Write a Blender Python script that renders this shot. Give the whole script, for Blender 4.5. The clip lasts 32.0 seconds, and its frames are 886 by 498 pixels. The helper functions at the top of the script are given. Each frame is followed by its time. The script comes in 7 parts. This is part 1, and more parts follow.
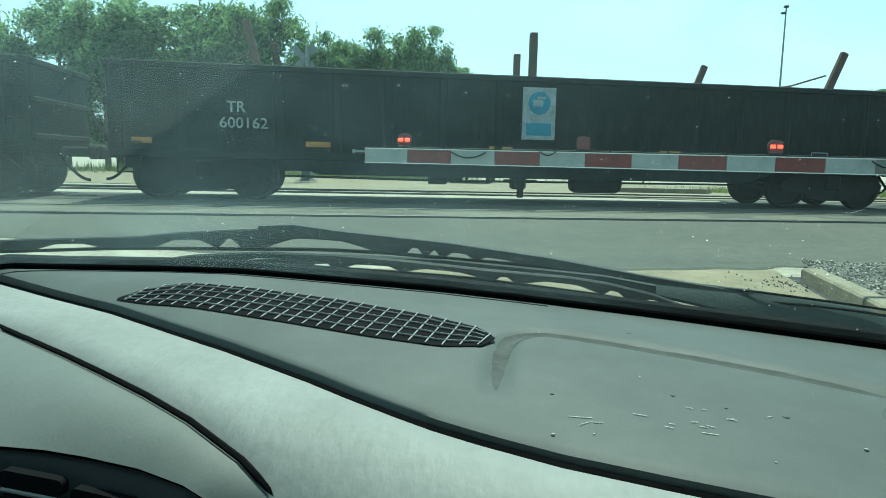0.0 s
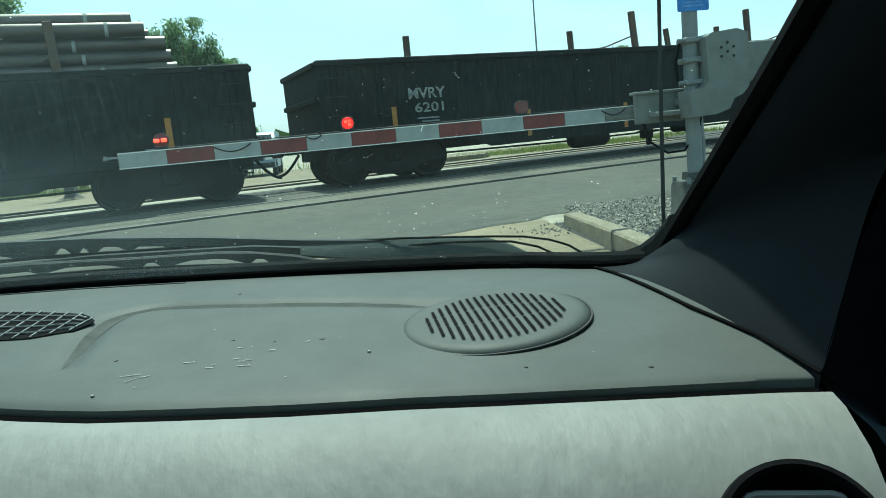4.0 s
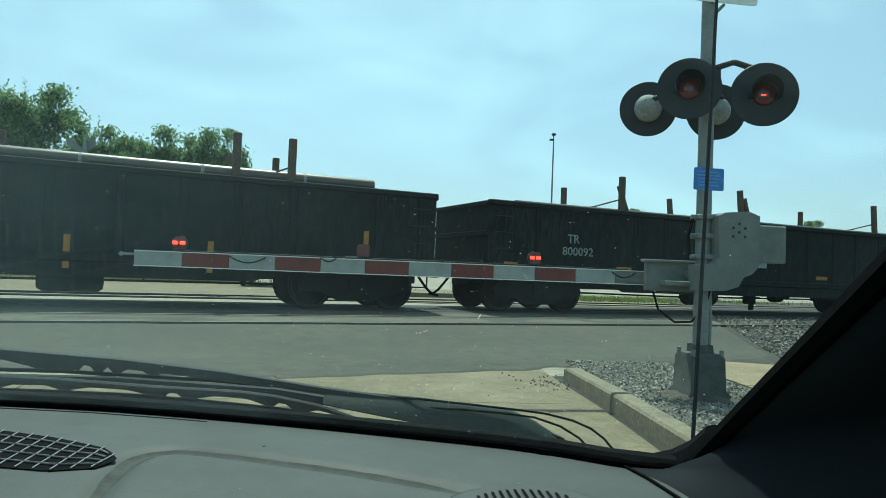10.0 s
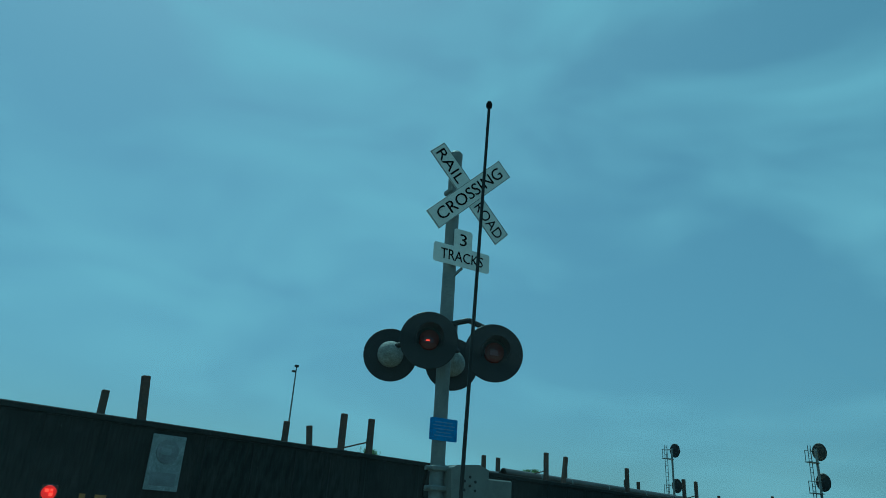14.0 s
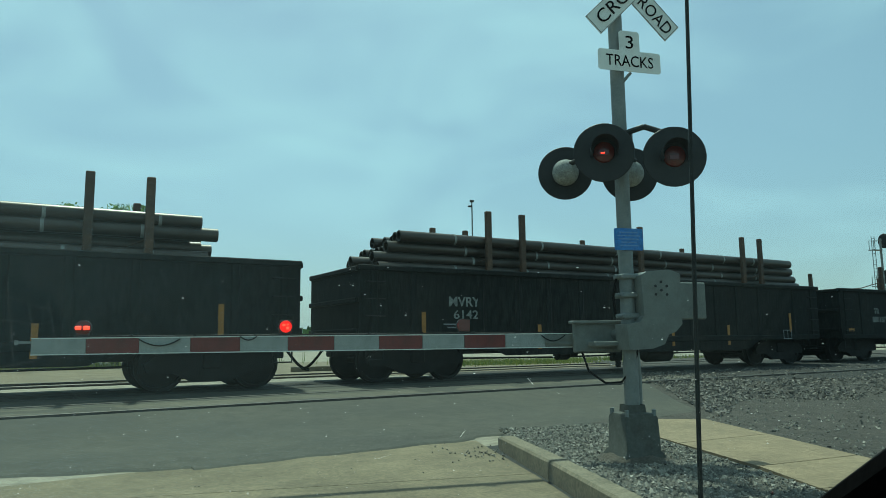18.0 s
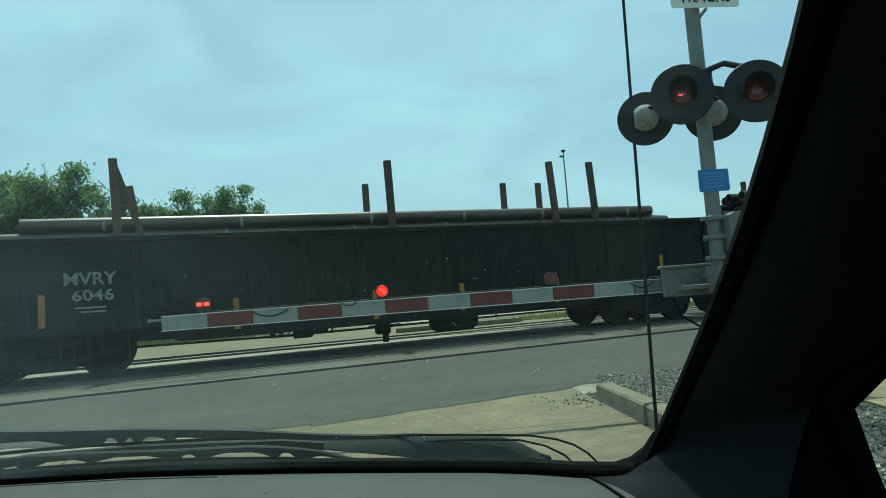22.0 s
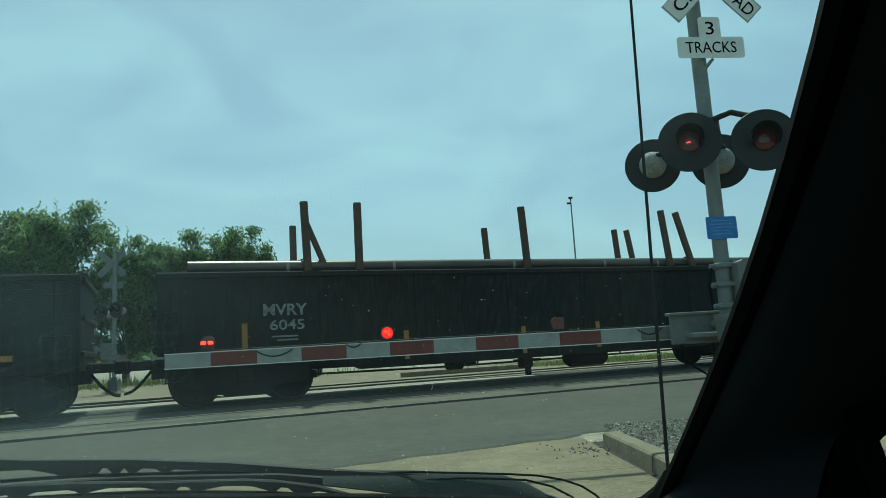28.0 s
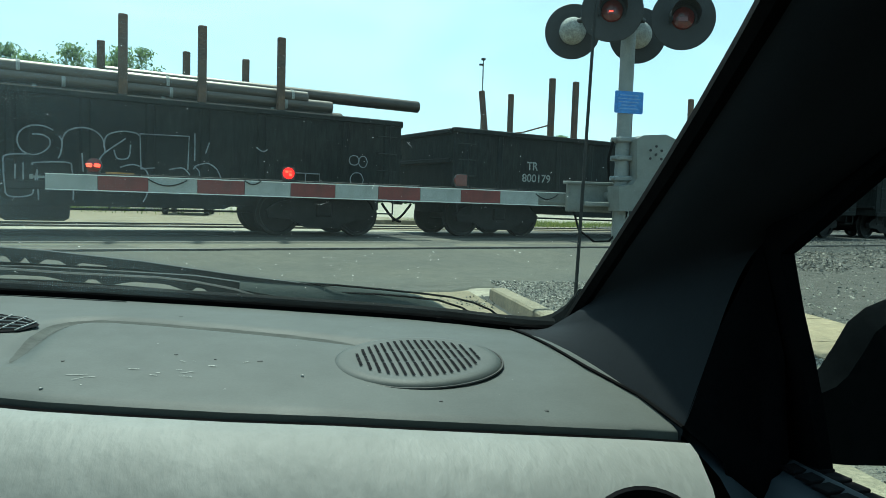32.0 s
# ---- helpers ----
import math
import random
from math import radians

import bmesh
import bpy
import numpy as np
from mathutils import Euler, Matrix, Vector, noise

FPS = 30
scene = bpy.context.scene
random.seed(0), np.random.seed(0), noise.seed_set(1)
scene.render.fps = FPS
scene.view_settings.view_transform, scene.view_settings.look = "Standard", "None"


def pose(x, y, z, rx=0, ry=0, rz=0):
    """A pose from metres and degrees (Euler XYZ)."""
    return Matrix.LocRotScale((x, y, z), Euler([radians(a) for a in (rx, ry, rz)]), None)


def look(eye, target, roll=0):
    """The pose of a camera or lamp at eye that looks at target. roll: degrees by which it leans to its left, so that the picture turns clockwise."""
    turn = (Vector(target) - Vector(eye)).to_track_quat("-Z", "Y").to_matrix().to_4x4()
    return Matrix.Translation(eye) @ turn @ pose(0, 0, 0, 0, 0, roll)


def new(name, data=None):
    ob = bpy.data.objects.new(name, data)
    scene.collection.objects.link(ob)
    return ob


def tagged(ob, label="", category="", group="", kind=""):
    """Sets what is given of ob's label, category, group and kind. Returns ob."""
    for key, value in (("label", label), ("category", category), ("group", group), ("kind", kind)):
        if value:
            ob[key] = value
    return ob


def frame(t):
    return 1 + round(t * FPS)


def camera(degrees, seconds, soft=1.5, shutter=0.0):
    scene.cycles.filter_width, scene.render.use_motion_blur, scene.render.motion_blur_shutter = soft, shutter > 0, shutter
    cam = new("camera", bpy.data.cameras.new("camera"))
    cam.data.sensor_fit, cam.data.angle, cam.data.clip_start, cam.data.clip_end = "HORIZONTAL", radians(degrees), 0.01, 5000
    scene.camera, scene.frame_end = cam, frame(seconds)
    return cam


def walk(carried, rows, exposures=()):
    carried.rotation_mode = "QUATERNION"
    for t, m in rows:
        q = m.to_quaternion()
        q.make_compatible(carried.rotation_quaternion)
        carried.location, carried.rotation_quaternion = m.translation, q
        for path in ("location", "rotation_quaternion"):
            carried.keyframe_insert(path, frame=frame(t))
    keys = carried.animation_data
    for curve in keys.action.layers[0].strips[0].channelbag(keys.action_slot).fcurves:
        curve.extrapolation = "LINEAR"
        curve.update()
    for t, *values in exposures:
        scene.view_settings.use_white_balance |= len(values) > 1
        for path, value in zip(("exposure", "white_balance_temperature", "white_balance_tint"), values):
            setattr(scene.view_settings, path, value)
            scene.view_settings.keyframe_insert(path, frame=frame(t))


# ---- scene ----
cam = camera(64.86, 32.0, soft=0.7)
PATH = [
    (0, (0.014, 0.108, 1.162), (-0.250, 2.075, 0.911), 1.37),
    (0.5, (0.055, 0.101, 1.171), (-0.043, 2.086, 0.943), -1.14),
    (1, (0.118, 0.049, 1.195), (0.076, 2.046, 1.081), -5.92),
    (1.5, (0.143, 0.066, 1.191), (0.234, 2.061, 1.084), -4.20),
    (2, (0.158, 0.046, 1.169), (0.211, 2.031, 0.937), -5.24),
    (2.5, (0.160, 0.055, 1.157), (0.243, 2.039, 0.919), -4.12),
    (3, (0.176, 0.049, 1.149), (0.329, 2.021, 0.852), -3.93),
    (3.5, (0.203, 0.055, 1.141), (0.456, 2.004, 0.769), -5.10),
    (4, (0.214, 0.048, 1.142), (0.499, 2.002, 0.826), -5.52),
    (4.5, (0.216, 0.048, 1.140), (0.504, 2.001, 0.817), -5.66),
    (6.5, (0.221, 0.056, 1.134), (0.521, 2.006, 0.808), -5.29),
    (7, (0.220, 0.056, 1.134), (0.520, 2.008, 0.817), -5.00),
    (7.5, (0.219, 0.057, 1.133), (0.529, 2.007, 0.817), -5.01),
    (8, (0.203, 0.055, 1.158), (0.472, 2.027, 0.956), -3.77),
    (8.5, (0.192, 0.039, 1.168), (0.495, 2.010, 1.025), -0.32),
    (9, (0.181, 0.030, 1.180), (0.418, 2.015, 1.171), -0.11),
    (9.5, (0.175, 0.049, 1.181), (0.442, 2.031, 1.178), 1.15),
    (10, (0.171, 0.049, 1.186), (0.467, 2.026, 1.250), 2.28),
    (10.5, (0.173, 0.084, 1.148), (0.699, 2.014, 1.148), 4.80),
    (11, (0.183, 0.149, 1.122), (0.883, 2.005, 0.865), 5.94),
    (11.5, (0.191, 0.204, 1.137), (0.983, 2.038, 1.040), 4.63),
    (12, (0.229, 0.217, 1.176), (1.208, 1.961, 1.176), 1.75),
    (12.5, (0.213, 0.221, 1.165), (1.139, 1.988, 1.310), 1.47),
    (13, (0.224, 0.245, 1.260), (1.009, 1.945, 1.963), 5.52),
    (13.5, (0.218, 0.210, 1.291), (1.065, 1.836, 2.090), 2.86),
    (14, (0.214, 0.180, 1.273), (1.100, 1.812, 2.016), 3.70),
    (14.5, (0.260, 0.187, 1.270), (1.361, 1.756, 1.842), 0.05),
    (16.5, (0.285, 0.179, 1.265), (1.374, 1.734, 1.896), 0.77),
    (17, (0.195, 0.114, 1.222), (0.940, 1.947, 1.514), -2.30),
    (17.5, (0.218, 0.257, 1.188), (0.728, 2.176, 1.428), -1.21),
    (18, (0.166, 0.194, 1.207), (0.673, 2.111, 1.468), -0.68),
    (18.5, (0.190, 0.221, 1.206), (0.663, 2.151, 1.436), -0.90),
    (19, (0.188, 0.227, 1.191), (0.632, 2.165, 1.404), -0.94),
    (19.5, (0.172, 0.124, 1.201), (0.424, 2.107, 1.268), 0.93),
    (20, (0.211, -0.058, 1.206), (0.461, 1.917, 1.402), -0.10),
    (20.5, (0.249, -0.072, 1.233), (0.477, 1.912, 1.348), -5.46),
    (21, (0.231, -0.063, 1.221), (0.433, 1.922, 1.366), -4.80),
    (21.5, (0.209, -0.117, 1.229), (0.420, 1.866, 1.381), -4.62),
    (22, (0.233, -0.059, 1.205), (0.465, 1.922, 1.355), -4.39),
    (22.5, (0.218, -0.082, 1.208), (0.452, 1.899, 1.361), -3.95),
    (23, (0.227, -0.055, 1.205), (0.458, 1.927, 1.343), -2.88),
    (23.5, (0.217, -0.097, 1.232), (0.537, 1.872, 1.367), -3.88),
    (24, (0.237, -0.038, 1.201), (0.518, 1.931, 1.405), -3.26),
    (24.5, (0.240, -0.034, 1.197), (0.489, 1.935, 1.448), -3.56),
    (26.5, (0.230, -0.032, 1.181), (0.505, 1.934, 1.423), -2.62),
    (27, (0.232, -0.035, 1.191), (0.449, 1.935, 1.465), -3.28),
    (27.5, (0.237, -0.038, 1.199), (0.447, 1.929, 1.492), -3.32),
    (28, (0.233, -0.044, 1.187), (0.453, 1.924, 1.465), -3.34),
    (28.5, (0.232, -0.043, 1.184), (0.465, 1.927, 1.440), -3.63),
    (29, (0.232, -0.029, 1.190), (0.499, 1.942, 1.405), -3.35),
    (29.5, (0.243, -0.024, 1.201), (0.521, 1.946, 1.405), -3.37),
    (30, (0.236, -0.031, 1.196), (0.520, 1.937, 1.412), -2.43),
    (30.5, (0.250, 0.016, 1.170), (0.578, 1.983, 1.332), -1.54),
    (31, (0.200, 0.013, 1.134), (0.525, 1.983, 1.012), 1.18),
    (31.5, (0.184, -0.031, 1.148), (0.453, 1.945, 0.991), -0.81),
    (32, (0.192, -0.027, 1.138), (0.689, 1.905, 1.002), 1.91),
]
# the lamps' and the picture's exposure follow the clip's own metering
EXPOSURES = [
    (0.0, 0.4), (1.0, -0.04), (2.0, 0.12), (3.0, 0.25), (4.5, 0.35), (6.8, 0.66), (7.5, 0.58), (8.0, 0.40), (8.4, -0.05), (10.0, -0.12), (11.0, -0.03), (11.5, 0.14), (12.0, 0.31), (12.5, -0.08),
    (13.0, -0.75), (14.0, -1.3), (15.0, -1.1), (16.5, -0.96), (17.2, -0.74), (18.0, -0.54), (19.0, -0.46),
    (20.0, -0.17), (21.0, -0.33), (24.0, -0.43), (27.0, -0.55), (28.0, -0.57), (30.3, -0.52), (31.0, -0.1), (31.6, -0.05), (32.0, 0.28)]


def tone(t):
    """White balance and tint: cooler while the lens looks up into the sky."""
    if 12.9 < t < 13.5:
        return 5050.0, -19.0
    if 13.5 < t < 15.5:
        return 4330.0, -30.0
    if 15.5 < t < 17.0:
        return 5150.0, -22.0
    if t < 0.5:
        return 5550.0, -17.0
    if t < 6.0:
        return 5600.0, -12.0
    if 30.9 < t < 31.9:
        return 5900.0, -9.0
    if 6.0 < t < 7.6:
        return 5500.0, -14.0
    if 11.7 < t < 12.4:
        return 5650.0, -3.0
    if 7.6 < t < 12.4 or t > 30.9:
        return 5720.0, -9.0
    return 5750.0, -14.0


walk(cam, [(t, look(eye, target, roll)) for t, eye, target, roll in PATH],
     [(t, e + 0.3, *tone(t)) for t, e in EXPOSURES])

# ---- sky and sun: a hazy summer noon, the sun high ahead, behind the train
SUN_EL, SUN_AZ = radians(65), radians(-3)
world = bpy.data.worlds.new("sky")
scene.world = world
world.use_nodes = True
wn, wl = world.node_tree.nodes, world.node_tree.links
wn.clear()
sky = wn.new("ShaderNodeTexSky")
sky.sky_type, sky.sun_disc = "NISHITA", False
sky.sun_elevation, sky.sun_rotation = SUN_EL, SUN_AZ
sky.air_density, sky.dust_density, sky.ozone_density = 1.0, 2.0, 1.5
coord = wn.new("ShaderNodeTexCoord")
stretch = wn.new("ShaderNodeMapping")
stretch.inputs["Scale"].default_value = (1.0, 1.0, 2.6)
cloud = wn.new("ShaderNodeTexNoise")
cloud.inputs["Scale"].default_value, cloud.inputs["Detail"].default_value = 2.6, 6.0
cloud.inputs["Roughness"].default_value, cloud.inputs["Distortion"].default_value = 0.5, 0.6
ramp = wn.new("ShaderNodeValToRGB")
ramp.color_ramp.elements[0].position, ramp.color_ramp.elements[1].position = 0.42, 0.76
ramp.color_ramp.elements[0].color, ramp.color_ramp.elements[1].color = (0.34, 0.34, 0.34, 1), (0.9, 0.9, 0.9, 1)
haze = wn.new("ShaderNodeMix")
haze.data_type = "RGBA"
haze.inputs["B"].default_value = (6.3, 8.1, 8.9, 1)
back = wn.new("ShaderNodeBackground")
back.inputs["Strength"].default_value = 0.115
wout = wn.new("ShaderNodeOutputWorld")
wl.new(coord.outputs["Generated"], stretch.inputs["Vector"])
wl.new(stretch.outputs["Vector"], cloud.inputs["Vector"])
wl.new(cloud.outputs["Fac"], ramp.inputs["Fac"])
wl.new(ramp.outputs["Color"], haze.inputs["Factor"])
wl.new(sky.outputs["Color"], haze.inputs["A"])
wl.new(haze.outputs["Result"], back.inputs["Color"])
wl.new(back.outputs["Background"], wout.inputs["Surface"])

sun_lamp = bpy.data.lights.new("sun", "SUN")
sun_lamp.energy, sun_lamp.angle, sun_lamp.color = 5.0, radians(2.2), (1.0, 0.94, 0.80)
sun = new("sun", sun_lamp)
sun_dir = Vector((math.sin(SUN_AZ) * math.cos(SUN_EL), math.cos(SUN_AZ) * math.cos(SUN_EL), math.sin(SUN_EL)))
sun.matrix_world = look(sun_dir * 60, (0, 0, 0))


# ---- materials
def mat(name, base, rough=0.7, metal=0.0, tint=None, scale=6.0, amount=0.5, fine=60.0, bump=0.15, spec=0.4, rand=0.0, relief=0.01, grainy=1.0, stretch=None):
    """A weathered surface: base colour, a second colour in patches, a fine grain and relief."""
    m = bpy.data.materials.new(name)
    m.use_nodes = True
    nd, ln = m.node_tree.nodes, m.node_tree.links
    p = nd["Principled BSDF"]
    p.inputs["Roughness"].default_value, p.inputs["Metallic"].default_value = rough, metal
    p.inputs["Specular IOR Level"].default_value = spec
    tint = tint or tuple(c * 0.7 for c in base)
    co = nd.new("ShaderNodeTexCoord")
    big, small = nd.new("ShaderNodeTexNoise"), nd.new("ShaderNodeTexNoise")
    big.inputs["Scale"].default_value, big.inputs["Detail"].default_value, big.inputs["Roughness"].default_value = scale, 5.0, 0.62
    small.inputs["Scale"].default_value, small.inputs["Detail"].default_value = fine, 4.0
    ln.new(co.outputs["Object"], big.inputs["Vector"])
    if stretch:
        mp = nd.new("ShaderNodeMapping")
        mp.inputs["Scale"].default_value = stretch
        ln.new(co.outputs["Object"], mp.inputs["Vector"])
        ln.new(mp.outputs["Vector"], small.inputs["Vector"])
    else:
        ln.new(co.outputs["Object"], small.inputs["Vector"])
    rp = nd.new("ShaderNodeValToRGB")
    rp.color_ramp.elements[0].position, rp.color_ramp.elements[1].position = 0.5 - 0.22, 0.5 + 0.22
    rp.color_ramp.elements[1].color = (amount * 2,) * 3 + (1,) if amount < 0.5 else (1, 1, 1, 1)
    ln.new(big.outputs["Fac"], rp.inputs["Fac"])
    mix = nd.new("ShaderNodeMix")
    mix.data_type = "RGBA"
    mix.inputs["A"].default_value, mix.inputs["B"].default_value = (*base, 1), (*tint, 1)
    ln.new(rp.outputs["Color"], mix.inputs["Factor"])
    mid, mr, mm = nd.new("ShaderNodeTexNoise"), nd.new("ShaderNodeMapRange"), nd.new("ShaderNodeMix")
    mid.inputs["Scale"].default_value, mid.inputs["Detail"].default_value, mid.inputs["Roughness"].default_value = math.sqrt(scale * fine), 3.0, 0.7
    mr.inputs["From Min"].default_value, mr.inputs["From Max"].default_value = 0.3, 0.7
    mr.inputs["To Min"].default_value, mr.inputs["To Max"].default_value = 1 - 0.2 * grainy, 1 + 0.14 * grainy
    mm.data_type, mm.blend_type = "RGBA", "MULTIPLY"
    mm.inputs["Factor"].default_value = 1.0
    ln.new(co.outputs["Object"], mid.inputs["Vector"])
    ln.new(mid.outputs["Fac"], mr.inputs["Value"])
    ln.new(mix.outputs["Result"], mm.inputs["A"])
    ln.new(mr.outputs["Result"], mm.inputs["B"])
    grain = nd.new("ShaderNodeMix")
    grain.data_type, grain.blend_type = "RGBA", "MULTIPLY"
    gr = nd.new("ShaderNodeMapRange")
    gr.inputs["From Min"].default_value, gr.inputs["From Max"].default_value = 0.3, 0.7
    gr.inputs["To Min"].default_value, gr.inputs["To Max"].default_value = 1 - 0.28 * grainy, 1 + 0.18 * grainy
    ln.new(small.outputs["Fac"], gr.inputs["Value"])
    grain.inputs["Factor"].default_value = 1.0
    ln.new(mm.outputs["Result"], grain.inputs["A"])
    ln.new(gr.outputs["Result"], grain.inputs["B"])
    last = grain.outputs["Result"]
    if rand:
        info, rr = nd.new("ShaderNodeObjectInfo"), nd.new("ShaderNodeMapRange")
        rr.inputs["To Min"].default_value, rr.inputs["To Max"].default_value = 1 - rand, 1 + rand
        ln.new(info.outputs["Random"], rr.inputs["Value"])
        rm = nd.new("ShaderNodeMix")
        rm.data_type, rm.blend_type = "RGBA", "MULTIPLY"
        rm.inputs["Factor"].default_value = 1.0
        ln.new(last, rm.inputs["A"])
        ln.new(rr.outputs["Result"], rm.inputs["B"])
        last = rm.outputs["Result"]
    ln.new(last, p.inputs["Base Color"])
    rv = nd.new("ShaderNodeMapRange")
    rv.inputs["To Min"].default_value, rv.inputs["To Max"].default_value = max(rough - 0.12, 0.03), min(rough + 0.12, 1)
    ln.new(big.outputs["Fac"], rv.inputs["Value"])
    ln.new(rv.outputs["Result"], p.inputs["Roughness"])
    if bump:
        bp = nd.new("ShaderNodeBump")
        bp.inputs["Strength"].default_value, bp.inputs["Distance"].default_value = bump, relief
        ln.new(small.outputs["Fac"], bp.inputs["Height"])
        ln.new(bp.outputs["Normal"], p.inputs["Normal"])
    return m


def glow(name, colour, strength):
    m = bpy.data.materials.new(name)
    m.use_nodes = True
    p = m.node_tree.nodes["Principled BSDF"]
    p.inputs["Base Color"].default_value = (*colour, 1)
    p.inputs["Emission Color"].default_value, p.inputs["Emission Strength"].default_value = (*colour, 1), strength
    return m


def pane_material(name, tint, dust_veil=0.0, ior=1.3):
    """Thin glass: clear, with a Fresnel gloss and a film of dust that also paints veiling glare."""
    m = bpy.data.materials.new(name)
    m.use_nodes = True
    nd, ln = m.node_tree.nodes, m.node_tree.links
    nd.clear()
    out, clear, gloss = nd.new("ShaderNodeOutputMaterial"), nd.new("ShaderNodeBsdfTransparent"), nd.new("ShaderNodeBsdfGlossy")
    clear.inputs["Color"].default_value = (*tint, 1)
    gloss.inputs["Roughness"].default_value = 0.02
    fr, one = nd.new("ShaderNodeFresnel"), nd.new("ShaderNodeMixShader")
    fr.inputs["IOR"].default_value = ior
    ln.new(fr.outputs["Fac"], one.inputs["Fac"])
    ln.new(clear.outputs["BSDF"], one.inputs[1])
    ln.new(gloss.outputs["BSDF"], one.inputs[2])
    last = one.outputs["Shader"]
    if dust_veil:
        co, nz, rp = nd.new("ShaderNodeTexCoord"), nd.new("ShaderNodeTexNoise"), nd.new("ShaderNodeMapRange")
        nz.inputs["Scale"].default_value, nz.inputs["Detail"].default_value = 7.0, 6.0
        rp.inputs["From Min"].default_value, rp.inputs["From Max"].default_value = 0.35, 0.8
        rp.inputs["To Min"].default_value, rp.inputs["To Max"].default_value = dust_veil * 0.35, dust_veil
        dust, two = nd.new("ShaderNodeBsdfTranslucent"), nd.new("ShaderNodeMixShader")
        dust.inputs["Color"].default_value = (0.38, 0.52, 0.56, 1)
        ln.new(co.outputs["Object"], nz.inputs["Vector"])
        ln.new(nz.outputs["Fac"], rp.inputs["Value"])
        # the film thickens towards the driver's side to paint the milky glare there
        apart, side, times = nd.new("ShaderNodeSeparateXYZ"), nd.new("ShaderNodeMapRange"), nd.new("ShaderNodeMath")
        side.inputs["From Min"].default_value, side.inputs["From Max"].default_value = 0.25, -0.35
        side.inputs["To Min"].default_value, side.inputs["To Max"].default_value = 0.2, 2.0
        times.operation = "MULTIPLY"
        ln.new(co.outputs["Object"], apart.inputs["Vector"])
        ln.new(apart.outputs["X"], side.inputs["Value"])
        ln.new(side.outputs["Result"], times.inputs[0])
        ln.new(rp.outputs["Result"], times.inputs[1])
        ln.new(times.outputs["Value"], two.inputs["Fac"])
        ln.new(last, two.inputs[1])
        ln.new(dust.outputs["BSDF"], two.inputs[2])
        last = two.outputs["Shader"]
    ln.new(last, out.inputs["Surface"])
    return m


def leaf_material(name, a, b, through_light=0.35):
    m = bpy.data.materials.new(name)
    m.use_nodes = True
    nd, ln = m.node_tree.nodes, m.node_tree.links
    p = nd["Principled BSDF"]
    geo, rp = nd.new("ShaderNodeNewGeometry"), nd.new("ShaderNodeValToRGB")
    rp.color_ramp.elements[0].color, rp.color_ramp.elements[1].color = (*a, 1), (*b, 1)
    ln.new(geo.outputs["Random Per Island"], rp.inputs["Fac"])
    ln.new(rp.outputs["Color"], p.inputs["Base Color"])
    p.inputs["Roughness"].default_value = 0.6
    tr, add = nd.new("ShaderNodeBsdfTranslucent"), nd.new("ShaderNodeMixShader")
    add.inputs["Fac"].default_value = through_light
    ln.new(rp.outputs["Color"], tr.inputs["Color"])
    ln.new(p.outputs["BSDF"], add.inputs[1])
    ln.new(tr.outputs["BSDF"], add.inputs[2])
    ln.new(add.outputs["Shader"], nd["Material Output"].inputs["Surface"])
    return m


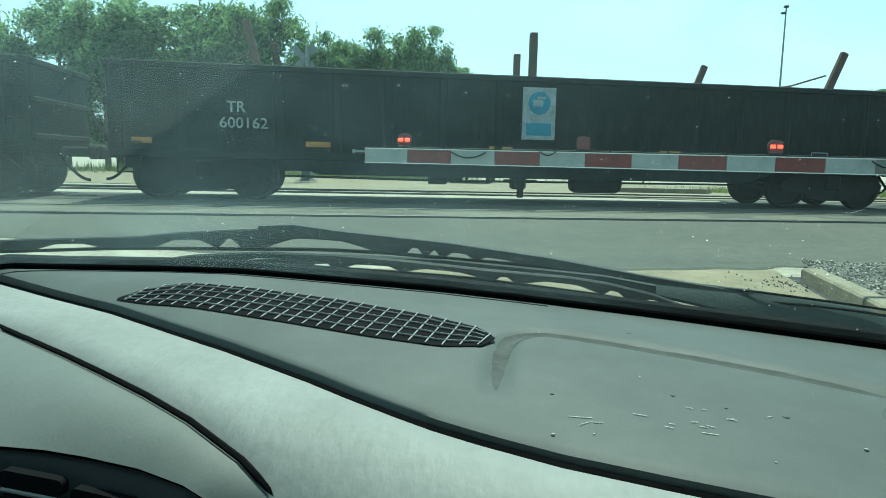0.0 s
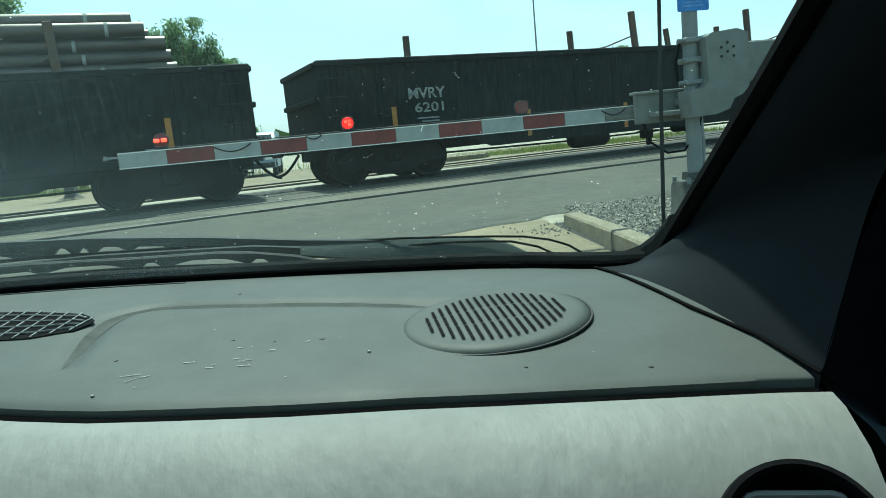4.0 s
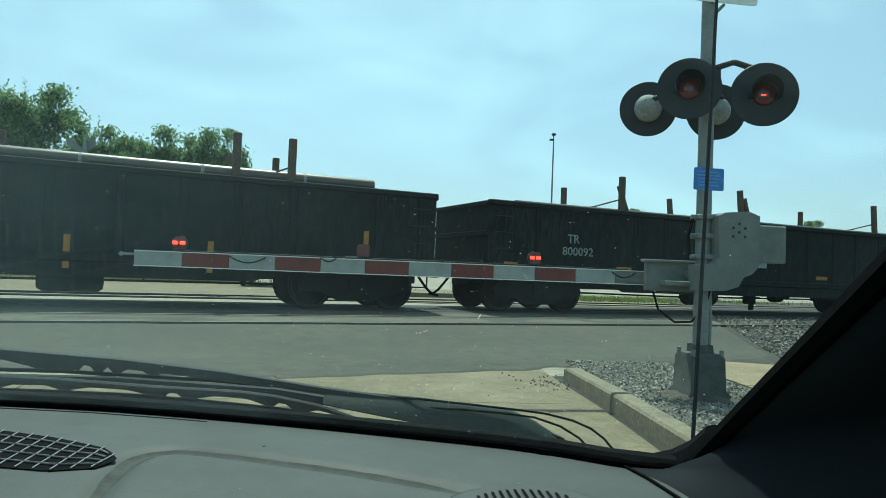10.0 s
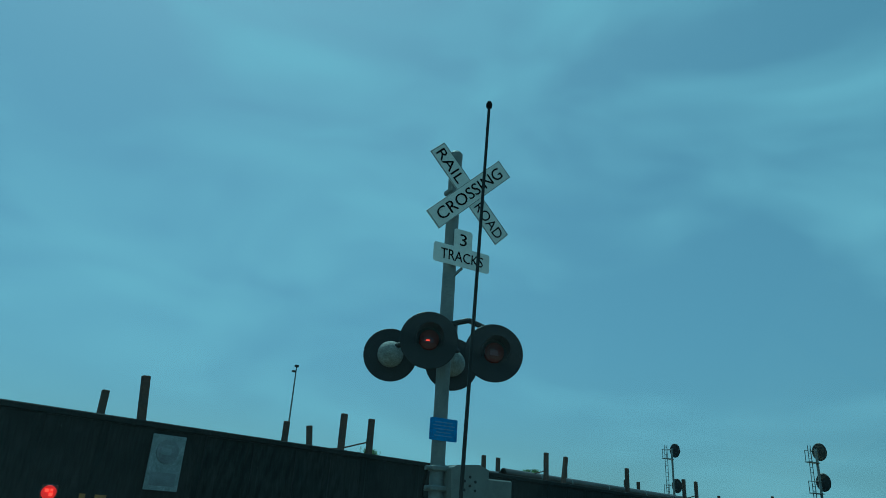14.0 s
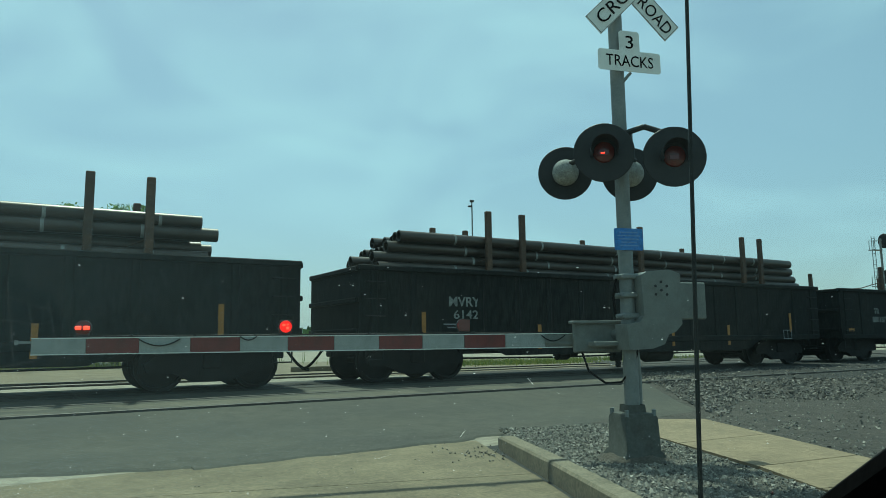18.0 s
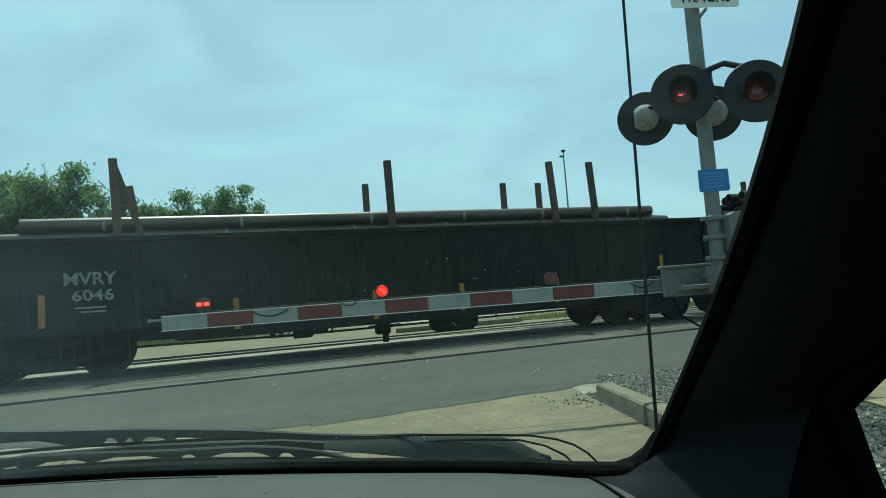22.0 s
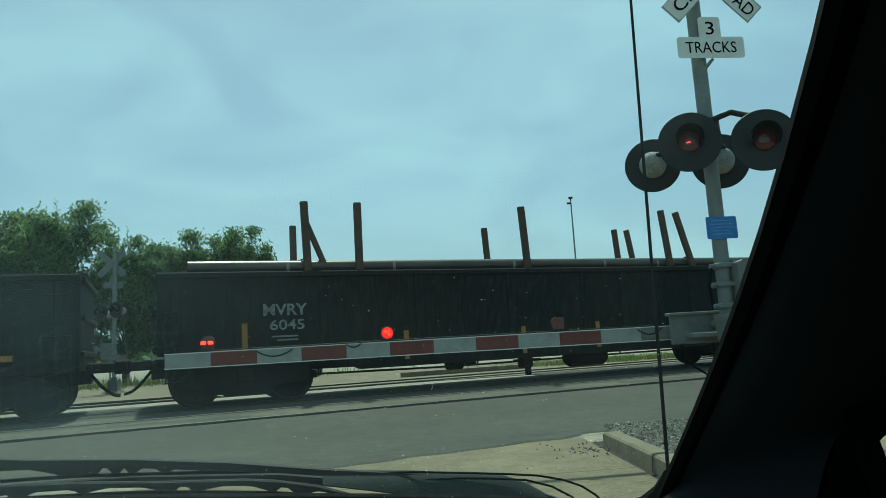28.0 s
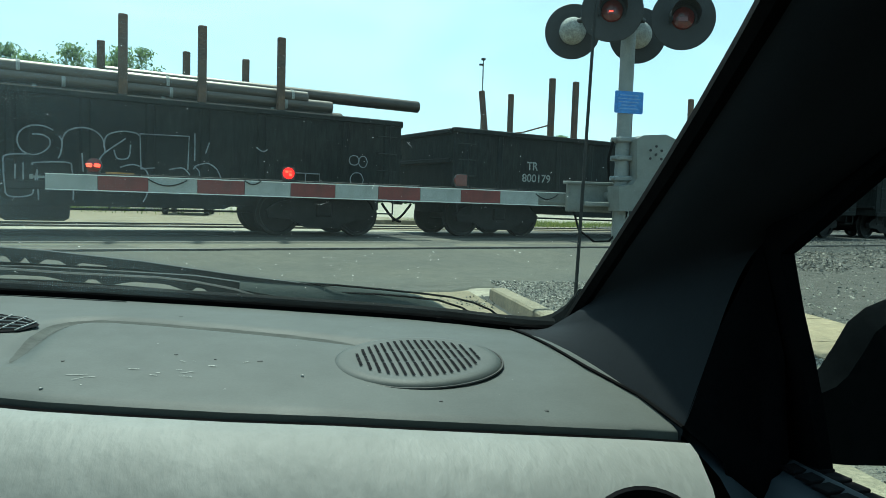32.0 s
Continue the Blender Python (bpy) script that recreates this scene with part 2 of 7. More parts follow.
M = {
    "asphalt": mat("asphalt", (0.038, 0.038, 0.031), 0.85, tint=(0.078, 0.072, 0.054), scale=0.45, fine=35, bump=0.4),
    "concrete": mat("concrete", (0.215, 0.172, 0.103), 0.88, tint=(0.125, 0.102, 0.064), scale=0.9, fine=28, bump=0.3, rand=0.06),
    "kerbstone": mat("kerbstone", (0.225, 0.19, 0.128), 0.88, tint=(0.14, 0.12, 0.083), scale=3, fine=40, bump=0.4, rand=0.08),
    "earth": mat("earth", (0.30, 0.265, 0.20), 0.95, tint=(0.21, 0.19, 0.145), scale=0.25, fine=9, bump=0.5, relief=0.03),
    "gravel_bed": mat("gravel_bed", (0.135, 0.122, 0.098), 0.95, tint=(0.075, 0.069, 0.057), scale=2.5, fine=40, bump=1.0, relief=0.03),
    "stone": leaf_material("stone", (0.035, 0.032, 0.026), (0.28, 0.255, 0.205), 0.0),
    "ballast": leaf_material("ballast", (0.022, 0.019, 0.016), (0.17, 0.145, 0.115), 0.0),
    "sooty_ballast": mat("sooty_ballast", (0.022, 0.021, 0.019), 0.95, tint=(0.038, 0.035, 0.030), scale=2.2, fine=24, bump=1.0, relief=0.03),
    "ballast_bed": mat("ballast_bed", (0.07, 0.06, 0.048), 0.95, tint=(0.04, 0.035, 0.029), scale=2.5, fine=24, bump=1.0, relief=0.03),
    "sidewalk": mat("sidewalk", (0.27, 0.205, 0.122), 0.9, tint=(0.20, 0.155, 0.096), scale=1.2, fine=30, bump=0.3, rand=0.05),
    "dirt": mat("dirt", (0.055, 0.046, 0.036), 0.95, tint=(0.09, 0.078, 0.06), scale=9, fine=60, bump=0.9, relief=0.02),
    # near-black colour of the added boards that darken the train's shadow
    "timber": mat("timber", (0.020, 0.019, 0.016), 0.85, tint=(0.034, 0.031, 0.026), scale=2, fine=30, bump=0.4, rand=0.2),
    "worn_asphalt": mat("worn_asphalt", (0.125, 0.113, 0.082), 0.9, tint=(0.085, 0.077, 0.057), scale=0.7, fine=30, bump=0.4),
    "base_iron": mat("base_iron", (0.075, 0.08, 0.07), 0.8, 0.0, tint=(0.045, 0.045, 0.038), scale=7, fine=50, bump=0.3, grainy=0.6),
    "joint": mat("joint", (0.03, 0.03, 0.028), 0.9),
    "rail": mat("rail", (0.06, 0.05, 0.042), 0.6, 0.3, tint=(0.11, 0.10, 0.09), scale=4),
    "grass": leaf_material("grass", (0.10, 0.14, 0.03), (0.22, 0.24, 0.06)),
    "leaf": leaf_material("leaf", (0.03, 0.07, 0.03), (0.25, 0.36, 0.14), 0.6),
    "bark": mat("bark", (0.10, 0.075, 0.055), 0.95, scale=5, fine=30, bump=0.8),
    "car_steel": mat("car_steel", (0.0055, 0.0085, 0.0085), 0.8, 0.0, tint=(0.030, 0.0275, 0.0235), scale=0.8, amount=0.3, fine=14, bump=0.35, spec=0.2, rand=0.12, stretch=(1.6, 1.6, 0.25), grainy=1.6),
    "stake_steel": mat("stake_steel", (0.075, 0.06, 0.05), 0.8, 0.2, tint=(0.13, 0.075, 0.045), scale=2.0, fine=20, rand=0.2),
    "truck_steel": mat("truck_steel", (0.016, 0.015, 0.014), 0.8, 0.1, scale=4),
    "pipe_steel": mat("pipe_steel", (0.12, 0.10, 0.085), 0.4, 0.6, tint=(0.055, 0.048, 0.042), scale=0.9, fine=12, rand=0.3),
    "stencil": mat("stencil", (0.33, 0.34, 0.32), 0.85, tint=(0.12, 0.12, 0.115), scale=9, fine=50),
    "chalk": mat("chalk", (0.30, 0.31, 0.32), 0.9, tint=(0.16, 0.16, 0.17), scale=4),
    "chalk_faint": mat("chalk_faint", (0.085, 0.088, 0.085), 0.9, tint=(0.05, 0.052, 0.05), scale=6),
    "reflector": mat("reflector", (0.42, 0.19, 0.03), 0.6, tint=(0.24, 0.12, 0.03), scale=8),
    "placard": mat("placard", (0.36, 0.38, 0.38), 0.7, tint=(0.2, 0.22, 0.22), scale=6),
    "logo_blue": mat("logo_blue", (0.05, 0.22, 0.32), 0.6),
    "galv": mat("galv", (0.21, 0.225, 0.22), 0.65, 0.2, tint=(0.155, 0.17, 0.168), scale=5, fine=50, bump=0.06, grainy=0.4),
    "box_paint": mat("box_paint", (0.165, 0.178, 0.168), 0.7, 0.0, tint=(0.115, 0.122, 0.112), scale=5, fine=50, bump=0.06, grainy=0.4),
    "sign_white": mat("sign_white", (0.74, 0.75, 0.72), 0.5, tint=(0.6, 0.61, 0.58), scale=6, fine=60, bump=0.03, grainy=0.2),
    # black for printed letters, and for shade painted in place of open recesses
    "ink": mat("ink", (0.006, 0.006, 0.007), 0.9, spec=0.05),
    "sign_blue": mat("sign_blue", (0.03, 0.15, 0.50), 0.5, tint=(0.06, 0.2, 0.5), scale=8),
    "sign_line": mat("sign_line", (0.16, 0.3, 0.6), 0.5),
    "arm_white": mat("arm_white", (0.32, 0.345, 0.335), 0.6, tint=(0.23, 0.25, 0.245), scale=5, rand=0.04, grainy=0.4),
    "arm_red": mat("arm_red", (0.15, 0.026, 0.024), 0.6, tint=(0.10, 0.028, 0.025), scale=6, rand=0.05, grainy=0.4),
    "hood_black": mat("hood_black", (0.012, 0.013, 0.014), 0.55, scale=6),
    "shell_grey": mat("shell_grey", (0.30, 0.31, 0.29), 0.75, 0.0, scale=8),
    "lens_red": mat("lens_red", (0.11, 0.012, 0.01), 0.2, tint=(0.07, 0.012, 0.01), scale=20, spec=0.6),
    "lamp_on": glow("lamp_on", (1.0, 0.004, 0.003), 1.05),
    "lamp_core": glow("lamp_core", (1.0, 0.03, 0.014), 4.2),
    "dash": mat("dash", (0.044, 0.0525, 0.0475), 0.65, tint=(0.032, 0.0385, 0.035), scale=7, fine=500, bump=0.1, spec=0.3, relief=0.001, grainy=0.3),
    "dash_pad": mat("dash_pad", (0.175, 0.182, 0.168), 0.62, tint=(0.135, 0.141, 0.13), scale=9, fine=120, bump=0.55, spec=0.25, relief=0.0022, grainy=0.2, stretch=(1.0, 0.5, 0.35)),
    "hood_skin": mat("hood_skin", (0.078, 0.086, 0.078), 0.62, tint=(0.064, 0.071, 0.064), scale=7, fine=400, bump=0.1, spec=0.3, relief=0.001, grainy=0.25),
    "rubber": mat("rubber", (0.003, 0.003, 0.0032), 0.8, scale=20, spec=0.04),
    "wiper_black": mat("wiper_black", (0.012, 0.014, 0.014), 0.6, scale=30, fine=120, spec=0.2),
    "cover_teal": mat("cover_teal", (0.016, 0.023, 0.022), 0.7, tint=(0.022, 0.030, 0.028), scale=12, fine=120, spec=0.1, grainy=0.3),
    "trim_black": mat("trim_black", (0.0035, 0.004, 0.0045), 0.8, tint=(0.0028, 0.0032, 0.0036), scale=5, fine=700, spec=0.0, bump=0.1, relief=0.001),
    "trim_grey": mat("trim_grey", (0.03, 0.033, 0.032), 0.65, scale=5, fine=700, bump=0.12, relief=0.001, spec=0.2, grainy=0.3),
    "pillar_trim": mat("pillar_trim", (0.0115, 0.0135, 0.0155), 0.6, tint=(0.010, 0.0118, 0.0138), scale=6, fine=600, spec=0.04, bump=0.05, relief=0.001, grainy=0.3),
    # lighter copy of pillar_trim: stronger light on the low trim put into colour
    "door_blue": mat("door_blue", (0.030, 0.040, 0.050), 0.6, tint=(0.024, 0.033, 0.042), scale=6, fine=600, spec=0.2, bump=0.06, relief=0.001, grainy=0.3),
    "fleck": mat("fleck", (0.32, 0.325, 0.30), 0.9),
    "glint": leaf_material("glint", (0.6, 0.6, 0.58), (0.85, 0.85, 0.82), 0.65),
    "vane_grey": mat("vane_grey", (0.20, 0.205, 0.195), 0.55, scale=5, fine=700, bump=0.05, relief=0.001, grainy=0.2),
    "van_paint": mat("van_paint", (0.22, 0.30, 0.36), 0.4, 0.0, tint=(0.19, 0.26, 0.31), scale=3, bump=0.0, spec=0.5, grainy=0.2),
    "van_glass": mat("van_glass", (0.02, 0.025, 0.03), 0.1, 0.0, scale=4, bump=0.0, spec=0.6, grainy=0.2),
    # dark spots on the dash, and the shadow line painted round the speaker
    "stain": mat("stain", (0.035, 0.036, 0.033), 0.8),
    "body_paint": mat("body_paint", (0.30, 0.275, 0.215), 0.35, 0.0, tint=(0.25, 0.23, 0.18), scale=3, bump=0.0, spec=0.5),
    "mirror": mat("mirror", (0.5, 0.55, 0.54), 0.02, 1.0, tint=(0.5, 0.55, 0.54), bump=0.0),
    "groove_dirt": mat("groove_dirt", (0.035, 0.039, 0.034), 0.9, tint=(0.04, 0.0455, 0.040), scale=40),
    "headliner": mat("headliner", (0.05, 0.05, 0.046), 0.95, fine=300),
    "tyre": mat("tyre", (0.02, 0.02, 0.02), 0.85),
    "glass": pane_material("glass", (0.88, 0.96, 0.93), 0.036),
    "side_glass": pane_material("side_glass", (0.9, 0.95, 0.93), 0.0, 1.1),
}


# ---- mesh helpers
class Shape:
    """Collects vertices and faces of one mesh."""

    def __init__(self):
        self.v, self.f = [], []

    def add(self, verts, faces):
        n = len(self.v)
        self.v += [tuple(p) for p in verts]
        self.f += [tuple(i + n for i in face) for face in faces]
        return self

    def box(self, c, s, m=None, bevel=0.0):
        """A block of size s about c, with chamfered edges where bevel is given."""
        h = [k / 2 for k in s]
        b = min(bevel, *[k * 0.45 for k in h]) if bevel else 0
        corners = [(x, y, z) for x in (-1, 1) for y in (-1, 1) for z in (-1, 1)]
        if not b:
            vs = [Vector((q[0] * h[0], q[1] * h[1], q[2] * h[2])) for q in corners]
            fs = [(0, 1, 3, 2), (4, 6, 7, 5), (0, 4, 5, 1), (2, 3, 7, 6), (0, 2, 6, 4), (1, 5, 7, 3)]
        else:
            vs, at = [], {}
            for q in corners:
                for ax in range(3):
                    p = [q[i] * (h[i] - (0 if i == ax else b)) for i in range(3)]
                    at[q, ax] = len(vs)
                    vs.append(Vector(p))
            fs = []
            for ax in range(3):
                o = [i for i in range(3) if i != ax]
                for sg in (-1, 1):
                    ring = []
                    for a, d in ((-1, -1), (1, -1), (1, 1), (-1, 1)):
                        q = [0, 0, 0]
                        q[ax], q[o[0]], q[o[1]] = sg, a, d
                        ring.append(at[tuple(q), ax])
                    fs.append(tuple(ring) if (sg > 0) == (ax != 1) else tuple(reversed(ring)))
            for ax in range(3):
                o = [i for i in range(3) if i != ax]
                for a in (-1, 1):
                    for d in (-1, 1):
                        q0, q1 = [0, 0, 0], [0, 0, 0]
                        q0[ax], q1[ax] = -1, 1
                        for q in (q0, q1):
                            q[o[0]], q[o[1]] = a, d
                        fs.append((at[tuple(q0), o[0]], at[tuple(q1), o[0]], at[tuple(q1), o[1]], at[tuple(q0), o[1]]))
            for q in corners:
                fs.append((at[q, 0], at[q, 1], at[q, 2]))
        t = (Matrix.Translation(c) @ m) if m is not None else Matrix.Translation(c)
        return self.add([t @ p for p in vs], fs)

    def rod(self, a, b, r, seg=10, r2=None, caps=True):
        """A round bar from a to b."""
        a, b = Vector(a), Vector(b)
        q = (b - a).to_track_quat("Z", "Y").to_matrix()
        r2 = r if r2 is None else r2
        vs = []
        for p, rr in ((a, r), (b, r2)):
            vs += [p + q @ Vector((rr * math.cos(2 * math.pi * i / seg), rr * math.sin(2 * math.pi * i / seg), 0)) for i in range(seg)]
        fs = [(i, (i + 1) % seg, seg + (i + 1) % seg, seg + i) for i in range(seg)]
        if caps:
            fs += [tuple(reversed(range(seg))), tuple(range(seg, 2 * seg))]
        return self.add(vs, fs)

    def path(self, pts, r, seg=8):
        """A tube along points, in one piece."""
        pts = [Vector(p) for p in pts]
        n, vs = len(pts), []
        side = None
        for k, p in enumerate(pts):
            way = (pts[min(k + 1, n - 1)] - pts[max(k - 1, 0)]).normalized()
            if side is None:
                side = way.orthogonal().normalized()
            side = (side - way * side.dot(way)).normalized()
            up = way.cross(side)
            vs += [p + (side * math.cos(2 * math.pi * i / seg) + up * math.sin(2 * math.pi * i / seg)) * r for i in range(seg)]
        fs = [(k * seg + i, k * seg + (i + 1) % seg, (k + 1) * seg + (i + 1) % seg, (k + 1) * seg + i) for k in range(n - 1) for i in range(seg)]
        return self.add(vs, fs + [tuple(reversed(range(seg))), tuple(range((n - 1) * seg, n * seg))])

    def lathe(self, prof, seg=32, m=None, start=0.0, turn=1.0):
        """Turns a profile of (radius, height) about z."""
        vs, fs, n = [], [], len(prof)
        count = seg if turn == 1.0 else seg + 1
        for i in range(count):
            a = start + 2 * math.pi * turn * i / seg
            vs += [Vector((r * math.cos(a), r * math.sin(a), z)) for r, z in prof]
        for i in range(seg):
            j = (i + 1) % count
            for k in range(n - 1):
                fs.append((i * n + k, j * n + k, j * n + k + 1, i * n + k + 1))
        if m is not None:
            vs = [m @ p for p in vs]
        return self.add(vs, fs)

    def slab(self, outline, z0, z1, m=None):
        """A plate of an outline of (x, y), from z0 to z1."""
        n = len(outline)
        vs = [Vector((x, y, z)) for z in (z0, z1) for x, y in outline]
        fs = [tuple(reversed(range(n))), tuple(range(n, 2 * n))] + [(i, (i + 1) % n, n + (i + 1) % n, n + i) for i in range(n)]
        if m is not None:
            vs = [m @ p for p in vs]
        return self.add(vs, fs)

    def sheet(self, rows, closed=False):
        """A skin over rows of points."""
        n = len(rows[0])
        fs = [(r * n + k, r * n + k + 1, (r + 1) * n + k + 1, (r + 1) * n + k) for r in range(len(rows) - 1) for k in range(n - 1)]
        return self.add([p for row in rows for p in row], fs)

    def mesh(self, name, material, smooth=35):
        me = bpy.data.meshes.new(name)
        me.from_pydata(self.v, [], self.f)
        me.materials.append(material)
        if smooth:
            me.shade_smooth()
            me.set_sharp_from_angle(angle=radians(smooth))
        me.validate()
        me.update()
        return me


def part(name, shape, material, parent, label="", smooth=35):
    """One mesh object under a thing or under a part."""
    me = shape if isinstance(shape, bpy.types.Mesh) else shape.mesh(name, M[material], smooth)
    ob = new(name, me)
    ob.parent = parent
    return tagged(ob, label) if label else ob


def thing(name, label, category, m=None, group="", kind=""):
    ob = new(name)
    ob.empty_display_size = 0.2
    if m is not None:
        ob.matrix_world = m
    return tagged(ob, label, category, group, kind)


def solid(name, shape, material, label, category, group="", kind="", smooth=35, m=None):
    ob = new(name, shape.mesh(name, M[material], smooth))
    if m is not None:
        ob.matrix_world = m
    return tagged(ob, label, category, group, kind)


def letters(text, height, m, width=None, thick=0.002, bold=0.0):
    """A mesh of the words, upright in its own xz plane, centred on the origin, put at m."""
    cu = bpy.data.curves.new("letters", "FONT")
    cu.body, cu.align_x, cu.align_y, cu.size, cu.extrude = text, "CENTER", "CENTER", 1.0, thick
    cu.resolution_u, cu.offset = 3, bold
    tmp = bpy.data.objects.new("letters", cu)
    me = bpy.data.meshes.new_from_object(tmp)
    bpy.data.objects.remove(tmp)
    xs, ys = [v.co.x for v in me.vertices], [v.co.y for v in me.vertices]
    ky = height / (max(ys) - min(ys))
    kx = width / (max(xs) - min(xs)) if width else ky
    cx, cy = (max(xs) + min(xs)) / 2, (max(ys) + min(ys)) / 2
    for v in me.vertices:
        v.co = m @ Vector(((v.co.x - cx) * kx, -v.co.z, (v.co.y - cy) * ky))
    me.update()
    return me


def words(text, height, m, material, parent, width=None, thick=0.002, name="lettering", bold=0.0):
    me = letters(text, height, m, width, thick, bold)
    me.materials.clear()
    me.materials.append(M[material])
    return part(name, me, material, parent)


# ---- the plan: the road runs along y, the tracks cross it 16 degrees askew
SKEW = radians(16)
ALONG, ACROSS = Vector((math.cos(SKEW), math.sin(SKEW), 0)), Vector((-math.sin(SKEW), math.cos(SKEW), 0))
RAIL_Z = 0.33
MAIN = Matrix.Translation((-0.413, 15.442, RAIL_Z)) @ Matrix.Rotation(SKEW, 4, "Z")
PROFILE = [(-1e4, 0.0), (6.9, 0.0), (9.0, 0.11), (10.7, 0.27), (12.4, 0.30), (13.6, 0.305), (16.2, 0.305), (22.0, 0.28), (30.0, 0.2), (1e4, 0.2)]


def height(x, y):
    d = -math.sin(SKEW) * x + math.cos(SKEW) * y
    for (a, za), (b, zb) in zip(PROFILE, PROFILE[1:]):
        if d <= b:
            return za + (zb - za) * (d - a) / (b - a)
    return 0.2


def spread(near, far, step):
    """Even steps near the middle, growing towards far."""
    out, k = [], 0.0
    while k < near:
        out.append(k)
        k += step
    while k < far:
        out.append(k)
        k *= 1.35
    return out + [far]


gx = spread(14, 2500, 1.0)
gx = sorted({-k for k in gx} | set(gx))
gy = sorted({-k for k in spread(4, 2500, 1.5)} | set(spread(32, 2500, 0.8)))
shape = Shape().sheet([[(x, y, height(x, y) - 0.03 + 0.012 * noise.noise((x * 0.6, y * 0.6, 0))) for x in gx] for y in gy])
solid("ground", shape, "earth", "pale dusty earth reaching to the horizon", "ground", kind="structure")


def road_edge(x):
    if x < -0.4:
        y = 7.75 + 0.1 * math.sin(x * 0.8)
    elif x < 2.8:
        y = 7.6 + (x + 0.4) * 0.34
    elif x < 6.9:
        y = 8.75 + (x - 2.8) * 0.25
    else:
        y = 9.78 + (x - 6.9) * 3.0
    return y + 0.08 * noise.noise((x * 2.2, 0, 4)) - 0.12


rows = []
road_x = sorted({-40 + k * 1.5 for k in range(24)} | {-4 + 0.04 * k for k in range(180)} | {3.2 + 0.2 * k for k in range(34)})
for k in range(44):
    row = []
    for x in road_x:
        a, b = road_edge(x), (16.1 + math.sin(SKEW) * x) / math.cos(SKEW)
        thin = k < 13
        y = a + 0.045 * k if thin else a + 0.54 + max(b - a - 0.54, 0.02) * (k - 12) / 31
        worn = 0.016 * noise.noise((x * 1.7, y * 2.5, 1)) + 0.012 * noise.noise((x * 6, y * 9, 3)) + 0.008 * noise.noise((x * 19, y * 23, 5))
        lift = -0.016 + 0.032 * k / 12 + worn * (1 - abs(k / 6 - 1)) if thin else 0.012
        row.append((x, y, height(x, y) + (lift if k else -0.04)))
    rows.append(row)
solid("road", Shape().sheet(rows), "asphalt", "patched grey asphalt of the level crossing", "road", kind="structure")

# concrete approach in slabs, with open joints
bed = Shape().box((-3.0, 0.3, -0.045), (13.2, 17.0, 0.05))
approach = solid("pavement", bed, "joint", "sandy concrete road slabs with dark joints", "pavement", kind="structure")
xs, ys = [-9.4, -6.2, -2.6, 2.62], [-8.0, -3.6, 0.4, 3.4, 6.42, 9.2]
for i in range(3):
    for j in range(5):
        x0, x1, y0, y1 = xs[i] + 0.012, xs[i + 1] - 0.012, ys[j] + 0.011, ys[j + 1] - 0.011
        lean = lambda y: 0.1 * (y - 6.4) if i == 2 else 0.0
        out = [(x0, y0), (x1 + lean(y0), y0), (x1 + lean(y1), y1 - (0.1 if i == 2 and j == 3 else 0)), (x0, y1)]
        if j == 4:
            out = [(x0, y0), (x1, y0 - (0.1 if i == 2 else 0)), (x1 + (0.15 if i == 2 else 0), road_edge(x1) + 0.15), (x0, road_edge(x0) + 0.15)]
        part("slab", Shape().slab(out, -0.06, 0.002 * ((i + j) % 2)), "concrete", approach)

# kerb of cast lengths along the road's edge
kerb = thing("kerb", "weathered concrete kerb in cast lengths", "kerb", kind="structure")
edge = lambda y: 2.85 + (y - 7.85) * 0.098
cuts = [7.9, 6.07, 4.3, 2.5, 0.7, -1.2, -3.2, -5.2]
for k, (b, a) in enumerate(zip(cuts, cuts[1:])):
    s = Shape()
    ends = []
    for y in (a + 0.008, b - 0.008):
        x, top = edge(y), 0.15 if not (k == 0 and y > 7) else 0.12
        ends.append([(x - 0.03, y, -0.05), (x - 0.015, y, top - 0.02), (x + 0.005, y, top), (x + 0.15, y, top + 0.004), (x + 0.17, y, top - 0.012), (x + 0.17, y, -0.05)])
    s.sheet(ends)
    s.add(ends[0], [(5, 4, 3, 2, 1, 0)]).add(ends[1], [(0, 1, 2, 3, 4, 5)])
    part("kerb_length", s, "kerbstone", kerb)

# pavement for walkers, past the signal
walk_path = thing("sidewalk", "sunlit sand-coloured concrete sidewalk", "sidewalk", kind="structure")
left = [(4.62, 8.0), (4.5, 6.9), (4.36, 5.5), (4.17, 4.6), (4.0, 3.2), (3.85, 1.7), (3.7, 0.2), (3.55, -1.5), (3.4, -3.5)]
right = [(6.1, 8.75), (5.85, 7.2), (5.6, 5.7), (5.42, 4.7), (5.2, 3.2), (5.05, 1.7), (4.9, 0.2), (4.75, -1.5), (4.6, -3.5)]
for k in range(len(left) - 1):
    a, b, c, d = left[k], left[k + 1], right[k + 1], right[k]
    part("slab", Shape().slab([(b[0], b[1] + 0.008), (c[0], c[1] + 0.008), (d[0], d[1] - 0.008), (a[0], a[1] - 0.008)], -0.02, 0.105), "sidewalk", walk_path)
part("slab", Shape().slab([(4.64, 8.01), (6.1, 8.76), (5.5, 9.0), (4.95, 8.7)], -0.02, 0.1), "sidewalk", walk_path)


# loose stone: a bed and thousands of single pieces
def bed_of(name, outline, z, label):
    return solid(name, Shape().slab(outline, z - 0.15, z), "gravel_bed", label, "gravel", kind="structure")


bed_of("gravel_bed", [(2.86, 8.0), (2.5, 4.0), (2.0, -3.5), (3.4, -3.5), (4.0, 3.2), (4.5, 6.9), (4.7, 8.1), (4.95, 8.75), (3.4, 8.8)], 0.09, "grey gravel bed behind the kerb")
rng = random.Random(4)


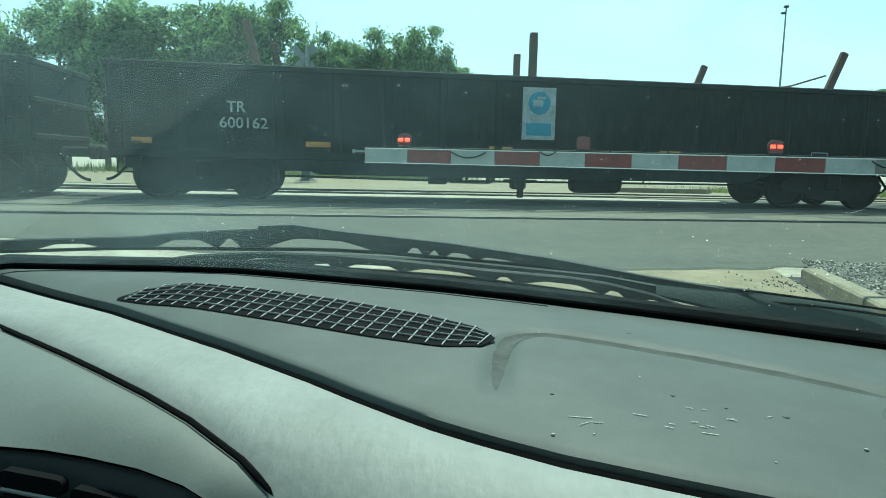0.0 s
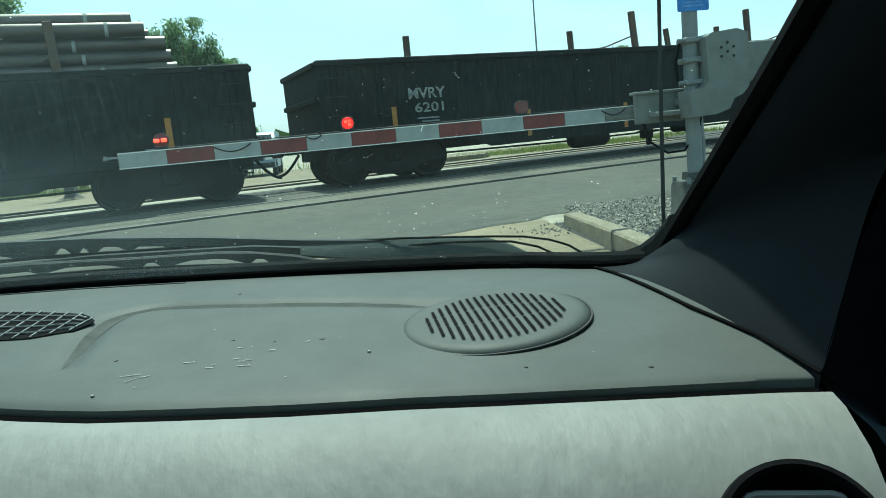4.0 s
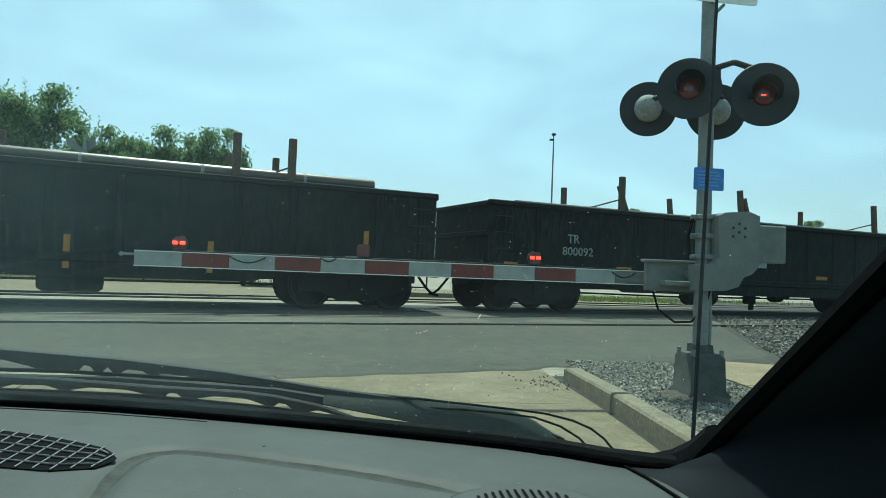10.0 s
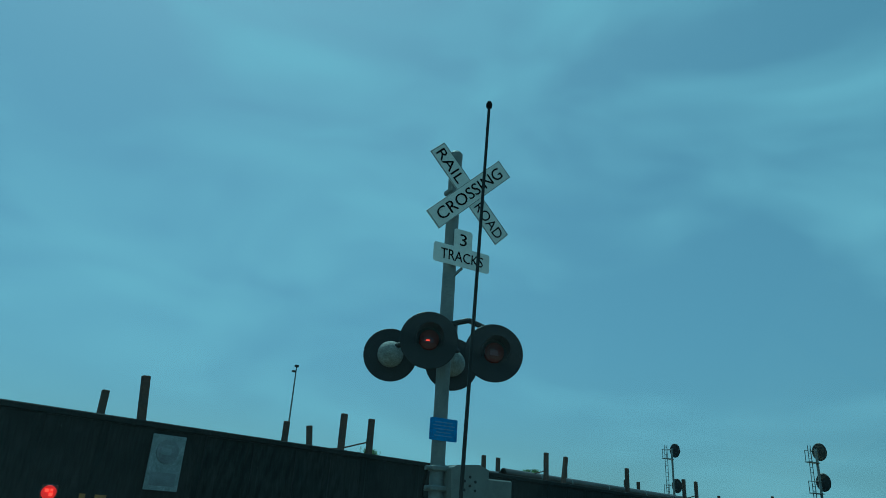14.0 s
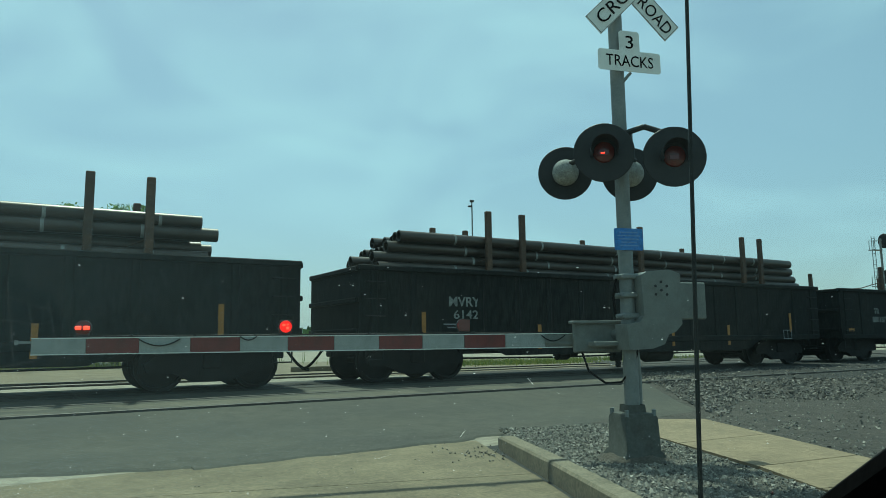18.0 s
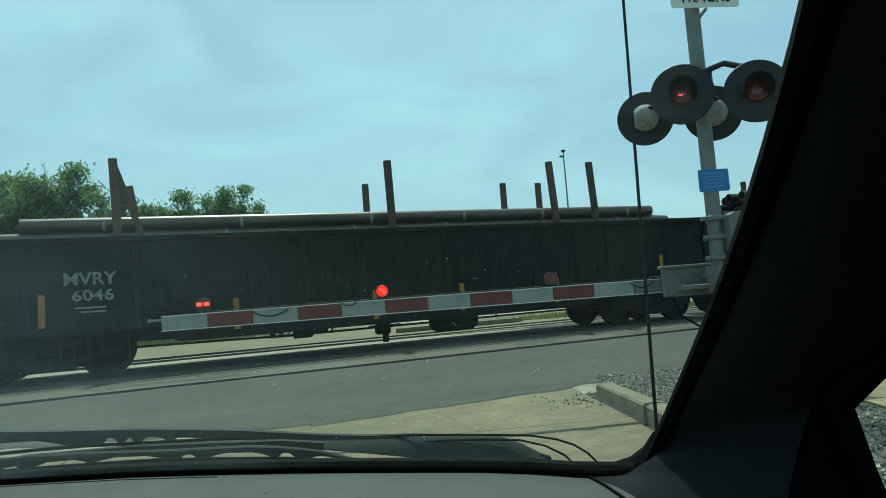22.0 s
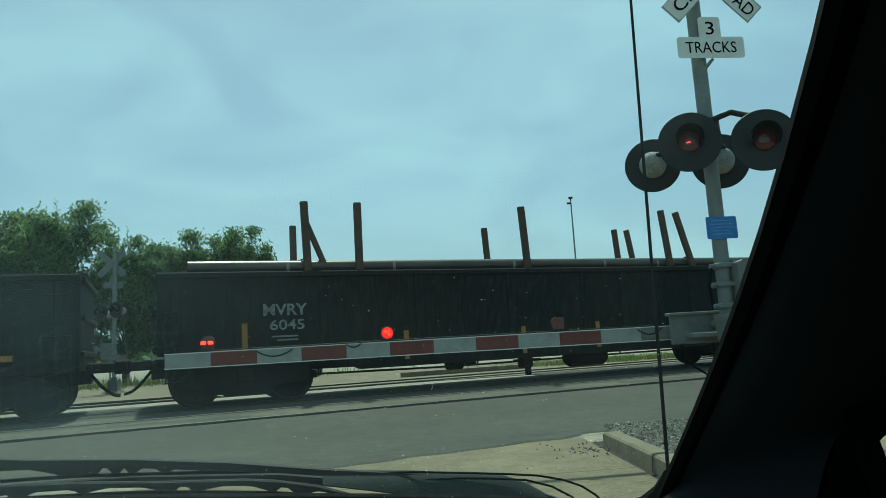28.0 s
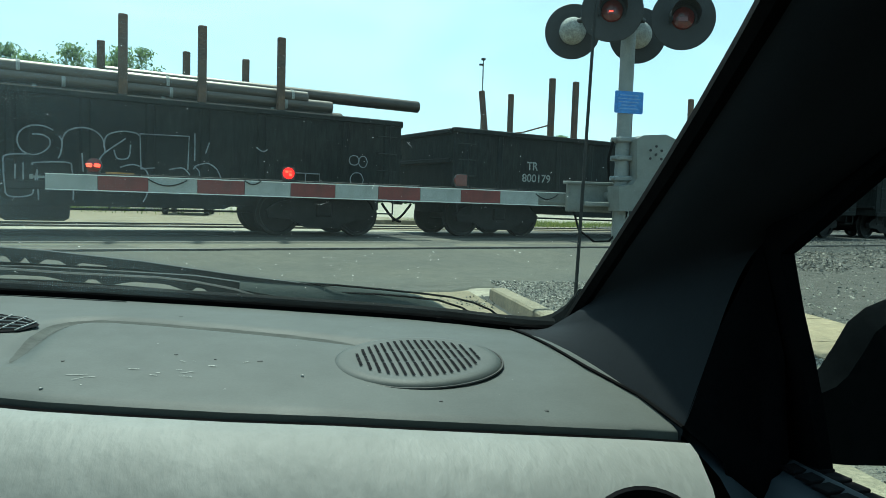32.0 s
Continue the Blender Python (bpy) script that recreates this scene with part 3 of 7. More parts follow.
def rocks(name, spots, label, look_like="stone"):
    s = Shape()
    base = [Vector(p) for p in ((1, 0, 0), (-1, 0, 0), (0, 1, 0), (0, -1, 0), (0, 0, 1), (0, 0, -1))]
    faces = [(0, 2, 4), (2, 1, 4), (1, 3, 4), (3, 0, 4), (2, 0, 5), (1, 2, 5), (3, 1, 5), (0, 3, 5)]
    for x, y, z, r in spots:
        q = Euler((rng.uniform(0, 6), rng.uniform(0, 6), rng.uniform(0, 6))).to_matrix()
        sc = Vector((r * rng.uniform(0.7, 1.3), r * rng.uniform(0.7, 1.3), r * rng.uniform(0.5, 0.9)))
        s.add([Vector((x, y, z)) + q @ Vector((p.x * sc.x, p.y * sc.y, p.z * sc.z)) for p in base], faces)
    return solid(name, s, look_like, label, "gravel", kind="stuff", smooth=0)


spots = []
while len(spots) < 15000:
    x, y = rng.uniform(2.3, 4.95), rng.uniform(-1.0, 8.8)
    lo, hi = edge(y) + 0.19, 3.7 + (y - 0.2) * 0.117 - 0.03
    if y > 8.0:
        hi = 4.7
    if lo < x < hi:
        spots.append((x, y, 0.09, rng.choice((0.007, 0.009, 0.011, 0.013, 0.016, 0.02, 0.027))))
rocks("gravel", spots, "loose grey and pale gravel stones")
fine, coarse = [], []
while len(coarse) < 8500 or len(fine) < 9000:
    x, y = 5.3 + 24 * rng.random() ** 1.8, rng.uniform(0, 22)
    d = -math.sin(SKEW) * x + math.cos(SKEW) * y
    if x > 5.2 + 0.117 * y and d < 13.2 and not (y > road_edge(x) - 0.1 and x < 10.4):
        if d > 10.0 and x > 11.0 and rng.random() < 0.75:
            continue
        if d + 0.8 * noise.noise((x * 0.5, y * 0.5, 7)) > 7.9:
            coarse.append((x, y, height(x, y) + 0.006, rng.choice((0.02, 0.03, 0.04, 0.05))))
        elif len(fine) < 9000:
            fine.append((x, y, height(x, y) + 0.004, rng.choice((0.01, 0.014, 0.018, 0.024, 0.03))))
rocks("gravel", fine, "fine pale gravel behind the sidewalk")
rocks("gravel", coarse, "coarse brown-grey railway ballast beside the tracks", "ballast")
bed_x = [4.72 + 0.5 * k for k in range(40)] + [26 + 3 * k for k in range(12)]
far_y = lambda x: (17.5 + 9 * max(0.0, min(1.0, (x - 12) / 3)) + math.sin(SKEW) * x) / math.cos(SKEW)
ballast = Shape().sheet([[(x, -3.5 + (far_y(x) + 3.5) * v / 30, height(x, -3.5 + (far_y(x) + 3.5) * v / 30) + 0.004) for x in bed_x] for v in range(31)])
solid("gravel_bed", ballast, "ballast_bed", "dark stony ground beside the tracks", "gravel", kind="structure")
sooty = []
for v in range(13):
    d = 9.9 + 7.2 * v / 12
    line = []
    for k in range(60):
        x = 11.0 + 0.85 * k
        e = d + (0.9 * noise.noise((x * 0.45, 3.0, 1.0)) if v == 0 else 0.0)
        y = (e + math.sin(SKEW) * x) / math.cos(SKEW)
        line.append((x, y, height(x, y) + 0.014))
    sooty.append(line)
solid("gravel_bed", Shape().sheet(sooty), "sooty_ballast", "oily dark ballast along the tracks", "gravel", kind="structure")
spots = []
for k in range(110):
    a, r = rng.uniform(0, 6.28), rng.gammavariate(1.6, 0.22)
    x, y = 2.55 + r * math.cos(a) * 0.8, 7.5 + 1.1 * r * math.sin(a)
    if x < edge(y) - 0.05:
        spots.append((x, y, 0.008, rng.choice((0.006, 0.01, 0.016))))
for k in range(40):
    spots.append((rng.uniform(-3, 2.4), rng.uniform(4.5, 8), 0.004, rng.choice((0.004, 0.006, 0.009))))
rocks("grit", spots, "grit and pebbles scattered on the concrete")


# ---- railway tracks
def rail_profile():
    return [(-0.07, -0.17), (0.07, -0.17), (0.07, -0.155), (0.012, -0.13), (0.012, -0.05), (0.037, -0.035), (0.037, -0.006), (0.028, 0), (-0.028, 0), (-0.037, -0.006), (-0.037, -0.035), (-0.012, -0.05), (-0.012, -0.13), (-0.07, -0.155)]


turned = Matrix(((0, 0, 1, 0), (1, 0, 0, 0), (0, 1, 0, 0), (0, 0, 0, 1)))
rail_mesh = Shape().slab(rail_profile(), -130, 130, turned).mesh("rail", M["rail"])
tie_mesh = Shape().box((0, 0, -0.23), (0.22, 2.6, 0.16), bevel=0.02).mesh("sleeper", M["bark"])
gap_mesh = Shape().box((0, 0, 0), (260, 0.08, 0.01)).mesh("flangeway", M["joint"])
for off, ties in ((-3.42, 34), (0.0, 34), (4.1, 16)):
    tr = thing("railway_track", "worn steel rails set in the crossing asphalt", "railway track", MAIN @ Matrix.Translation((0, off, -0.012)), "tracks over the crossing", "structure")
    for y in (-0.755, 0.755):
        part("rail", rail_mesh, "rail", tr).location = (0, y, 0)
        part("flangeway", gap_mesh, "joint", tr).location = (0, y + (0.065 if y < 0 else -0.065), -0.008)
    for k in range(ties):
        part("sleeper", tie_mesh, "bark", tr).location = (11.0 + 0.6 * k, 0, 0)


# added boards: their dark colour paints the shadow beneath the train
panels = thing("crossing_panels", "dark boards added to deepen the train's shadow along the crossing rails", "crossing panels", MAIN, kind="structure")
for y, w in ((-1.1, 0.56), (-0.34, 0.62), (0.34, 0.62)):
    board = Shape().box((0, 0, 0), (2.42, w, 0.06), bevel=0.012).mesh("panel", M["timber"])
    for k in range(15):
        part("panel", board, "", panels).location = (-26.0 + 2.44 * k, y, -0.036)
for y0, y1 in ((-2.55, -1.75), (-4.05, -2.8)):
    rows = []
    for j in range(5):
        row = []
        for k in range(90):
            p = MAIN @ Vector((-27.0 + 0.42 * k, y0 + (y1 - y0) * j / 4, 0))
            row.append((p.x, p.y, height(p.x, p.y) + 0.0125 + 0.004 * noise.noise((k * 0.3, j * 1.7, y0)) - (0.006 if j in (0, 4) else 0.0)))
        rows.append(row)
    solid("road", Shape().sheet(rows), "worn_asphalt", "pale worn strip of asphalt between the rails", "road", kind="structure")


# ---- the train: gondola cars with steel stakes, some loaded with pipe
HALF, TOP, SPEED, PITCH, START = 8.13, 2.43, 6.418, 17.541, -8.627
SIDE_Y = 1.43
side = Shape()
outline = [(-HALF, 0.86), (-5.2, 0.86), (-4.4, 0.52), (4.4, 0.52), (5.2, 0.86), (HALF, 0.86), (HALF, TOP), (-HALF, TOP)]
flat = Matrix(((1, 0, 0, 0), (0, 0, -1, 0), (0, 1, 0, 0), (0, 0, 0, 1)))
side.slab(outline, -0.012, 0.012, flat)
SIDE = side.mesh("side_wall", M["car_steel"])
CHORD = Shape().box((0, 0, 0), (2 * HALF + 0.04, 0.16, 0.12), bevel=0.02).mesh("top_chord", M["car_steel"])
SILL = Shape().box((0, 0, 0), (2 * HALF - 0.1, 0.09, 0.16), bevel=0.02).mesh("side_sill", M["car_steel"])
post = Shape()
post.add([(x, y, z) for z in (0.9, TOP - 0.06) for x, y in ((-0.09, 0), (-0.055, -0.025), (0.055, -0.025), (0.09, 0))], [(0, 1, 5, 4), (1, 2, 6, 5), (2, 3, 7, 6), (0, 3, 2, 1), (4, 5, 6, 7)])
POST = post.mesh("side_post", M["car_steel"], 0)
END = Shape().box((0, 0, 1.62), (0.05, 2.86, 1.62)).mesh("end_wall", M["car_steel"])
ENDRIB = Shape().box((0, 0, 0), (0.09, 2.8, 0.11), bevel=0.02).mesh("end_rib", M["car_steel"])
FLOOR = Shape().box((0, 0, 0.92), (2 * HALF - 0.1, 2.8, 0.1)).mesh("floor", M["car_steel"])
CENTRE = Shape().box((0, 0, 0.72), (2 * HALF + 0.2, 0.34, 0.34), bevel=0.02).mesh("centre_sill", M["truck_steel"])
TANK = Shape().lathe([(0.0, -0.55), (0.17, -0.53), (0.22, -0.45), (0.22, 0.45), (0.17, 0.53), (0.0, 0.55)], 18, Matrix.Rotation(radians(90), 4, "Y")).mesh("air_reservoir", M["truck_steel"])
CYL = Shape().lathe([(0.0, -0.3), (0.15, -0.3), (0.15, 0.05), (0.08, 0.12), (0.05, 0.4), (0, 0.4)], 16, Matrix.Rotation(radians(90), 4, "Y")).mesh("brake_cylinder", M["truck_steel"])
valve = Shape().box((0, 0, 0), (0.3, 0.25, 0.26), bevel=0.04).box((0.05, -0.02, -0.2), (0.12, 0.12, 0.2), bevel=0.02).rod((-0.3, 0, 0.05), (0.4, 0, 0.05), 0.02)
VALVE = valve.mesh("brake_valve", M["truck_steel"])
RODS = Shape().path([(-5.2, 0, 0.46), (-2.0, 0, 0.42), (1.5, 0, 0.44), (5.2, 0, 0.46)], 0.022).rod((-1.4, 0, 0.42), (-1.25, 0, 0.75), 0.02).rod((2.5, 0, 0.44), (2.6, 0, 0.75), 0.02).mesh("brake_rod", M["truck_steel"])
STAKE = Shape().box((0, 0, 0), (0.15, 0.11, 2.4), bevel=0.015).mesh("stake", M["stake_steel"])
LOOSE = Shape().box((0, 0, 0), (0.11, 0.09, 1.6), bevel=0.012).mesh("loose_stake", M["stake_steel"])
frame_out = [(-1.16, 0.36), (-1.2, 0.52), (-1.02, 0.66), (-0.5, 0.8), (0.5, 0.8), (1.02, 0.66), (1.2, 0.52), (1.16, 0.36), (0.7, 0.34), (0.36, 0.17), (-0.36, 0.17), (-0.7, 0.34)]
FRAME = Shape().slab(frame_out, -0.07, 0.07, flat).mesh("side_frame", M["truck_steel"])
BOLSTER = Shape().box((0, 0, 0.55), (0.36, 2.2, 0.3), bevel=0.03).mesh("bolster", M["truck_steel"])
SPRINGS = Shape().rod((-0.2, 0, 0.22), (-0.2, 0, 0.46), 0.075, 10).rod((0, 0, 0.22), (0, 0, 0.46), 0.075, 10).rod((0.2, 0, 0.22), (0.2, 0, 0.46), 0.075, 10).mesh("spring_group", M["truck_steel"])
wheels = Shape()
tread = [(0.0, 0.09), (0.1, 0.09), (0.12, 0.03), (0.38, 0.0), (0.40, 0.055), (0.455, 0.06), (0.457, -0.05), (0.484, -0.065), (0.484, -0.085), (0.40, -0.085), (0.38, -0.03), (0.12, -0.06), (0.0, -0.06)]
for sg in (-1, 1):
    wheels.lathe([(r, sg * (0.76 + h)) for r, h in tread], 28, Matrix.Rotation(radians(-90), 4, "X"))
wheels.rod((0, -1.02, 0), (0, 1.02, 0), 0.075, 12)
WHEELS = wheels.mesh("wheelset", M["truck_steel"])
knuckle = Shape().box((0.3, 0, 0.84), (0.9, 0.16, 0.2), bevel=0.03).box((0.72, 0.05, 0.84), (0.2, 0.3, 0.28), bevel=0.06)
COUPLER = knuckle.mesh("coupler", M["truck_steel"])
hose_pts = [(0.15 + 0.5 * k / 8, -0.35, 0.72 - 0.42 * math.sin(math.pi * k / 16)) for k in range(9)]
HOSE = Shape().path(hose_pts, 0.03, 8).mesh("air_hose", M["rubber"])
RUNG = Shape().path([(-0.22, 0, 0), (-0.22, -0.07, 0), (0.22, -0.07, 0), (0.22, 0, 0)], 0.012, 6).mesh("rung", M["truck_steel"])
BEAM = Shape().box((0, 0, 0.42), (1.1, 1.7, 0.42), bevel=0.08).mesh("brake_beam", M["truck_steel"])
STEP = Shape().path([(-0.2, 0, 0.86), (-0.2, 0, 0.5), (0.2, 0, 0.5), (0.2, 0, 0.86)], 0.02, 6).mesh("step_iron", M["truck_steel"])
STRIP = Shape().box((0, 0, 0), (0.105, 0.006, 0.58)).mesh("reflector_strip", M["reflector"])
DASHES = Shape().box((0, 0, 0), (0.46, 0.006, 0.1)).mesh("reflector_strip", M["reflector"])
pipe = Shape().lathe([(0.105, -1), (0.13, -1), (0.13, 1), (0.105, 1), (0.105, -1)], 12, Matrix.Rotation(radians(90), 4, "Y"))
PIPE = pipe.mesh("pipe", M["pipe_steel"])
BAND = Shape().lathe([(0.131, -0.03), (0.134, -0.03), (0.134, 0.03), (0.131, 0.03)], 12, Matrix.Rotation(radians(90), 4, "Y")).mesh("band", M["stencil"])

# marks, stakes (x, lean in degrees) near and far, layers of pipe above the floor, and their ends
CARS = [
    ("", "", [(-5.1, 0), (-0.2, 0), (5.0, 0)], [(-5.1, 0), (5.0, 0)], [], "plain"),
    ("TR", "600162", [(-5.5, -14), (-0.3, 0), (6.0, 22)], [(-5.3, -10), (0.05, 0), (4.4, 20)], [], "sign"),
    ("MVRY", "6201", [(-0.2, -6), (3.55, -5), (5.3, 12)], [(-5.0, 0), (-0.1, -3), (3.4, -9), (5.27, 0)], [], "strip"),
    ("MVRY", "6072", [(-5.2, 0), (-4.2, 0), (0.0, 0), (5.0, -2)], [(-5.1, 0), (-3.9, 0), (0.35, 0), (4.8, 0)], [(2.48, -7.8, 7.0), (2.72, -7.6, 6.9), (2.96, -7.3, 6.8), (3.2, -7.1, 6.6), (3.38, -6.9, 6.4)], "strip"),
    ("TR", "800092", [(-4.45, 0), (-0.45, -6), (5.0, -5)], [(-4.3, 0), (-0.4, -6), (5.2, 0)], [(2.42, -7.4, 6.6)], "sign"),
    ("MVRY", "6199", [(-5.1, 0), (-4.2, 10), (-0.3, 0), (4.0, 0), (5.05, 0)], [(-4.95, 0), (-4.2, 0), (-0.2, 0), (4.2, 0), (5.25, 0)], [(2.4, -6.9, 6.9), (2.58, -6.9, 6.95)], "strip"),
    ("TR", "800187", [(-5.2, 0), (-0.3, -6), (4.45, 0), (5.3, 0)], [(-5.1, 0), (-0.1, 0), (4.65, 0), (5.5, -8)], [], "sign"),
    ("MVRY", "6142", [(-4.78, 0), (-3.78, 0), (0.25, 0), (4.6, 0), (5.45, 0)], [(-4.75, 0), (-3.7, 0), (0.6, 0), (5.1, 0)], [(2.48, -7.7, 7.5), (2.72, -7.75, 7.6), (2.96, -7.4, 7.4), (3.2, -7.2, 7.2)], "strip"),
    ("", "", [(-5.1, 0), (-4.05, 0), (-0.05, 0), (4.3, 0), (5.3, 0)], [(-4.95, 0), (-3.9, 0), (0.1, 0), (5.4, 0)], [(2.48, -7.2, 6.4), (2.72, -7.3, 6.7), (2.96, -7.1, 6.6), (3.18, -7.0, 6.3)], "graffiti"),
    ("MVRY", "6046", [(-5.37, -1.6), (-0.17, -1), (3.81, -3.4), (4.9, -3)], [(-5.31, -4), (-5.0, -8.6), (0.1, 0), (3.92, 0), (5.0, 0)], [(2.5, -7.4, 7.3), (2.74, -7.0, 6.8)], "strip"),
    ("MVRY", "6098", [(-4.9, 0), (-0.1, -3), (4.0, -3), (4.35, -17)], [(-4.9, 0), (0.15, 0), (4.15, -6), (4.5, -12)], [(2.42, -7.6, 7.3), (2.65, -7.4, 7.2)], "strip"),
    ("MVRY", "6045", [(-5.35, -2), (-4.3, 0), (-0.4, -3), (3.6, -6), (4.3, -16)], [(-5.15, 0), (-0.05, -3), (4.1, -4), (4.65, -9)], [(2.4, -7.3, 7.2), (2.6, -7.6, 7.3)], "strip"),
    ("TR", "800179", [(-5.3, 0), (-4.55, 0), (-0.3, -1), (4.1, 0), (5.05, 0)], [(-5.4, -8), (-4.6, 0), (0.05, 0), (4.1, -8), (4.8, 0)], [], "sign"),
    ("", "", [(-4.9, 0), (-0.1, 0), (2.65, 0), (4.0, 0), (5.5, 0)], [(-4.0, 0), (2.5, 0), (4.2, 0), (5.5, 0)], [(2.45, -7.4, 6.9), (2.66, -7.2, 6.7), (2.82, -6.5, 6.2)], "outline"),
    ("", "", [(-5.1, 0), (-0.2, 0), (5.0, 0)], [(-5.1, 0), (5.0, 0)], [], "plain"),
]
NOTES = {"": "dark weathered steel gondola car with upright stakes", "strip": "black weathered gondola car with white stencil and orange strips",
         "sign": "black gondola car with a pale placard on its side", "graffiti": "dark gondola car with white graffiti, loaded with pipe",
         "outline": "dark gondola car with white outline graffiti, loaded with pipe", "plain": "dark weathered steel gondola car with upright stakes"}
TRAIN, LOADS, WHEELSETS = [], [], []
rng = random.Random(11)


def stroke(points, n=7):
    """A flowing sprayed line through (x, z) in the side's plane."""
    pts = [points[0]] + list(points) + [points[-1]]
    out = []
    for p, q, r, w in zip(pts, pts[1:], pts[2:], pts[3:]):
        for j in range(n):
            t = j / n
            x, z = (0.5 * (2 * q[c] + (r[c] - p[c]) * t + (2 * p[c] - 5 * q[c] + 4 * r[c] - w[c]) * t * t + (3 * q[c] - p[c] - 3 * r[c] + w[c]) * t**3) for c in (0, 1))
            out.append((x, -SIDE_Y - 0.02 - (0.022 if any(abs(abs(x) - px) < 0.1 for px in POST_X) else 0.0), z))
    return out + [(points[-1][0], -SIDE_Y - 0.02, points[-1][1])]


def ring_of(cx, cz, rx, rz):
    return stroke([(cx + rx * math.cos(radians(a)), cz + rz * math.sin(radians(a))) for a in range(0, 361, 60)])


POST_X = (0.95, 2.05, 3.1, 4.05, 5.1, 6.85, 7.8)


def gondola(k, spec):
    mark, number, near, far, layers, style = spec
    car = thing("gondola_car", NOTES[style], "freight car", group="cars of the train")
    for sg in (-1, 1):
        for me, z in ((SIDE, 0), (CHORD, TOP), (SILL, 0.86)):
            part(me.name.split(".")[0], me, "", car).location = (0, sg * SIDE_Y, z)
        for x in POST_X:
            for s2 in (-1, 1):
                p = part("side_post", POST, "", car)
                p.location, p.rotation_euler = (s2 * x, sg * (SIDE_Y + 0.012), 0), (0, 0, 0 if sg < 0 else math.pi)
        part("end_wall", END, "", car).location = (sg * (HALF - 0.03), 0, 0)
        for z in (1.1, 1.75, TOP - 0.02):
            part("end_rib", ENDRIB, "", car).location = (sg * (HALF + 0.03), 0, z)
        c = part("coupler", COUPLER, "", car)
        h = part("air_hose", HOSE, "", car)
        for o in (c, h):
            o.location, o.rotation_euler = (sg * (HALF - 0.05), 0, 0), (0, 0, 0 if sg > 0 else math.pi)
        for j in range(4):
            part("rung", RUNG, "", car).location = (sg * (HALF - 0.35), -SIDE_Y - 0.02, 1.05 + 0.36 * j)
        part("step_iron", STEP, "", car).location = (sg * (HALF - 0.35), -SIDE_Y, 0)
        truck = part("bolster", BOLSTER, "", car)
        truck.location = (sg * 6.55, 0, 0)
        part("brake_beam", BEAM, "", truck)
        for s2 in (-1, 1):
            part("side_frame", FRAME, "", truck).location = (0, s2 * 0.98, 0)
            part("spring_group", SPRINGS, "", truck).location = (0, s2 * 0.98, 0)
            w = part("wheelset", WHEELS, "", car)
            w.location = (sg * 6.55 + s2 * 0.89, 0, 0.457)
            WHEELSETS.append((w, sg * 6.55 + s2 * 0.89))
    part("floor", FLOOR, "", car)
    part("centre_sill", CENTRE, "", car)
    part("brake_rod", RODS, "", car).location = (0, -0.45, 0)
    flip = 1 if k % 2 else -1
    part("air_reservoir", TANK, "", car).location = (flip * 1.3, -0.75, 0.45)
    part("brake_cylinder", CYL, "", car).location = (-flip * 1.9, -0.6, 0.5)
    part("brake_valve", VALVE, "", car).location = (-flip * 0.4, -0.9, 0.42)
    for y, some in ((-SIDE_Y + 0.08, near), (SIDE_Y - 0.08, far)):
        for x, lean in some:
            st = part("stake", STAKE, "", car)
            drop = 0.28 if k > 6 else -0.3
            st.location, st.rotation_euler = (x + drop * math.sin(radians(lean)), y, TOP + drop), (0, radians(lean), 0)
    if k in (4, 9, 11):
        for x, lean in ((near[0][0] + 0.3, -22), (near[-2][0] + 0.45, -18))[:1 if k > 6 else 2]:
            st = part("loose_stake", LOOSE, "", car)
            st.location, st.rotation_euler = (x - (0.1 if k == 9 else 0.0), -SIDE_Y + 0.2, TOP + (0.68 if k == 9 else 0.35 if k > 6 else -0.05)), (0, radians(lean + (4 if k == 9 else 0)), 0)
    for x in (near[0][0], near[-1][0]):
        part("tie_chain", Shape().path([(x, -1.3, TOP + 0.35), (x - 0.5, -0.9, TOP + 0.16), (x - 0.9, 0.2, TOP + 0.1), (x - 0.5, 1.3, TOP + 0.3)], 0.018, 6), "stake_steel", car)
    face = -SIDE_Y - 0.016
    up = Matrix.Translation((-5.53 if number == "6142" else -5.83, face, 1.75))
    if mark == "MVRY":
        words("MVRY", 0.22, up @ Matrix.Translation((0, 0, 0.0)), "stencil", car, 0.84, bold=0.022)
        words(number, 0.2, up @ Matrix.Translation((0.03, 0, -0.29)), "stencil", car, 0.66, bold=0.015)
        part("small_stencil", Shape().box((0, 0, 0), (0.5, 0.004, 0.03)).box((0.05, 0, -0.07), (0.4, 0.004, 0.03)), "chalk", car).location = (-5.85, face, 1.24)
    elif mark:
        words(mark, 0.2, up @ Matrix.Translation((-0.05, 0, -0.02)), "stencil", car, 0.34, bold=0.015)
        words(number, 0.2, up @ Matrix.Translation((0.08, 0, -0.31)), "stencil", car, 0.86, bold=0.012)
    if style == "strip" or style == "graffiti":
        for x, z in ((-6.6, 1.22), (6.6, 1.32), (-3.4, 0.95), (-0.68, 0.92), (1.25, 0.95), (3.6, 0.95)):
            part("reflector_strip", STRIP, "", car).location = (x, face, z)
    else:
        for x in (-7.6, -4.4, -0.9, 2.6, 6.9):
            part("reflector_strip", DASHES, "", car).location = (x, face, 1.08)
    if style == "strip":
        part("stencil_block", Shape().box((0, 0, 0), (0.42, 0.004, 0.02)).box((0, 0, 0.26), (0.42, 0.004, 0.02)).box((-0.2, 0, 0.13), (0.02, 0.004, 0.26)).box((0.2, 0, 0.13), (0.02, 0.004, 0.26)).box((0, 0, 0.13), (0.015, 0.004, 0.26)), "chalk", car).location = (6.37, -SIDE_Y - 0.052, 0.82)
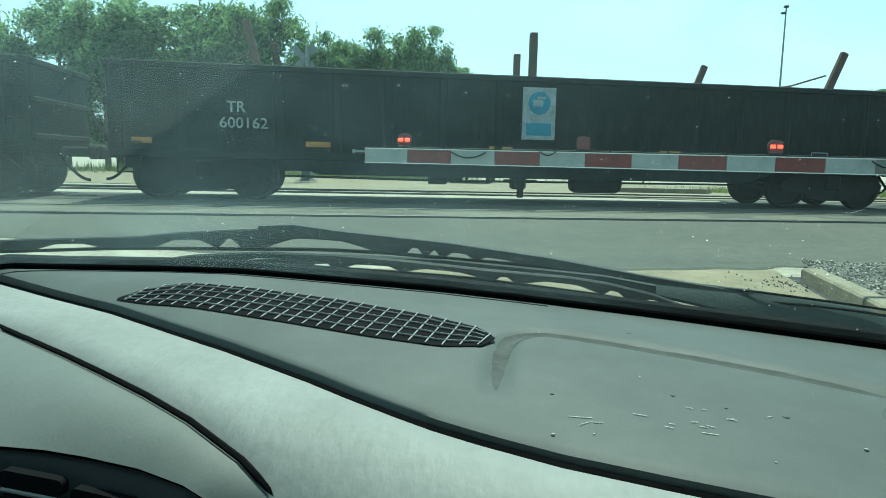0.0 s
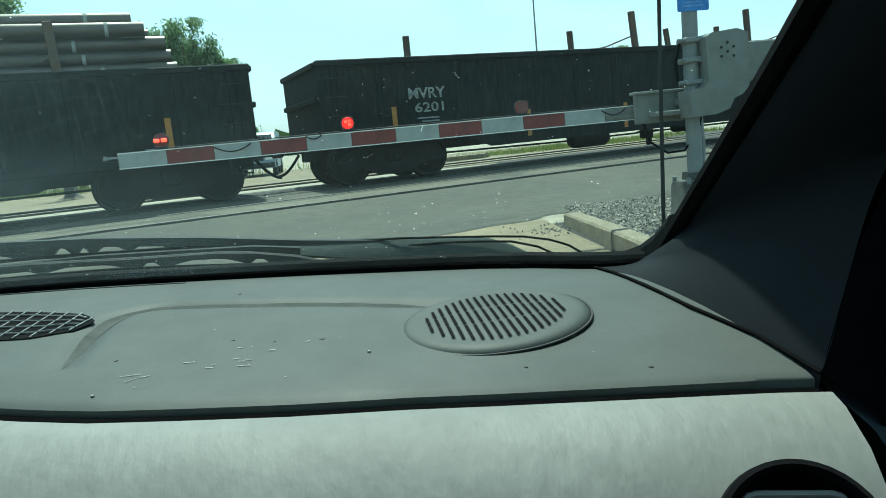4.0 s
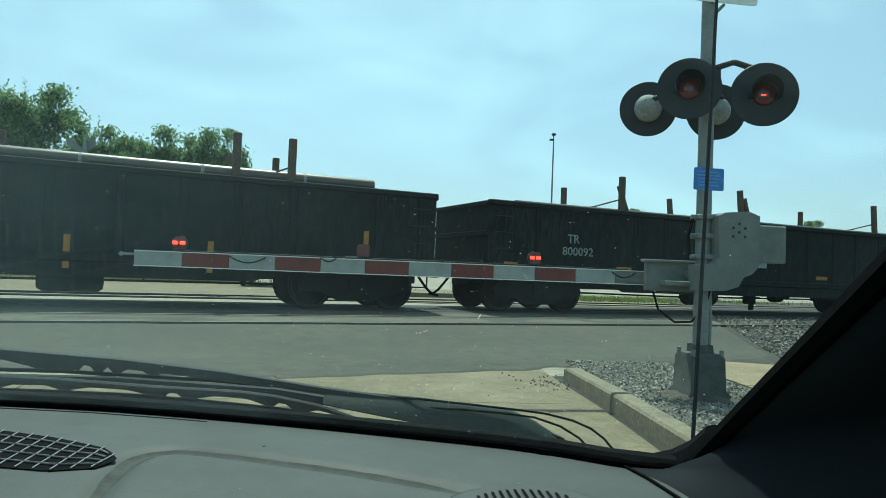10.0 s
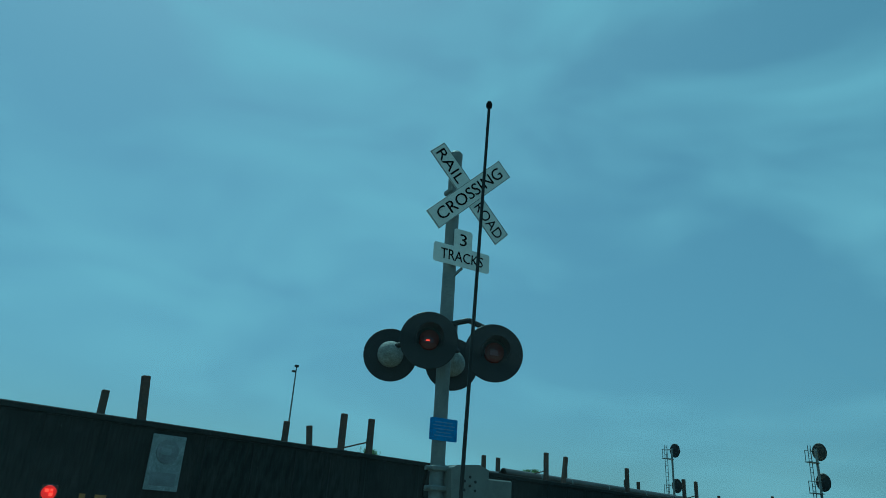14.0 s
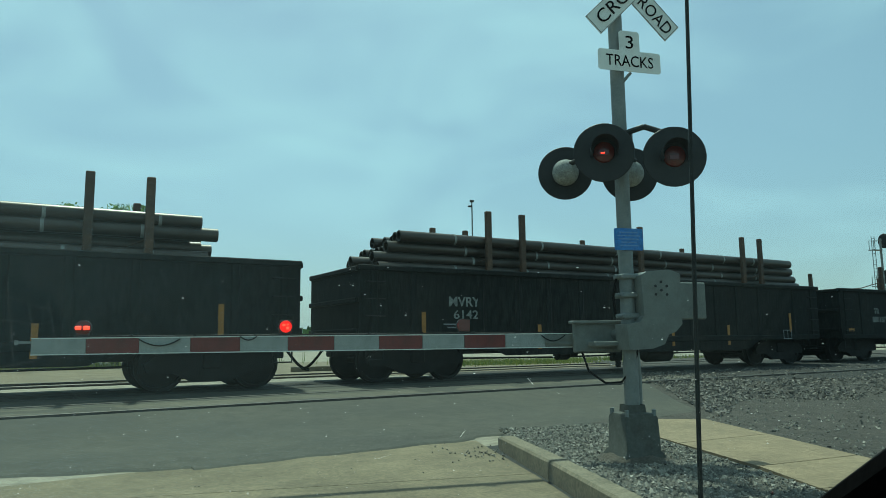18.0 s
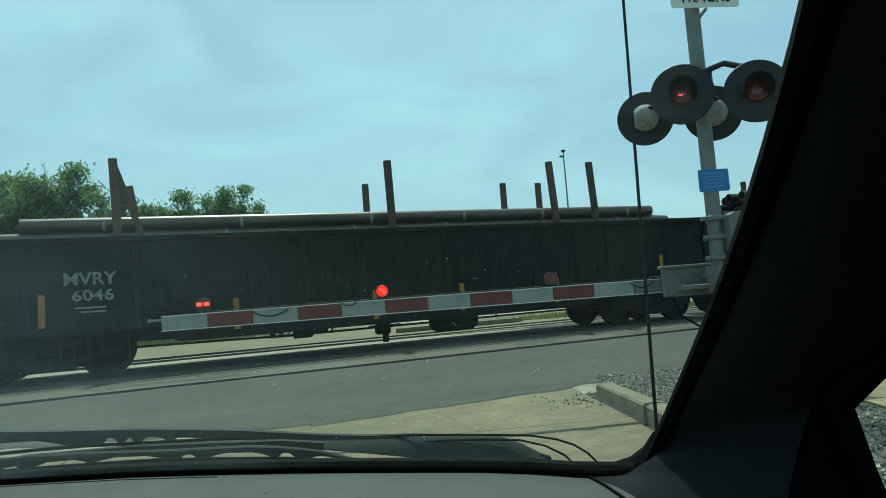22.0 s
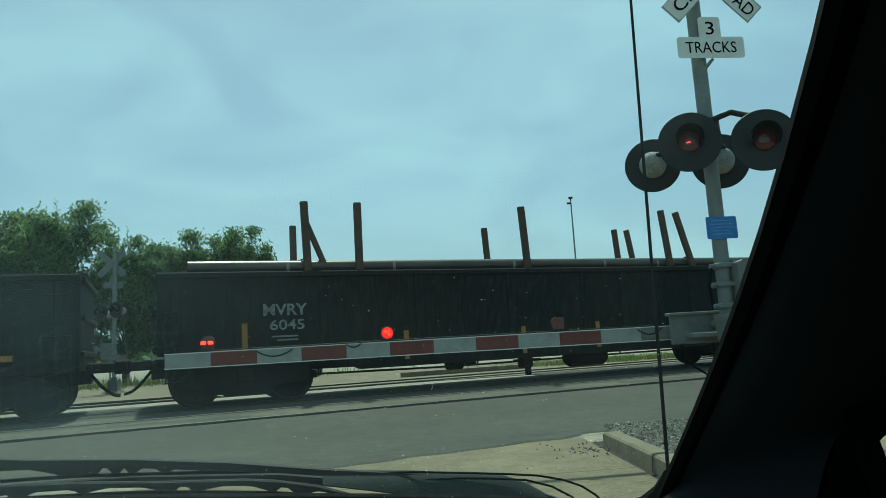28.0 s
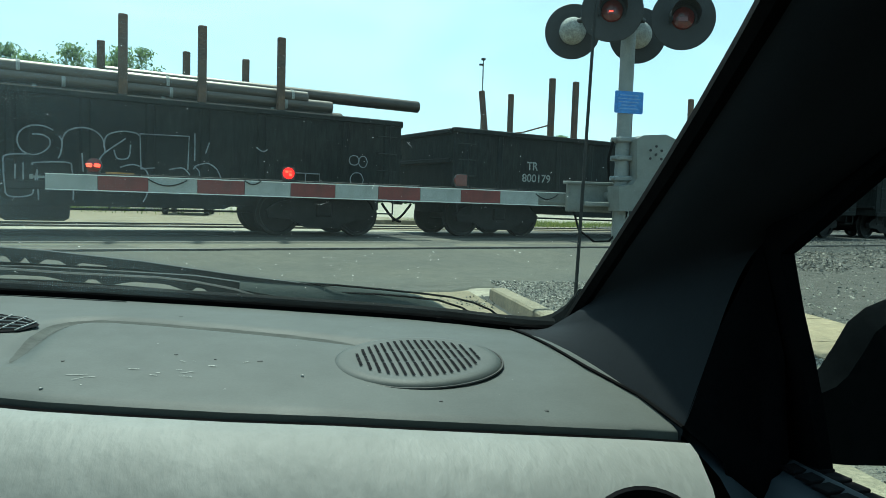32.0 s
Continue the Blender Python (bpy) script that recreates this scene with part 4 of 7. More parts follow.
    if style == "sign":
        sg = part("placard", Shape().box((0, 0, 0), (0.66, 0.02, 1.0), bevel=0.01), "placard", car)
        sg.location = ({1: -0.18, 6: 0.25, 12: -0.18}.get(k, 0.0), -SIDE_Y - 0.075, 1.78)
        disc = Shape().lathe([(0, -0.012), (0.2, -0.012), (0.22, -0.01), (0.22, 0)], 20, Matrix.Rotation(radians(90), 4, "X") @ Matrix.Scale(-1, 4, (0, 0, 1)))
        tone_of = "logo_blue" if k == 1 else "chalk"
        part("logo", disc, tone_of, sg).location = (0, -0.012, 0.2)
        part("logo_wave", Shape().box((0, 0, 0), (0.2, 0.004, 0.12)).box((0.06, 0, 0.1), (0.16, 0.004, 0.05)), "placard", sg).location = (-0.03, -0.027, 0.2)
        part("logo", Shape().box((0, 0, 0), (0.5, 0.006, 0.24)), tone_of, sg).location = (0, -0.013, -0.3)
        part("stencil_block", Shape().box((0, 0, 0), (0.36, 0.004, 0.02)).box((0, 0, 0.2), (0.36, 0.004, 0.02)).box((-0.18, 0, 0.1), (0.02, 0.004, 0.2)).box((0.18, 0, 0.1), (0.02, 0.004, 0.2)), "chalk", car).location = (5.9, face, 0.98)
    if style == "graffiti":
        g = Shape()
        for points in ([(-7.05, 1.2), (-6.8, 1.4), (-6.4, 1.3), (-6.15, 0.9), (-6.5, 0.85), (-6.95, 1.0), (-7.1, 1.2)], [(-6.0, 0.85), (-6.1, 1.4), (-5.75, 1.6), (-5.55, 1.4), (-5.55, 1.0), (-5.75, 0.85)],
                       [(-5.5, 0.85), (-5.55, 0.95), (-5.45, 1.2), (-5.45, 1.45), (-5.0, 1.45), (-4.35, 1.5), (-3.6, 1.55), (-3.35, 1.3)], [(-3.95, 1.2), (-3.35, 1.25)], [(-3.55, 1.15), (-3.5, 1.05), (-3.45, 0.9)],
                       [(-3.4, 0.9), (-3.4, 1.15), (-2.9, 1.15)], [(-2.55, 0.95), (-2.7, 1.0), (-2.5, 1.15)], [(-7.8, 1.5), (-7.8, 1.8), (-7.4, 1.8), (-7.4, 1.6)]):
            g.path(stroke(points), 0.014, 5)
        part("graffiti", g, "chalk", car, "white sprayed outline letters")
        blob = Shape()
        for cx, cz, rx, rz in ((-5.75, 1.12, 0.15, 0.13), (-5.78, 0.92, 0.08, 0.1), (-5.2, 1.06, 0.13, 0.12), (-4.6, 1.6, 0.2, 0.11), (-4.62, 1.42, 0.09, 0.13), (-4.65, 1.15, 0.22, 0.17), (-4.2, 1.12, 0.12, 0.1), (-4.2, 0.97, 0.06, 0.09), (-3.22, 1.06, 0.1, 0.1)):
            blob.lathe([(0, 0), (1, 0), (1, 0.004)], 18, Matrix.Translation((cx, face - 0.014, cz)) @ Matrix.Rotation(radians(90), 4, "X") @ Matrix.Diagonal((rx, rz, 1, 1)))
        part("graffiti_fill", blob, "chalk_faint", car)
    if style == "outline":
        g = Shape()
        for points in ([(1.57, 1.79), (1.41, 1.85), (1.21, 1.83), (1.07, 1.7), (1.06, 1.52), (1.16, 1.39), (1.33, 1.37), (1.49, 1.48), (1.52, 1.62), (1.41, 1.7), (1.26, 1.7)], [(1.22, 1.37), (0.89, 1.33), (0.85, 1.18), (0.87, 0.82), (0.9, 0.68), (1.04, 0.65), (1.24, 0.69), (1.28, 0.81), (1.33, 1.12)],
                       [(1.02, 1.19), (1.01, 0.94)], [(1.13, 1.22), (1.13, 0.94)], [(1.33, 1.1), (1.35, 0.6)], [(1.27, 1.19), (1.3, 1.23), (1.78, 1.26), (1.85, 1.14), (1.87, 0.76), (1.86, 0.62)], [(1.65, 1.7), (1.7, 1.61), (1.68, 1.42), (1.64, 1.32)], [(1.7, 1.63), (1.77, 1.78), (1.95, 1.86), (2.17, 1.84), (2.32, 1.7), (2.36, 1.46)],
                       [(2.34, 1.56), (2.39, 1.76), (2.61, 1.85), (2.84, 1.84), (2.91, 1.8)], [(2.26, 1.31), (2.36, 1.46), (2.69, 1.73)], [(2.5, 1.52), (2.55, 1.38), (2.68, 1.37), (2.75, 1.44), (2.77, 1.63)], [(2.0, 1.43), (2.02, 1.1)], [(2.6, 1.22), (2.8, 1.28), (2.98, 1.22), (3.06, 1.09), (3.05, 0.8), (2.98, 0.62)],
                       [(3.41, 1.22), (3.65, 1.26), (3.78, 1.14)], [(3.84, 1.25), (3.9, 1.32), (4.1, 1.37), (4.26, 1.27), (4.34, 1.11)], [(3.86, 1.3), (3.94, 1.22), (3.95, 1.13)], [(4.12, 1.76), (4.05, 1.55)], [(5.0, 1.73), (5.12, 1.66), (5.22, 1.7)]):
            g.path(stroke(points), 0.013, 5)
        for corners in ([(2.94, 1.2), (2.92, 1.83), (3.76, 1.85), (3.74, 1.23)], [(2.94, 1.21), (3.17, 1.24)], [(3.86, 1.91), (3.86, 1.4)], [(5.7, 1.0), (5.7, 1.28), (6.3, 1.28), (6.3, 1.0), (5.7, 1.0)], [(6.0, 1.28), (6.0, 1.0)]):
            g.path([(x, -SIDE_Y - 0.03, z) for x, z in corners], 0.013, 5)
        g.path(ring_of(7.05, 1.6, 0.12, 0.1), 0.01, 5).path(ring_of(7.25, 1.58, 0.1, 0.12), 0.01, 5).path(ring_of(7.12, 1.2, 0.15, 0.15), 0.01, 5)
        part("graffiti", g, "chalk", car, "white sprayed outline letters")
    TRAIN.append((car, k - 1))
    if layers:
        load = thing("pipe_load", "rusty steel pipes stacked lengthwise in a gondola", "pipe load", group="pipe loads on the train")
        for z, a, b in layers:
            n = 9 if z < 2.6 else (8 if z < 3 else 7)
            for j in range(n):
                if z > 2.55 and rng.random() < 0.08:
                    continue
                x0, x1 = a + rng.uniform(0, 0.7) * (0.2 if j == 0 else 1), b - rng.uniform(0, 0.7) * (0.2 if j == 0 else 1)
                y = -1.17 + 0.27 * j + (0.135 if int(z * 10) % 2 else 0)
                if y > 1.22:
                    continue
                p = part("pipe", PIPE, "", load)
                p.location, p.scale = ((x0 + x1) / 2, y, z + rng.uniform(-0.01, 0.01)), ((x1 - x0) / 2, 1, 1)
                if j == 0:
                    for x in (-5.4, -3.2, -0.9, 1.4, 3.6, 5.6):
                        if x0 < x < x1:
                            part("band", BAND, "", load).location = (x + rng.uniform(-0.4, 0.4), y, z)
        if style == "outline":
            p = part("pipe", PIPE, "", load)
            p.location, p.scale = (5.6, -0.9, 2.92), (3.2, 1, 1)
        LOADS.append((load, k - 1))


for k, spec in enumerate(CARS):
    gondola(k, spec)


# ---- level-crossing signal: mast, crossbuck, plates, lamps, gate machine
def facing(x, y, z, yaw=0.0):
    return Matrix.Translation((x, y, z)) @ Matrix.Rotation(radians(yaw), 4, "Z")


def flasher(parent, at, yaw, name="flasher_lamp", lit=False):
    """A lamp before a round black background; it faces -y before its turn by yaw."""
    m = facing(*at, yaw)
    q = m @ Matrix.Rotation(radians(90), 4, "X")
    disc = part(name, Shape().lathe([(0.0, -0.006), (0.284, -0.006), (0.29, 0.0), (0.284, 0.006), (0.0, 0.006)], 40, q), "hood_black", parent)
    part("housing", Shape().lathe([(0.0, -0.16), (0.07, -0.15), (0.125, -0.10), (0.14, -0.05), (0.14, -0.008)], 28, q), "shell_grey", disc, "pale domed back of the lamp")
    part("lens", Shape().lathe([(0.0, 0.05), (0.05, 0.046), (0.095, 0.03), (0.105, 0.008)], 28, q), "lens_red", disc)
    visor = Shape().lathe([(0.125, 0.006), (0.128, 0.20), (0.131, 0.20), (0.131, 0.006)], 30, q, radians(-25), 0.64)
    part("visor", visor, "hood_black", disc)
    return disc, m


MAST_X, MAST_Y = 3.607, 6.26
signal = thing("crossing_signal", "grey railroad crossing signal mast with crossbuck and lamps", "crossing signal", Matrix.Translation((MAST_X, MAST_Y, 0.09)))
Z0 = -0.09
part("mast", Shape().lathe([(0.07, 0.45 + Z0), (0.07, 5.16 + Z0), (0.074, 5.16 + Z0), (0.074, 5.22 + Z0), (0.05, 5.25 + Z0), (0, 5.255 + Z0)], 24), "galv", signal)
foot = Shape()
foot.sheet([[(sx * w, sy * w, z) for sx, sy in ((-1, -1), (1, -1), (1, 1), (-1, 1), (-1, -1))] for w, z in ((0.21, 0.0), (0.205, 0.05), (0.175, 0.09), (0.165, 0.38), (0.15, 0.42), (0.09, 0.43), (0.085, 0.5))])
base = part("mast_base", foot, "base_iron", signal, "dirty grey cast mast base with a flared foot")
mound = Shape().sheet([[(r * math.cos(a) * (1 + 0.12 * noise.noise((math.cos(a) * 2, math.sin(a) * 2, r * 6))), r * math.sin(a) * (1 + 0.12 * noise.noise((math.cos(a) * 2, math.sin(a) * 2, r * 6))), z + 0.02 * noise.noise((r * 9 * math.cos(a), r * 9 * math.sin(a), 2))) for a in [2 * math.pi * j / 40 for j in range(41)]] for r, z in ((0.42, -0.03), (0.33, 0.01), (0.27, 0.035), (0.22, 0.05), (0.16, 0.06), (0.1, 0.06))])
part("dirt_mound", mound, "dirt", base, "dark dirt heaped round the mast foot", 60)
for sx in (-1, 1):
    for sy in (-1, 1):
        part("bolt", Shape().rod((sx * 0.14, sy * 0.14, 0.40), (sx * 0.14, sy * 0.14, 0.46), 0.022, 6), "galv", base)
part("conduit", Shape().path([(0.11, 0.06, 0.45), (0.115, 0.06, 0.75), (0.1, 0.06, 1.0), (0.09, 0.05, 1.25)], 0.03, 10), "galv", signal)

FX, FZ = 0.145, 4.735 + Z0
for text, spin, y in (("RAIL", -45, -0.095), ("CROSSING", 45, -0.108)):
    m = Matrix.Translation((FX, y, FZ)) @ Matrix.Rotation(radians(-spin), 4, "Y")
    blade = part("crossbuck_blade", Shape().box((0, 0, 0), (1.26, 0.008, 0.235), m, 0.003), "sign_white", signal, "white blade with black capital letters")
    if text == "RAIL":
        words("RAIL", 0.135, m @ Matrix.Translation((-0.37, -0.0075, 0)), "ink", blade, 0.42)
        words("ROAD", 0.135, m @ Matrix.Translation((0.37, -0.0075, 0)), "ink", blade, 0.44)
    else:
        words(text, 0.135, m @ Matrix.Translation((0, -0.0075, 0)), "ink", blade, 1.08)
    rim = Shape()
    for x, z, w, h in ((0, 0.112, 1.24, 0.006), (0, -0.112, 1.24, 0.006), (0.619, 0, 0.006, 0.224), (-0.619, 0, 0.006, 0.224)):
        rim.box((x, -0.006, z), (w, 0.003, h))
    rim.v = [tuple(m @ Vector(p)) for p in rim.v]
    part("blade_rim", rim, "galv", blade)
part("bracket", Shape().box((0.06, -0.06, FZ), (0.2, 0.06, 0.05), bevel=0.01).box((0.0, 0, FZ), (0.17, 0.17, 0.06), bevel=0.02), "galv", signal)


def rounded(w, h, r, n=5):
    pts = []
    for cx, cy, a in ((w / 2 - r, h / 2 - r, 0), (-w / 2 + r, h / 2 - r, 90), (-w / 2 + r, -h / 2 + r, 180), (w / 2 - r, -h / 2 + r, 270)):
        pts += [(cx + r * math.cos(radians(a + 90 * k / n)), cy + r * math.sin(radians(a + 90 * k / n))) for k in range(n + 1)]
    return pts


stand = Matrix.Rotation(radians(90), 4, "X")
tracks = part("track_plate", Shape().slab(rounded(0.69, 0.215, 0.03), -0.004, 0.004, Matrix.Translation((0.083, -0.11, 3.95 + Z0)) @ stand), "sign_white", signal, "white plate lettered TRACKS")
words("TRACKS", 0.115, Matrix.Translation((0.083, -0.116, 3.95 + Z0)), "ink", tracks, 0.52)
three = part("tracks_count_plate", Shape().slab(rounded(0.225, 0.225, 0.03), -0.004, 0.004, Matrix.Translation((0.09, -0.106, 4.155 + Z0)) @ stand), "sign_white", signal, "white plate with the figure 3")
words("3", 0.135, Matrix.Translation((0.09, -0.112, 4.15 + Z0)), "ink", three, 0.085)
part("plate_strut", Shape().path([(0.0, -0.05, 3.72 + Z0), (0.1, -0.09, 3.84 + Z0)], 0.016, 6), "galv", signal)
blue = part("emergency_plate", Shape().slab(rounded(0.305, 0.212, 0.015), -0.003, 0.003, Matrix.Translation((0.0, -0.075, 2.158 + Z0)) @ stand), "sign_blue", signal, "small blue notice plate with pale lines of writing")
bars = Shape()
for k, w in enumerate((0.2, 0.24, 0.22, 0.16, 0.2)):
    bars.box((0.0, -0.0795, 2.225 + Z0 - 0.032 * k), (w, 0.001, 0.011))
part("writing_bars", bars, "sign_line", blue)

front_l, LENS_L = flasher(signal, (3.335 - MAST_X, 6.095 - MAST_Y, 2.98 + Z0), -24)
front_r, LENS_R = flasher(signal, (3.905 - MAST_X, 5.80 - MAST_Y, 2.895 + Z0), -24)
flasher(signal, (3.317 - MAST_X, 6.93 - MAST_Y, 2.975 + Z0), 158)
flasher(signal, (3.93 - MAST_X, 6.66 - MAST_Y, 2.93 + Z0), 158)
arms = Shape()
for a, b in (((3.335, 6.2, 3.2), (3.607, 6.2, 3.21)), ((3.607, 6.2, 3.21), (3.75, 6.05, 3.25)), ((3.75, 6.05, 3.25), (3.905, 5.93, 3.16)), ((3.317, 6.8, 3.05), (3.607, 6.4, 3.12)), ((3.607, 6.4, 3.12), (3.93, 6.55, 3.05))):
    arms.rod((a[0] - MAST_X, a[1] - MAST_Y, a[2] + Z0), (b[0] - MAST_X, b[1] - MAST_Y, b[2] + Z0), 0.028, 10)
arms.box((0, 0, 3.17 + Z0), (0.2, 0.2, 0.16), bevel=0.03)
part("lamp_arms", arms, "hood_black", signal)

# the machine that drops the gate
case = [(0.05, 1.80), (0.12, 1.84), (0.36, 1.86), (0.47, 1.82), (0.47, 1.34), (0.40, 1.27), (0.32, 1.24), (0.27, 1.15), (0.14, 1.11), (-0.1, 1.10), (-0.12, 1.34), (0.02, 1.36), (0.07, 1.42)]
machine = part("gate_machine", Shape().slab([(x, z + Z0) for x, z in case], -0.07, 0.16, Matrix.Translation((0, 0.0, 0)) @ stand @ Matrix.Scale(1, 4)), "box_paint", signal, "pale grey gate machine housing")
machine.location = (0, -0.02, 0)
for dx, dz in ((0.2, 1.70), (0.26, 1.74), (0.32, 1.70), (0.26, 1.66), (0.2, 1.62), (0.32, 1.62)):
    part("bolt", Shape().rod((dx, -0.165, dz + Z0), (dx, -0.15, dz + Z0), 0.014, 8), "hood_black", machine)
part("counterweight", Shape().box((0.735, 0.06, 1.575 + Z0), (0.32, 0.06, 0.37), bevel=0.015).box((0.5, 0.06, 1.6 + Z0), (0.3, 0.05, 0.12), bevel=0.01), "box_paint", signal)
part("arm_bracket", Shape().box((-0.24, 0.2, 1.23 + Z0), (0.5, 0.05, 0.3), bevel=0.02).box((-0.18, 0.2, 1.37 + Z0), (0.66, 0.12, 0.03), bevel=0.008).box((-0.1, 0.12, 1.16 + Z0), (0.5, 0.2, 0.05), bevel=0.01).rod((-0.05, 0.28, 1.25 + Z0), (-0.05, -0.05, 1.25 + Z0), 0.05, 14), "box_paint", signal)
for z in (1.42, 1.62, 1.80):
    part("clamp", Shape().box((0, 0, z + Z0), (0.19, 0.19, 0.05), bevel=0.02).rod((-0.14, -0.03, z + Z0), (-0.06, -0.03, z + Z0), 0.02, 8), "galv", signal)
part("cable", Shape().path([(-0.1, 0.02, 1.78 + Z0), (-0.15, 0.0, 1.6 + Z0), (-0.13, 0.0, 1.4 + Z0)], 0.014, 6).path([(-0.4, 0.2, 1.08 + Z0), (-0.36, 0.15, 0.9 + Z0), (-0.24, 0.05, 0.79 + Z0), (-0.1, 0.0, 0.8 + Z0), (0.02, -0.04, 0.95 + Z0), (0.05, -0.06, 1.1 + Z0)], 0.011, 6), "rubber", signal)

# the gate arm with its stripes and lamps
TIP, ARM_Y, ARM_Z, STRIPE = -1.612, 6.56, 1.198, 0.4064
arm = thing("gate_arm", "lowered crossing gate arm striped red and white", "gate arm", Matrix.Translation((0, ARM_Y, ARM_Z)))
WHITE = Shape().box((STRIPE / 2, 0, 0), (STRIPE - 0.002, 0.03, 0.128), bevel=0.004).mesh("stripe", M["arm_white"])
RED = Shape().box((STRIPE / 2, 0, 0), (STRIPE - 0.002, 0.03, 0.128), bevel=0.004).mesh("stripe", M["arm_red"])
for k in range(11):
    part("stripe", RED if k % 2 else WHITE, "", arm).location = (TIP + STRIPE * k, 0, 0)
# added near-white edge strips paint the sunlit highlight along the arm
part("rail", Shape().box(((TIP + 3.2) / 2, 0.0, 0.066), (3.2 - TIP, 0.036, 0.008)).box(((TIP + 3.2) / 2, 0.0, -0.066), (3.2 - TIP, 0.036, 0.008)), "sign_white", arm)
part("butt", Shape().box((3.08, 0.0, 0), (0.45, 0.034, 0.12), bevel=0.006).rod((2.86, 0, -0.02), (3.3, 0, -0.05), 0.03, 8), "box_paint", arm)
part("tip_fitting", Shape().box((TIP - 0.06, 0, 0.035), (0.12, 0.02, 0.02)).box((TIP - 0.11, 0, 0.035), (0.02, 0.03, 0.04)), "galv", arm)
wire = Shape()
for a, b, sag in ((STRIPE * 2, STRIPE * 2.8, 0.1), (STRIPE * 4.0, STRIPE * 4.35, 0.06), (STRIPE * 10.9, STRIPE * 11.5, 0.1)):
    pts = [(TIP + a + (b - a) * j / 8, -0.03, 0.075 - sag * math.sin(math.pi * (0.15 + 0.7 * j / 8)) + 0.02) for j in range(9)]
    wire.path(pts, 0.006, 6)
wire.path([(TIP + 0.4, -0.012, 0.078), (TIP + 2.4, -0.012, 0.08), (TIP + 4.6, -0.012, 0.078)], 0.006, 6)
for k in range(8):
    wire.rod((TIP + 0.75 + 0.5 * k, -0.012, 0.07), (TIP + 0.75 + 0.5 * k, -0.012, 0.095), 0.012, 6)
part("cable", wire, "wiper_black", arm)
LAMPS = []
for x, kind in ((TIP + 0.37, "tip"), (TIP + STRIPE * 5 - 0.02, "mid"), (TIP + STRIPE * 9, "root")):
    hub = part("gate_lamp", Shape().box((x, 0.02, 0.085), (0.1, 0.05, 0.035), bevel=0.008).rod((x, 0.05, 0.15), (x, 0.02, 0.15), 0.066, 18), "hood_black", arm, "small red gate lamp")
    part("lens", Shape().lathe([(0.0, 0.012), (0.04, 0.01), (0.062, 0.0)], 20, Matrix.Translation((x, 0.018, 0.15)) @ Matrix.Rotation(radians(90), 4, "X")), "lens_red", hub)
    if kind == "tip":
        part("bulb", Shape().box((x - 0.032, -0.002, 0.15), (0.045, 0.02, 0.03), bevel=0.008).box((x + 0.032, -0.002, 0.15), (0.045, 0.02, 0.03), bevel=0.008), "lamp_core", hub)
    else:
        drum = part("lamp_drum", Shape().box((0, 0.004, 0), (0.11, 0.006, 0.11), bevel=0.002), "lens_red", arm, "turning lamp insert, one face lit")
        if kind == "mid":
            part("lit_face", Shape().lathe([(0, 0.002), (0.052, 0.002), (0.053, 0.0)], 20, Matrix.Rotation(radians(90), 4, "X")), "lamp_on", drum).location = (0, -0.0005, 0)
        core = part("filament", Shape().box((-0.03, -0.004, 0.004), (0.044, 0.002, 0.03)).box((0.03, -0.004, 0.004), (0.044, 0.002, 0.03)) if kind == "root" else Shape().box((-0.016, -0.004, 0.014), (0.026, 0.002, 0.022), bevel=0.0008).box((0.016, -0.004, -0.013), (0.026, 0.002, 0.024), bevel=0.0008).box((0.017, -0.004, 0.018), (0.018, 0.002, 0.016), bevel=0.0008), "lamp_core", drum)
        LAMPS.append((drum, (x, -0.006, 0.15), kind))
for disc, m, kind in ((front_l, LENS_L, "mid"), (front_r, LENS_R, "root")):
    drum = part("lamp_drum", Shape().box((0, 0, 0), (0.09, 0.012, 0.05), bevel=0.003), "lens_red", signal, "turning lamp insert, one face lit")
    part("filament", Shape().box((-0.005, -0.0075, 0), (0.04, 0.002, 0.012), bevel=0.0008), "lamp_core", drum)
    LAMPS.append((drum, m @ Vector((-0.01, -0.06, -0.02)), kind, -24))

# the same kind of signal on the far side, seen from behind
far_signal = thing("crossing_signal", "distant crossing signal seen from behind, dull grey", "crossing signal", Matrix.Translation((-8.95, 26.5, 0.28)) @ Matrix.Rotation(math.pi, 4, "Z"))
for o in [c for c in signal.children if not c.name.startswith("lamp_drum")]:
    dup = o.copy()
    scene.collection.objects.link(dup)
    dup.parent = far_signal
    if o.name.startswith(("crossbuck", "track", "emerg")):
        dup.data = o.data.copy()
        dup.data.materials.clear()
        dup.data.materials.append(M["galv"])
    for c in o.children:
        if not c.name.startswith(("lettering", "writing")):
            sub = c.copy()
            scene.collection.objects.link(sub)
            sub.parent = dup


